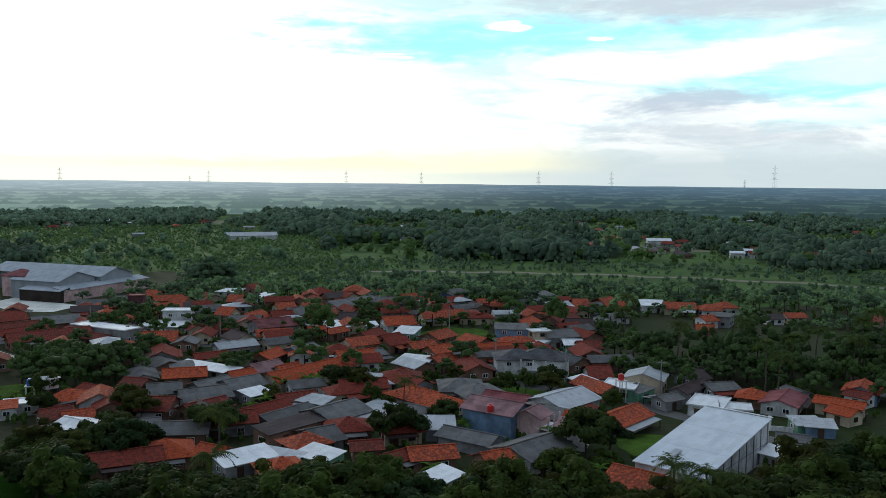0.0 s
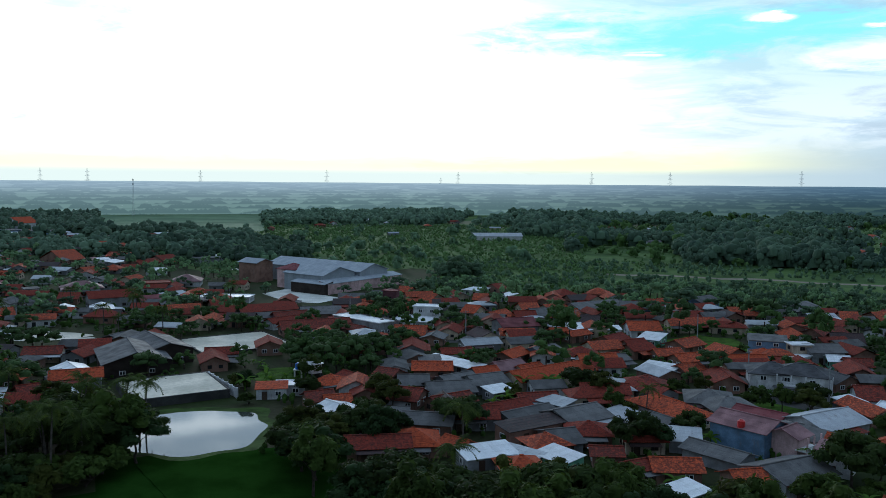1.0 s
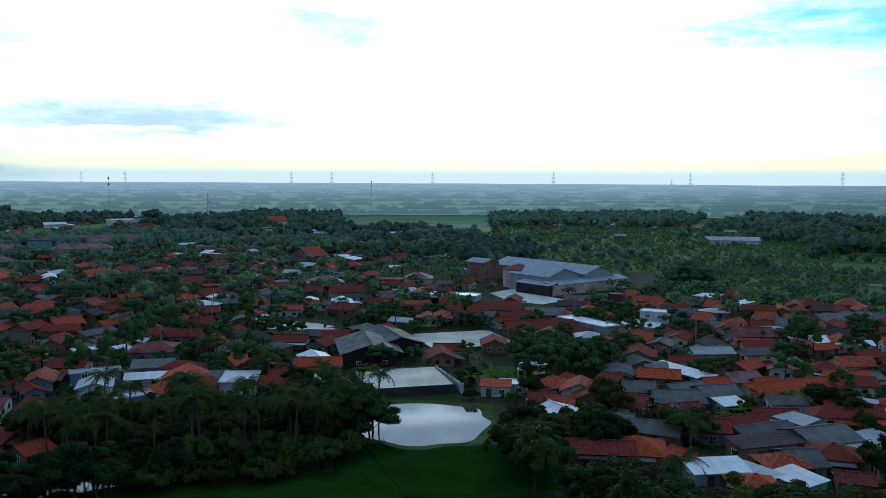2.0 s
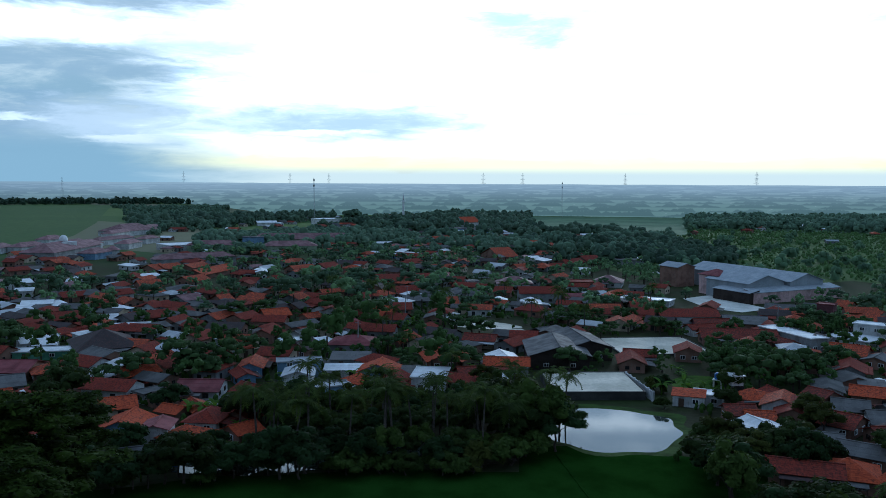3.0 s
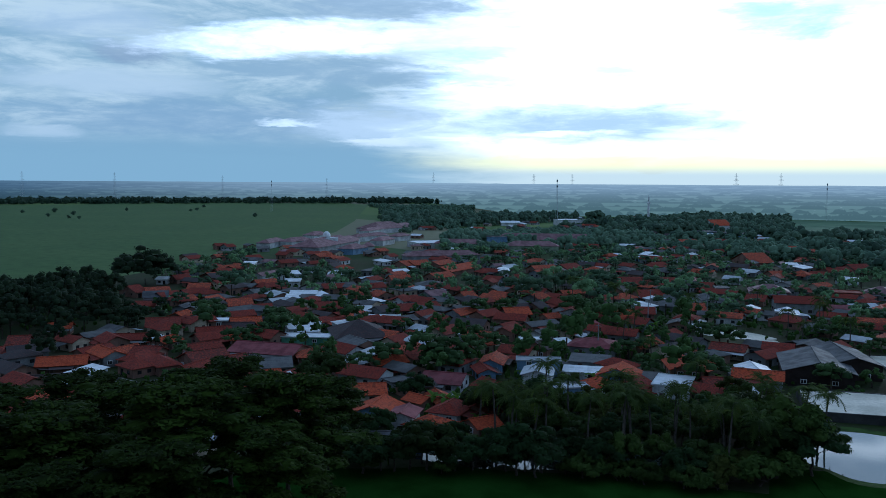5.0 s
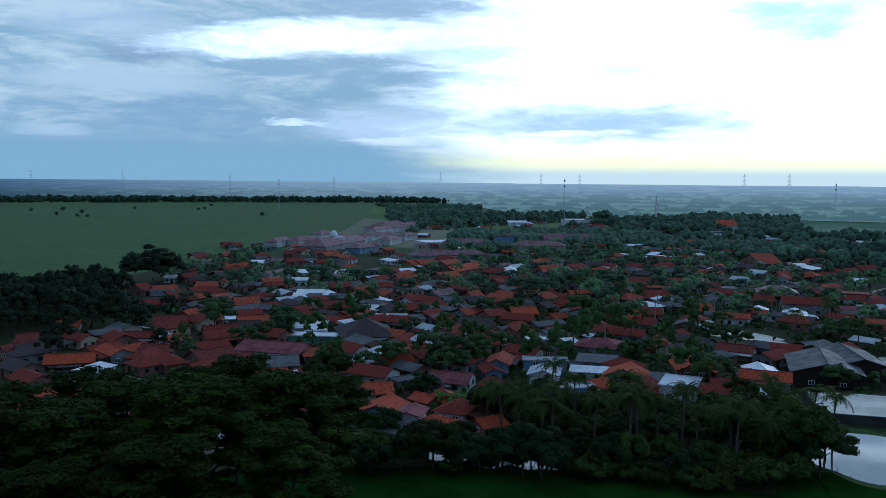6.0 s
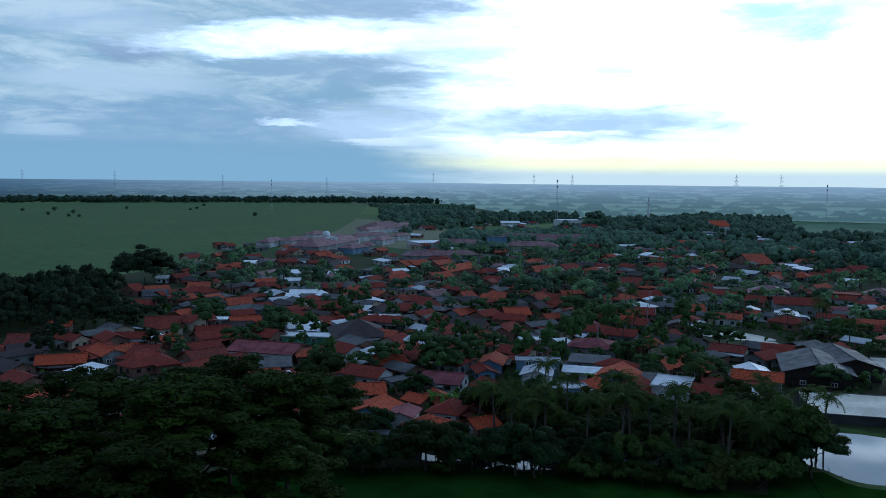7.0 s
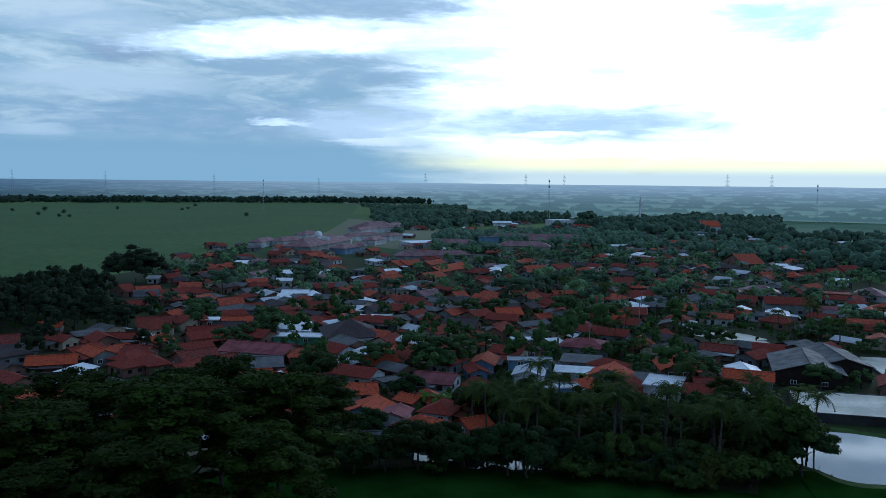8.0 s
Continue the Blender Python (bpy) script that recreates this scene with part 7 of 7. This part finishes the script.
for ob in list(PROTO.values()):
    for o in list(ob[0].children_recursive) + [ob[0]]:
        bpy.data.objects.remove(o)


stems = GROVES.pop("stems", [])
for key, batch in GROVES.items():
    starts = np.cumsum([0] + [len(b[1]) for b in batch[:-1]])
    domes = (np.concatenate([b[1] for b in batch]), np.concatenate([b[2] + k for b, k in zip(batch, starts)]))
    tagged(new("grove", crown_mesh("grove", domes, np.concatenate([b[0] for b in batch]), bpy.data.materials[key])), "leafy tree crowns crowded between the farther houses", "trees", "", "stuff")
bm = bmesh.new()
for x, y, h in stems:
    box(bm, x - 0.14, y - 0.14, 0, x + 0.14, y + 0.14, h * 1.3)
tagged(new("grove_stems", mesh_of("grove_stems", bm, BARK)), "tree stems between the farther houses", "trees", "", "stuff")


# ---------------------------------------------------------------- far woods
FAR_FEET = np.array([(math.degrees(math.atan2(-f[0], f[1])), math.hypot(f[0], f[1])) for f in FEET if math.hypot(f[0], f[1]) > 440])


def woods(name, seed, count, az0, az1, d0, d1, per, size, tall, clear, mat, label, rows=()):
    """Trees too far to count: domes of leaf clumps, with clearings."""
    rng = np.random.default_rng(seed)
    cs, ns, ss, mids, sizes = [], [], [], [], []
    made = 0
    while made < count:
        az = rng.uniform(az0, az1)
        d = math.sqrt(rng.uniform(d0 * d0, d1 * d1))
        if rows:
            d = rows[int(rng.integers(len(rows)))] + 9.0 * noise.noise(Vector((az * 0.3, d0, 0.0))) + rng.normal() * 1.6
        x, y = polar(az, d)
        if any((x - u) ** 2 + (y - v) ** 2 < r * r for u, v, r in OPEN_GROUND) or any(a0 < az < a1 and e0 < d < e1 for a0, a1, e0, e1 in SIGHT) or (name != "field_trees" and in_wide_field(az, d - 20)) or (tall > 5 and np.any((np.abs(az - FAR_FEET[:, 0]) * d < 500) & (d > FAR_FEET[:, 1] - 20) & (d < FAR_FEET[:, 1] + 6))):
            made += 0.2
            continue
        if seed == 82 and az > 66.2 + 2.2 * noise.noise(Vector((d / 110.0, 0.0, 3.0))):
            made += 0.2
            continue
        v = noise.noise(Vector((x / 90.0, y / 240.0, seed)))
        if v < clear:
            made += 0.2
            continue
        made += 1
        s = tall * rng.uniform(0.38, 1.0) ** 1.0 * (1.1 + 0.5 * v)
        lobes = 2 if tall < 5 else int(rng.integers(5, 9))
        wide = s * rng.uniform(0.36, 0.52)
        w = rng.uniform(0, math.tau) + np.arange(lobes) * 2.4
        out = wide * np.sqrt(np.arange(lobes) / lobes)
        mid = np.stack([x + out * np.cos(w), y + out * np.sin(w), s * ((0.66 if tall > 5 else 0.45) - 0.30 * (out / wide) ** 2) * rng.uniform(0.78, 1.14, lobes)], -1)
        big = np.stack([wide * rng.uniform(0.36, 0.66, lobes)] * 2 + [s * rng.uniform(0.17, 0.30, lobes) * (1.0 if tall > 5 else 1.5)], -1)
        mids.append(mid)
        sizes.append(big)
        # a low skirt that closes the crown towards the ground
        if tall > 5:
            mids.append(np.array([[x, y, s * 0.2]]))
            sizes.append(np.array([[wide * 0.85, wide * 0.85, s * 0.34]]))
        pick = rng.integers(0, lobes, per)
        e = rng.normal(size=(per, 3))
        e[:, 2] = np.abs(e[:, 2])
        e /= np.linalg.norm(e, axis=1, keepdims=True)
        cs.append(mid[pick] + e * big[pick] * rng.uniform(0.92, 1.12, (per, 1)))
        ns.append(e + rng.normal(size=e.shape) * 0.3 + np.array([0, 0, 0.3]))
        ss.append(rng.uniform(0.6, 1.2, per) * size * math.sqrt(d / 500.0))
    loose = leaves(np.concatenate(cs), np.concatenate(ns), np.concatenate(ss), True, 0.3, seed)
    me = crown_mesh(name, clumps(np.concatenate(mids), np.concatenate(sizes), seed + 5, 2, 5, 0.26), loose, mat)
    return tagged(new(name, me), label, "woods", "", "stuff")


woods("woods", 78, 380, -36, 8, 435, 1040, 16, 0.8, 9.5, -0.3, GROVE[1], "lighter green trees among the dark woods")
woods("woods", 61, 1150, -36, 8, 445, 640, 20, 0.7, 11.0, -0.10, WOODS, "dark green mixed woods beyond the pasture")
woods("woods", 62, 2200, -36, 12, 640, 1050, 12, 0.9, 12.0, -0.10, WOODS, "dark green woods far out on the plain")
woods("woods", 79, 60, -36, 10, 500, 1040, 40, 0.7, 13.5, -0.6, WOODS, "tall dark trees above the woods")
woods("woods", 72, 1000, 10, 34, 800, 1060, 10, 1.0, 11.0, -0.2, WOODS_HAZED, "dark belt of trees beyond the scrubland")
woods("woods", 73, 1500, 32, 66, 640, 1000, 10, 1.0, 11.0, -0.12, WOODS_HAZED, "woods behind the far end of the village")
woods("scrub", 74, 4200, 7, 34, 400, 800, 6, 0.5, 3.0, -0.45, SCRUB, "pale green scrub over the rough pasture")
woods("woods", 75, 90, 6, 34, 380, 800, 26, 0.7, 8.0, -0.2, GROVE_HAZED[0], "single trees standing in the scrub")
woods("woods", 65, 1000, 30, 66, 470, 640, 14, 0.8, 9.0, -0.2, WOODS_HAZED, "trees among the far village roofs")
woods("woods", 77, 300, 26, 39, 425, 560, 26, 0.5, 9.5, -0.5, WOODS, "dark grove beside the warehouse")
woods("woods", 66, 900, 60, 100, 1590, 1770, 10, 1.6, 12.0, -0.5, WOODS, "tree belt behind the wide field")
woods("scrub", 76, 1800, -36, 10, 440, 900, 8, 0.5, 4.2, -0.5, SCRUB, "pale green scrub in the clearings of the woods")
woods("shrubs", 67, 1500, -36, 18, 315, 450, 8, 0.45, 2.2, -0.05, SCRUB, "low shrubs over the rough pasture")
woods("hedge", 83, 1500, -36, 18, 315, 450, 12, 0.5, 3.8, -0.4, GROVE_HAZED[0], "dark hedgerows across the rough pasture", (322, 336, 352, 372, 404, 424, 440))
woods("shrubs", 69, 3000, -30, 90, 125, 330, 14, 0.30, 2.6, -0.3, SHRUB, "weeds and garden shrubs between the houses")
woods("woods", 82, 600, 60, 67.3, 640, 1380, 12, 0.9, 8.0, -0.35, WOODS_HAZED, "woods along the edge of the wide field")
woods("field_trees", 70, 13, 68, 96, 600, 1400, 40, 0.9, 6.0, -1.0, WOODS, "few lone trees on the wide field")


# ---------------------------------------------------------------- pylons
def pylon(x, y, height, yaw):
    top = root("pylon", x, y, yaw)
    tagged(top, "grey steel lattice power pylon with cross arms", "pylon", "power pylons")
    legs = [(-1, -1), (1, -1), (1, 1), (-1, 1)]
    waist = height * 0.6
    for u, v in legs:
        bm = bmesh.new()
        rod(bm, (u * height * 0.07, v * height * 0.07, 0), (u * height * 0.022, v * height * 0.022, waist), 0.11, 0.09, 4)
        rod(bm, (u * height * 0.022, v * height * 0.022, waist), (u * 0.4, v * 0.4, height), 0.09, 0.07, 4)
        part("leg", bm, PYLON_STEEL, top)
    bm = bmesh.new()
    for k in range(8):
        f, g = k / 8, (k + 1) / 8
        a, b = height * (0.07 - 0.048 * f), height * (0.07 - 0.048 * g)
        for s in (-1, 1):
            rod(bm, (-a, s * a, waist * f), (b, s * b, waist * g), 0.06, 0.06, 3)
            rod(bm, (s * a, a, waist * f), (s * b, -b, waist * g), 0.06, 0.06, 3)
    tagged(part("bracing", bm, PYLON_STEEL, top), "", "", "", "stuff")
    for f, w in ((0.74, 0.075), (0.84, 0.065), (0.93, 0.055)):
        bm = bmesh.new()
        for s in (-1, 1):
            rod(bm, (0, 0, height * f + 1.2), (s * height * w, 0, height * f), 0.11, 0.07, 4)
            rod(bm, (0, 0, height * f - 0.4), (s * height * w, 0, height * f), 0.11, 0.07, 4)
        part("cross_arm", bm, PYLON_STEEL, top)


for az, h in ((24.8, 60), (15.8, 58), (6.7, 60), (1.55, 60), (-6.5, 62), (-11.4, 62), (-21.7, 72), (33.1, 58), (40.0, 58), (42.7, 58),
              (53.3, 56), (55.9, 56), (62.8, 70), (70.1, 56), (77.0, 60), (83.7, 66), (89.0, 66), (-19.9, 52), (17.0, 50)):
    pylon(*polar(az, 1130 if az < 57 else 1690), h * (0.96 if az < 57 else 0.88), az + 35)
for az, d, h in ((73.8, 1180, 44), (54.3, 760, 46), (37.3, 1040, 44)):
    top = tagged(root("mast", *polar(az, d), 0), "slim dark steel radio mast", "mast")
    bm = bmesh.new()
    for k in range(3):
        w = k * math.tau / 3
        rod(bm, (1.3 * math.cos(w), 1.3 * math.sin(w), 0), (0.3 * math.cos(w), 0.3 * math.sin(w), h), 0.10, 0.08, 4)
    part("frame", bm, PYLON_STEEL, top)
    bm = bmesh.new()
    for z in (h - 3, h - 8):
        box(bm, -0.5, -0.5, z, 0.5, 0.5, z + 1.8)
    part("aerial", bm, STEEL, top)

# ---------------------------------------------------------------- distance
# glowing backdrop ring: far plain, tree belts and haze are painted on it
HAZE = bpy.data.materials.new("far_haze")
HAZE.use_nodes = True
n = Nodes(HAZE.node_tree)
at = n.vec("MULTIPLY", n.add("ShaderNodeNewGeometry").outputs["Position"], (1 / UNIT,) * 3)
sep = n.add("ShaderNodeSeparateXYZ")
n.put(at, sep.inputs[0])
level = n.add("ShaderNodeVectorMath", operation="LENGTH")
n.put(n.vec("MULTIPLY", at, (1.0, 1.0, 0.0)), level.inputs[0])
ring = level.outputs["Value"]
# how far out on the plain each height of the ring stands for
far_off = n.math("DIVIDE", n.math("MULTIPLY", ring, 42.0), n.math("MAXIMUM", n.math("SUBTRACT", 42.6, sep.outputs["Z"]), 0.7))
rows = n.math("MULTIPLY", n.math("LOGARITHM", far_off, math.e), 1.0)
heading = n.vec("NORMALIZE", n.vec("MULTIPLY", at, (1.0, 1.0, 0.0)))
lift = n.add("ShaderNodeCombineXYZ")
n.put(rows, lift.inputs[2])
# painted haze: colours pale with distance and towards the sun
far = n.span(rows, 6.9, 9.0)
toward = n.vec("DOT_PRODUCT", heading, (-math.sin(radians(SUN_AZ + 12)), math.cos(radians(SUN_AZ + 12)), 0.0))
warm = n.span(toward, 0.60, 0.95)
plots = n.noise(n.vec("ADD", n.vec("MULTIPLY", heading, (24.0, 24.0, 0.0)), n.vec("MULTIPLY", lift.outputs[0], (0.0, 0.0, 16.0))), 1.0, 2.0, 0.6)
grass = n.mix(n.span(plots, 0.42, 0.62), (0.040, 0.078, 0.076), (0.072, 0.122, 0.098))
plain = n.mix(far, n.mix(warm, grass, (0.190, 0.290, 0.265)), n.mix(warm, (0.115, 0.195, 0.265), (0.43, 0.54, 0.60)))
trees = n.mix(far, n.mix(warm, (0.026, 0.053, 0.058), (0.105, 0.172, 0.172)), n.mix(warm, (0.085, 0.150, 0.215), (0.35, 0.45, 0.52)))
# bright specks painted in as glints of far roofs
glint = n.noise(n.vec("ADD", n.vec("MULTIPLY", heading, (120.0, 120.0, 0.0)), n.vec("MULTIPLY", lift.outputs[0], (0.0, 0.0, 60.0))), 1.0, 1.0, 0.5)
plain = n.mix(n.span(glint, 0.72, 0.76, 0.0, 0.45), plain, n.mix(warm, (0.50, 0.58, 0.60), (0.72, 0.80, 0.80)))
paint = plain
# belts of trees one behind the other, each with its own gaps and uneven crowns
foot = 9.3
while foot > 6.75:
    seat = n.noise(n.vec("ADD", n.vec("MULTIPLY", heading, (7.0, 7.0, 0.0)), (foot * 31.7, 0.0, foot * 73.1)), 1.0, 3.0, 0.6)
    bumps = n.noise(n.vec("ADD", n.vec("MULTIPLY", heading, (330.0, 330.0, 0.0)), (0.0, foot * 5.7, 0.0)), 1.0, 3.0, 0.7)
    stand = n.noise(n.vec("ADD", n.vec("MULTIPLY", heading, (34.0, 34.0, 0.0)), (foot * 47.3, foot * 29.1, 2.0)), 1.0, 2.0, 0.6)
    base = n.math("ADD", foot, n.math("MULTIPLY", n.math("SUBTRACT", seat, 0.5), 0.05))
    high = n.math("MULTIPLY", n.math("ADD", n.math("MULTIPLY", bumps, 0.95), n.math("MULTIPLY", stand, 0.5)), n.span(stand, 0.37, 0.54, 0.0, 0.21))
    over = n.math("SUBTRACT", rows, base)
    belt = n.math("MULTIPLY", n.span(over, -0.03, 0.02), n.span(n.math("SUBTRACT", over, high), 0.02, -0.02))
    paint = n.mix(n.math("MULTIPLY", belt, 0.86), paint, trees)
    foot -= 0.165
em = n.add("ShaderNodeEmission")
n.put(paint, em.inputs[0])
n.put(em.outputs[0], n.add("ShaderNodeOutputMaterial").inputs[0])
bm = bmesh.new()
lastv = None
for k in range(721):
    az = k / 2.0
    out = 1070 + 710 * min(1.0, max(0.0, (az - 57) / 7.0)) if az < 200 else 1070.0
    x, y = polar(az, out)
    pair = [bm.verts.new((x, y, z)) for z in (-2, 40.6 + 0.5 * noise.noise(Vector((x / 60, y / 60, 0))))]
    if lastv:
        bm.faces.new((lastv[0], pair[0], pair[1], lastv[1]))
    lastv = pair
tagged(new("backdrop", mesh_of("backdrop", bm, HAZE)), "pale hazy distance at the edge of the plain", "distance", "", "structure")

# from plan units to metres
for ob in list(scene.collection.all_objects):
    if ob.parent is None and ob.type in ("MESH", "EMPTY"):
        ob.matrix_basis = Matrix.Scale(UNIT, 4) @ ob.matrix_basis
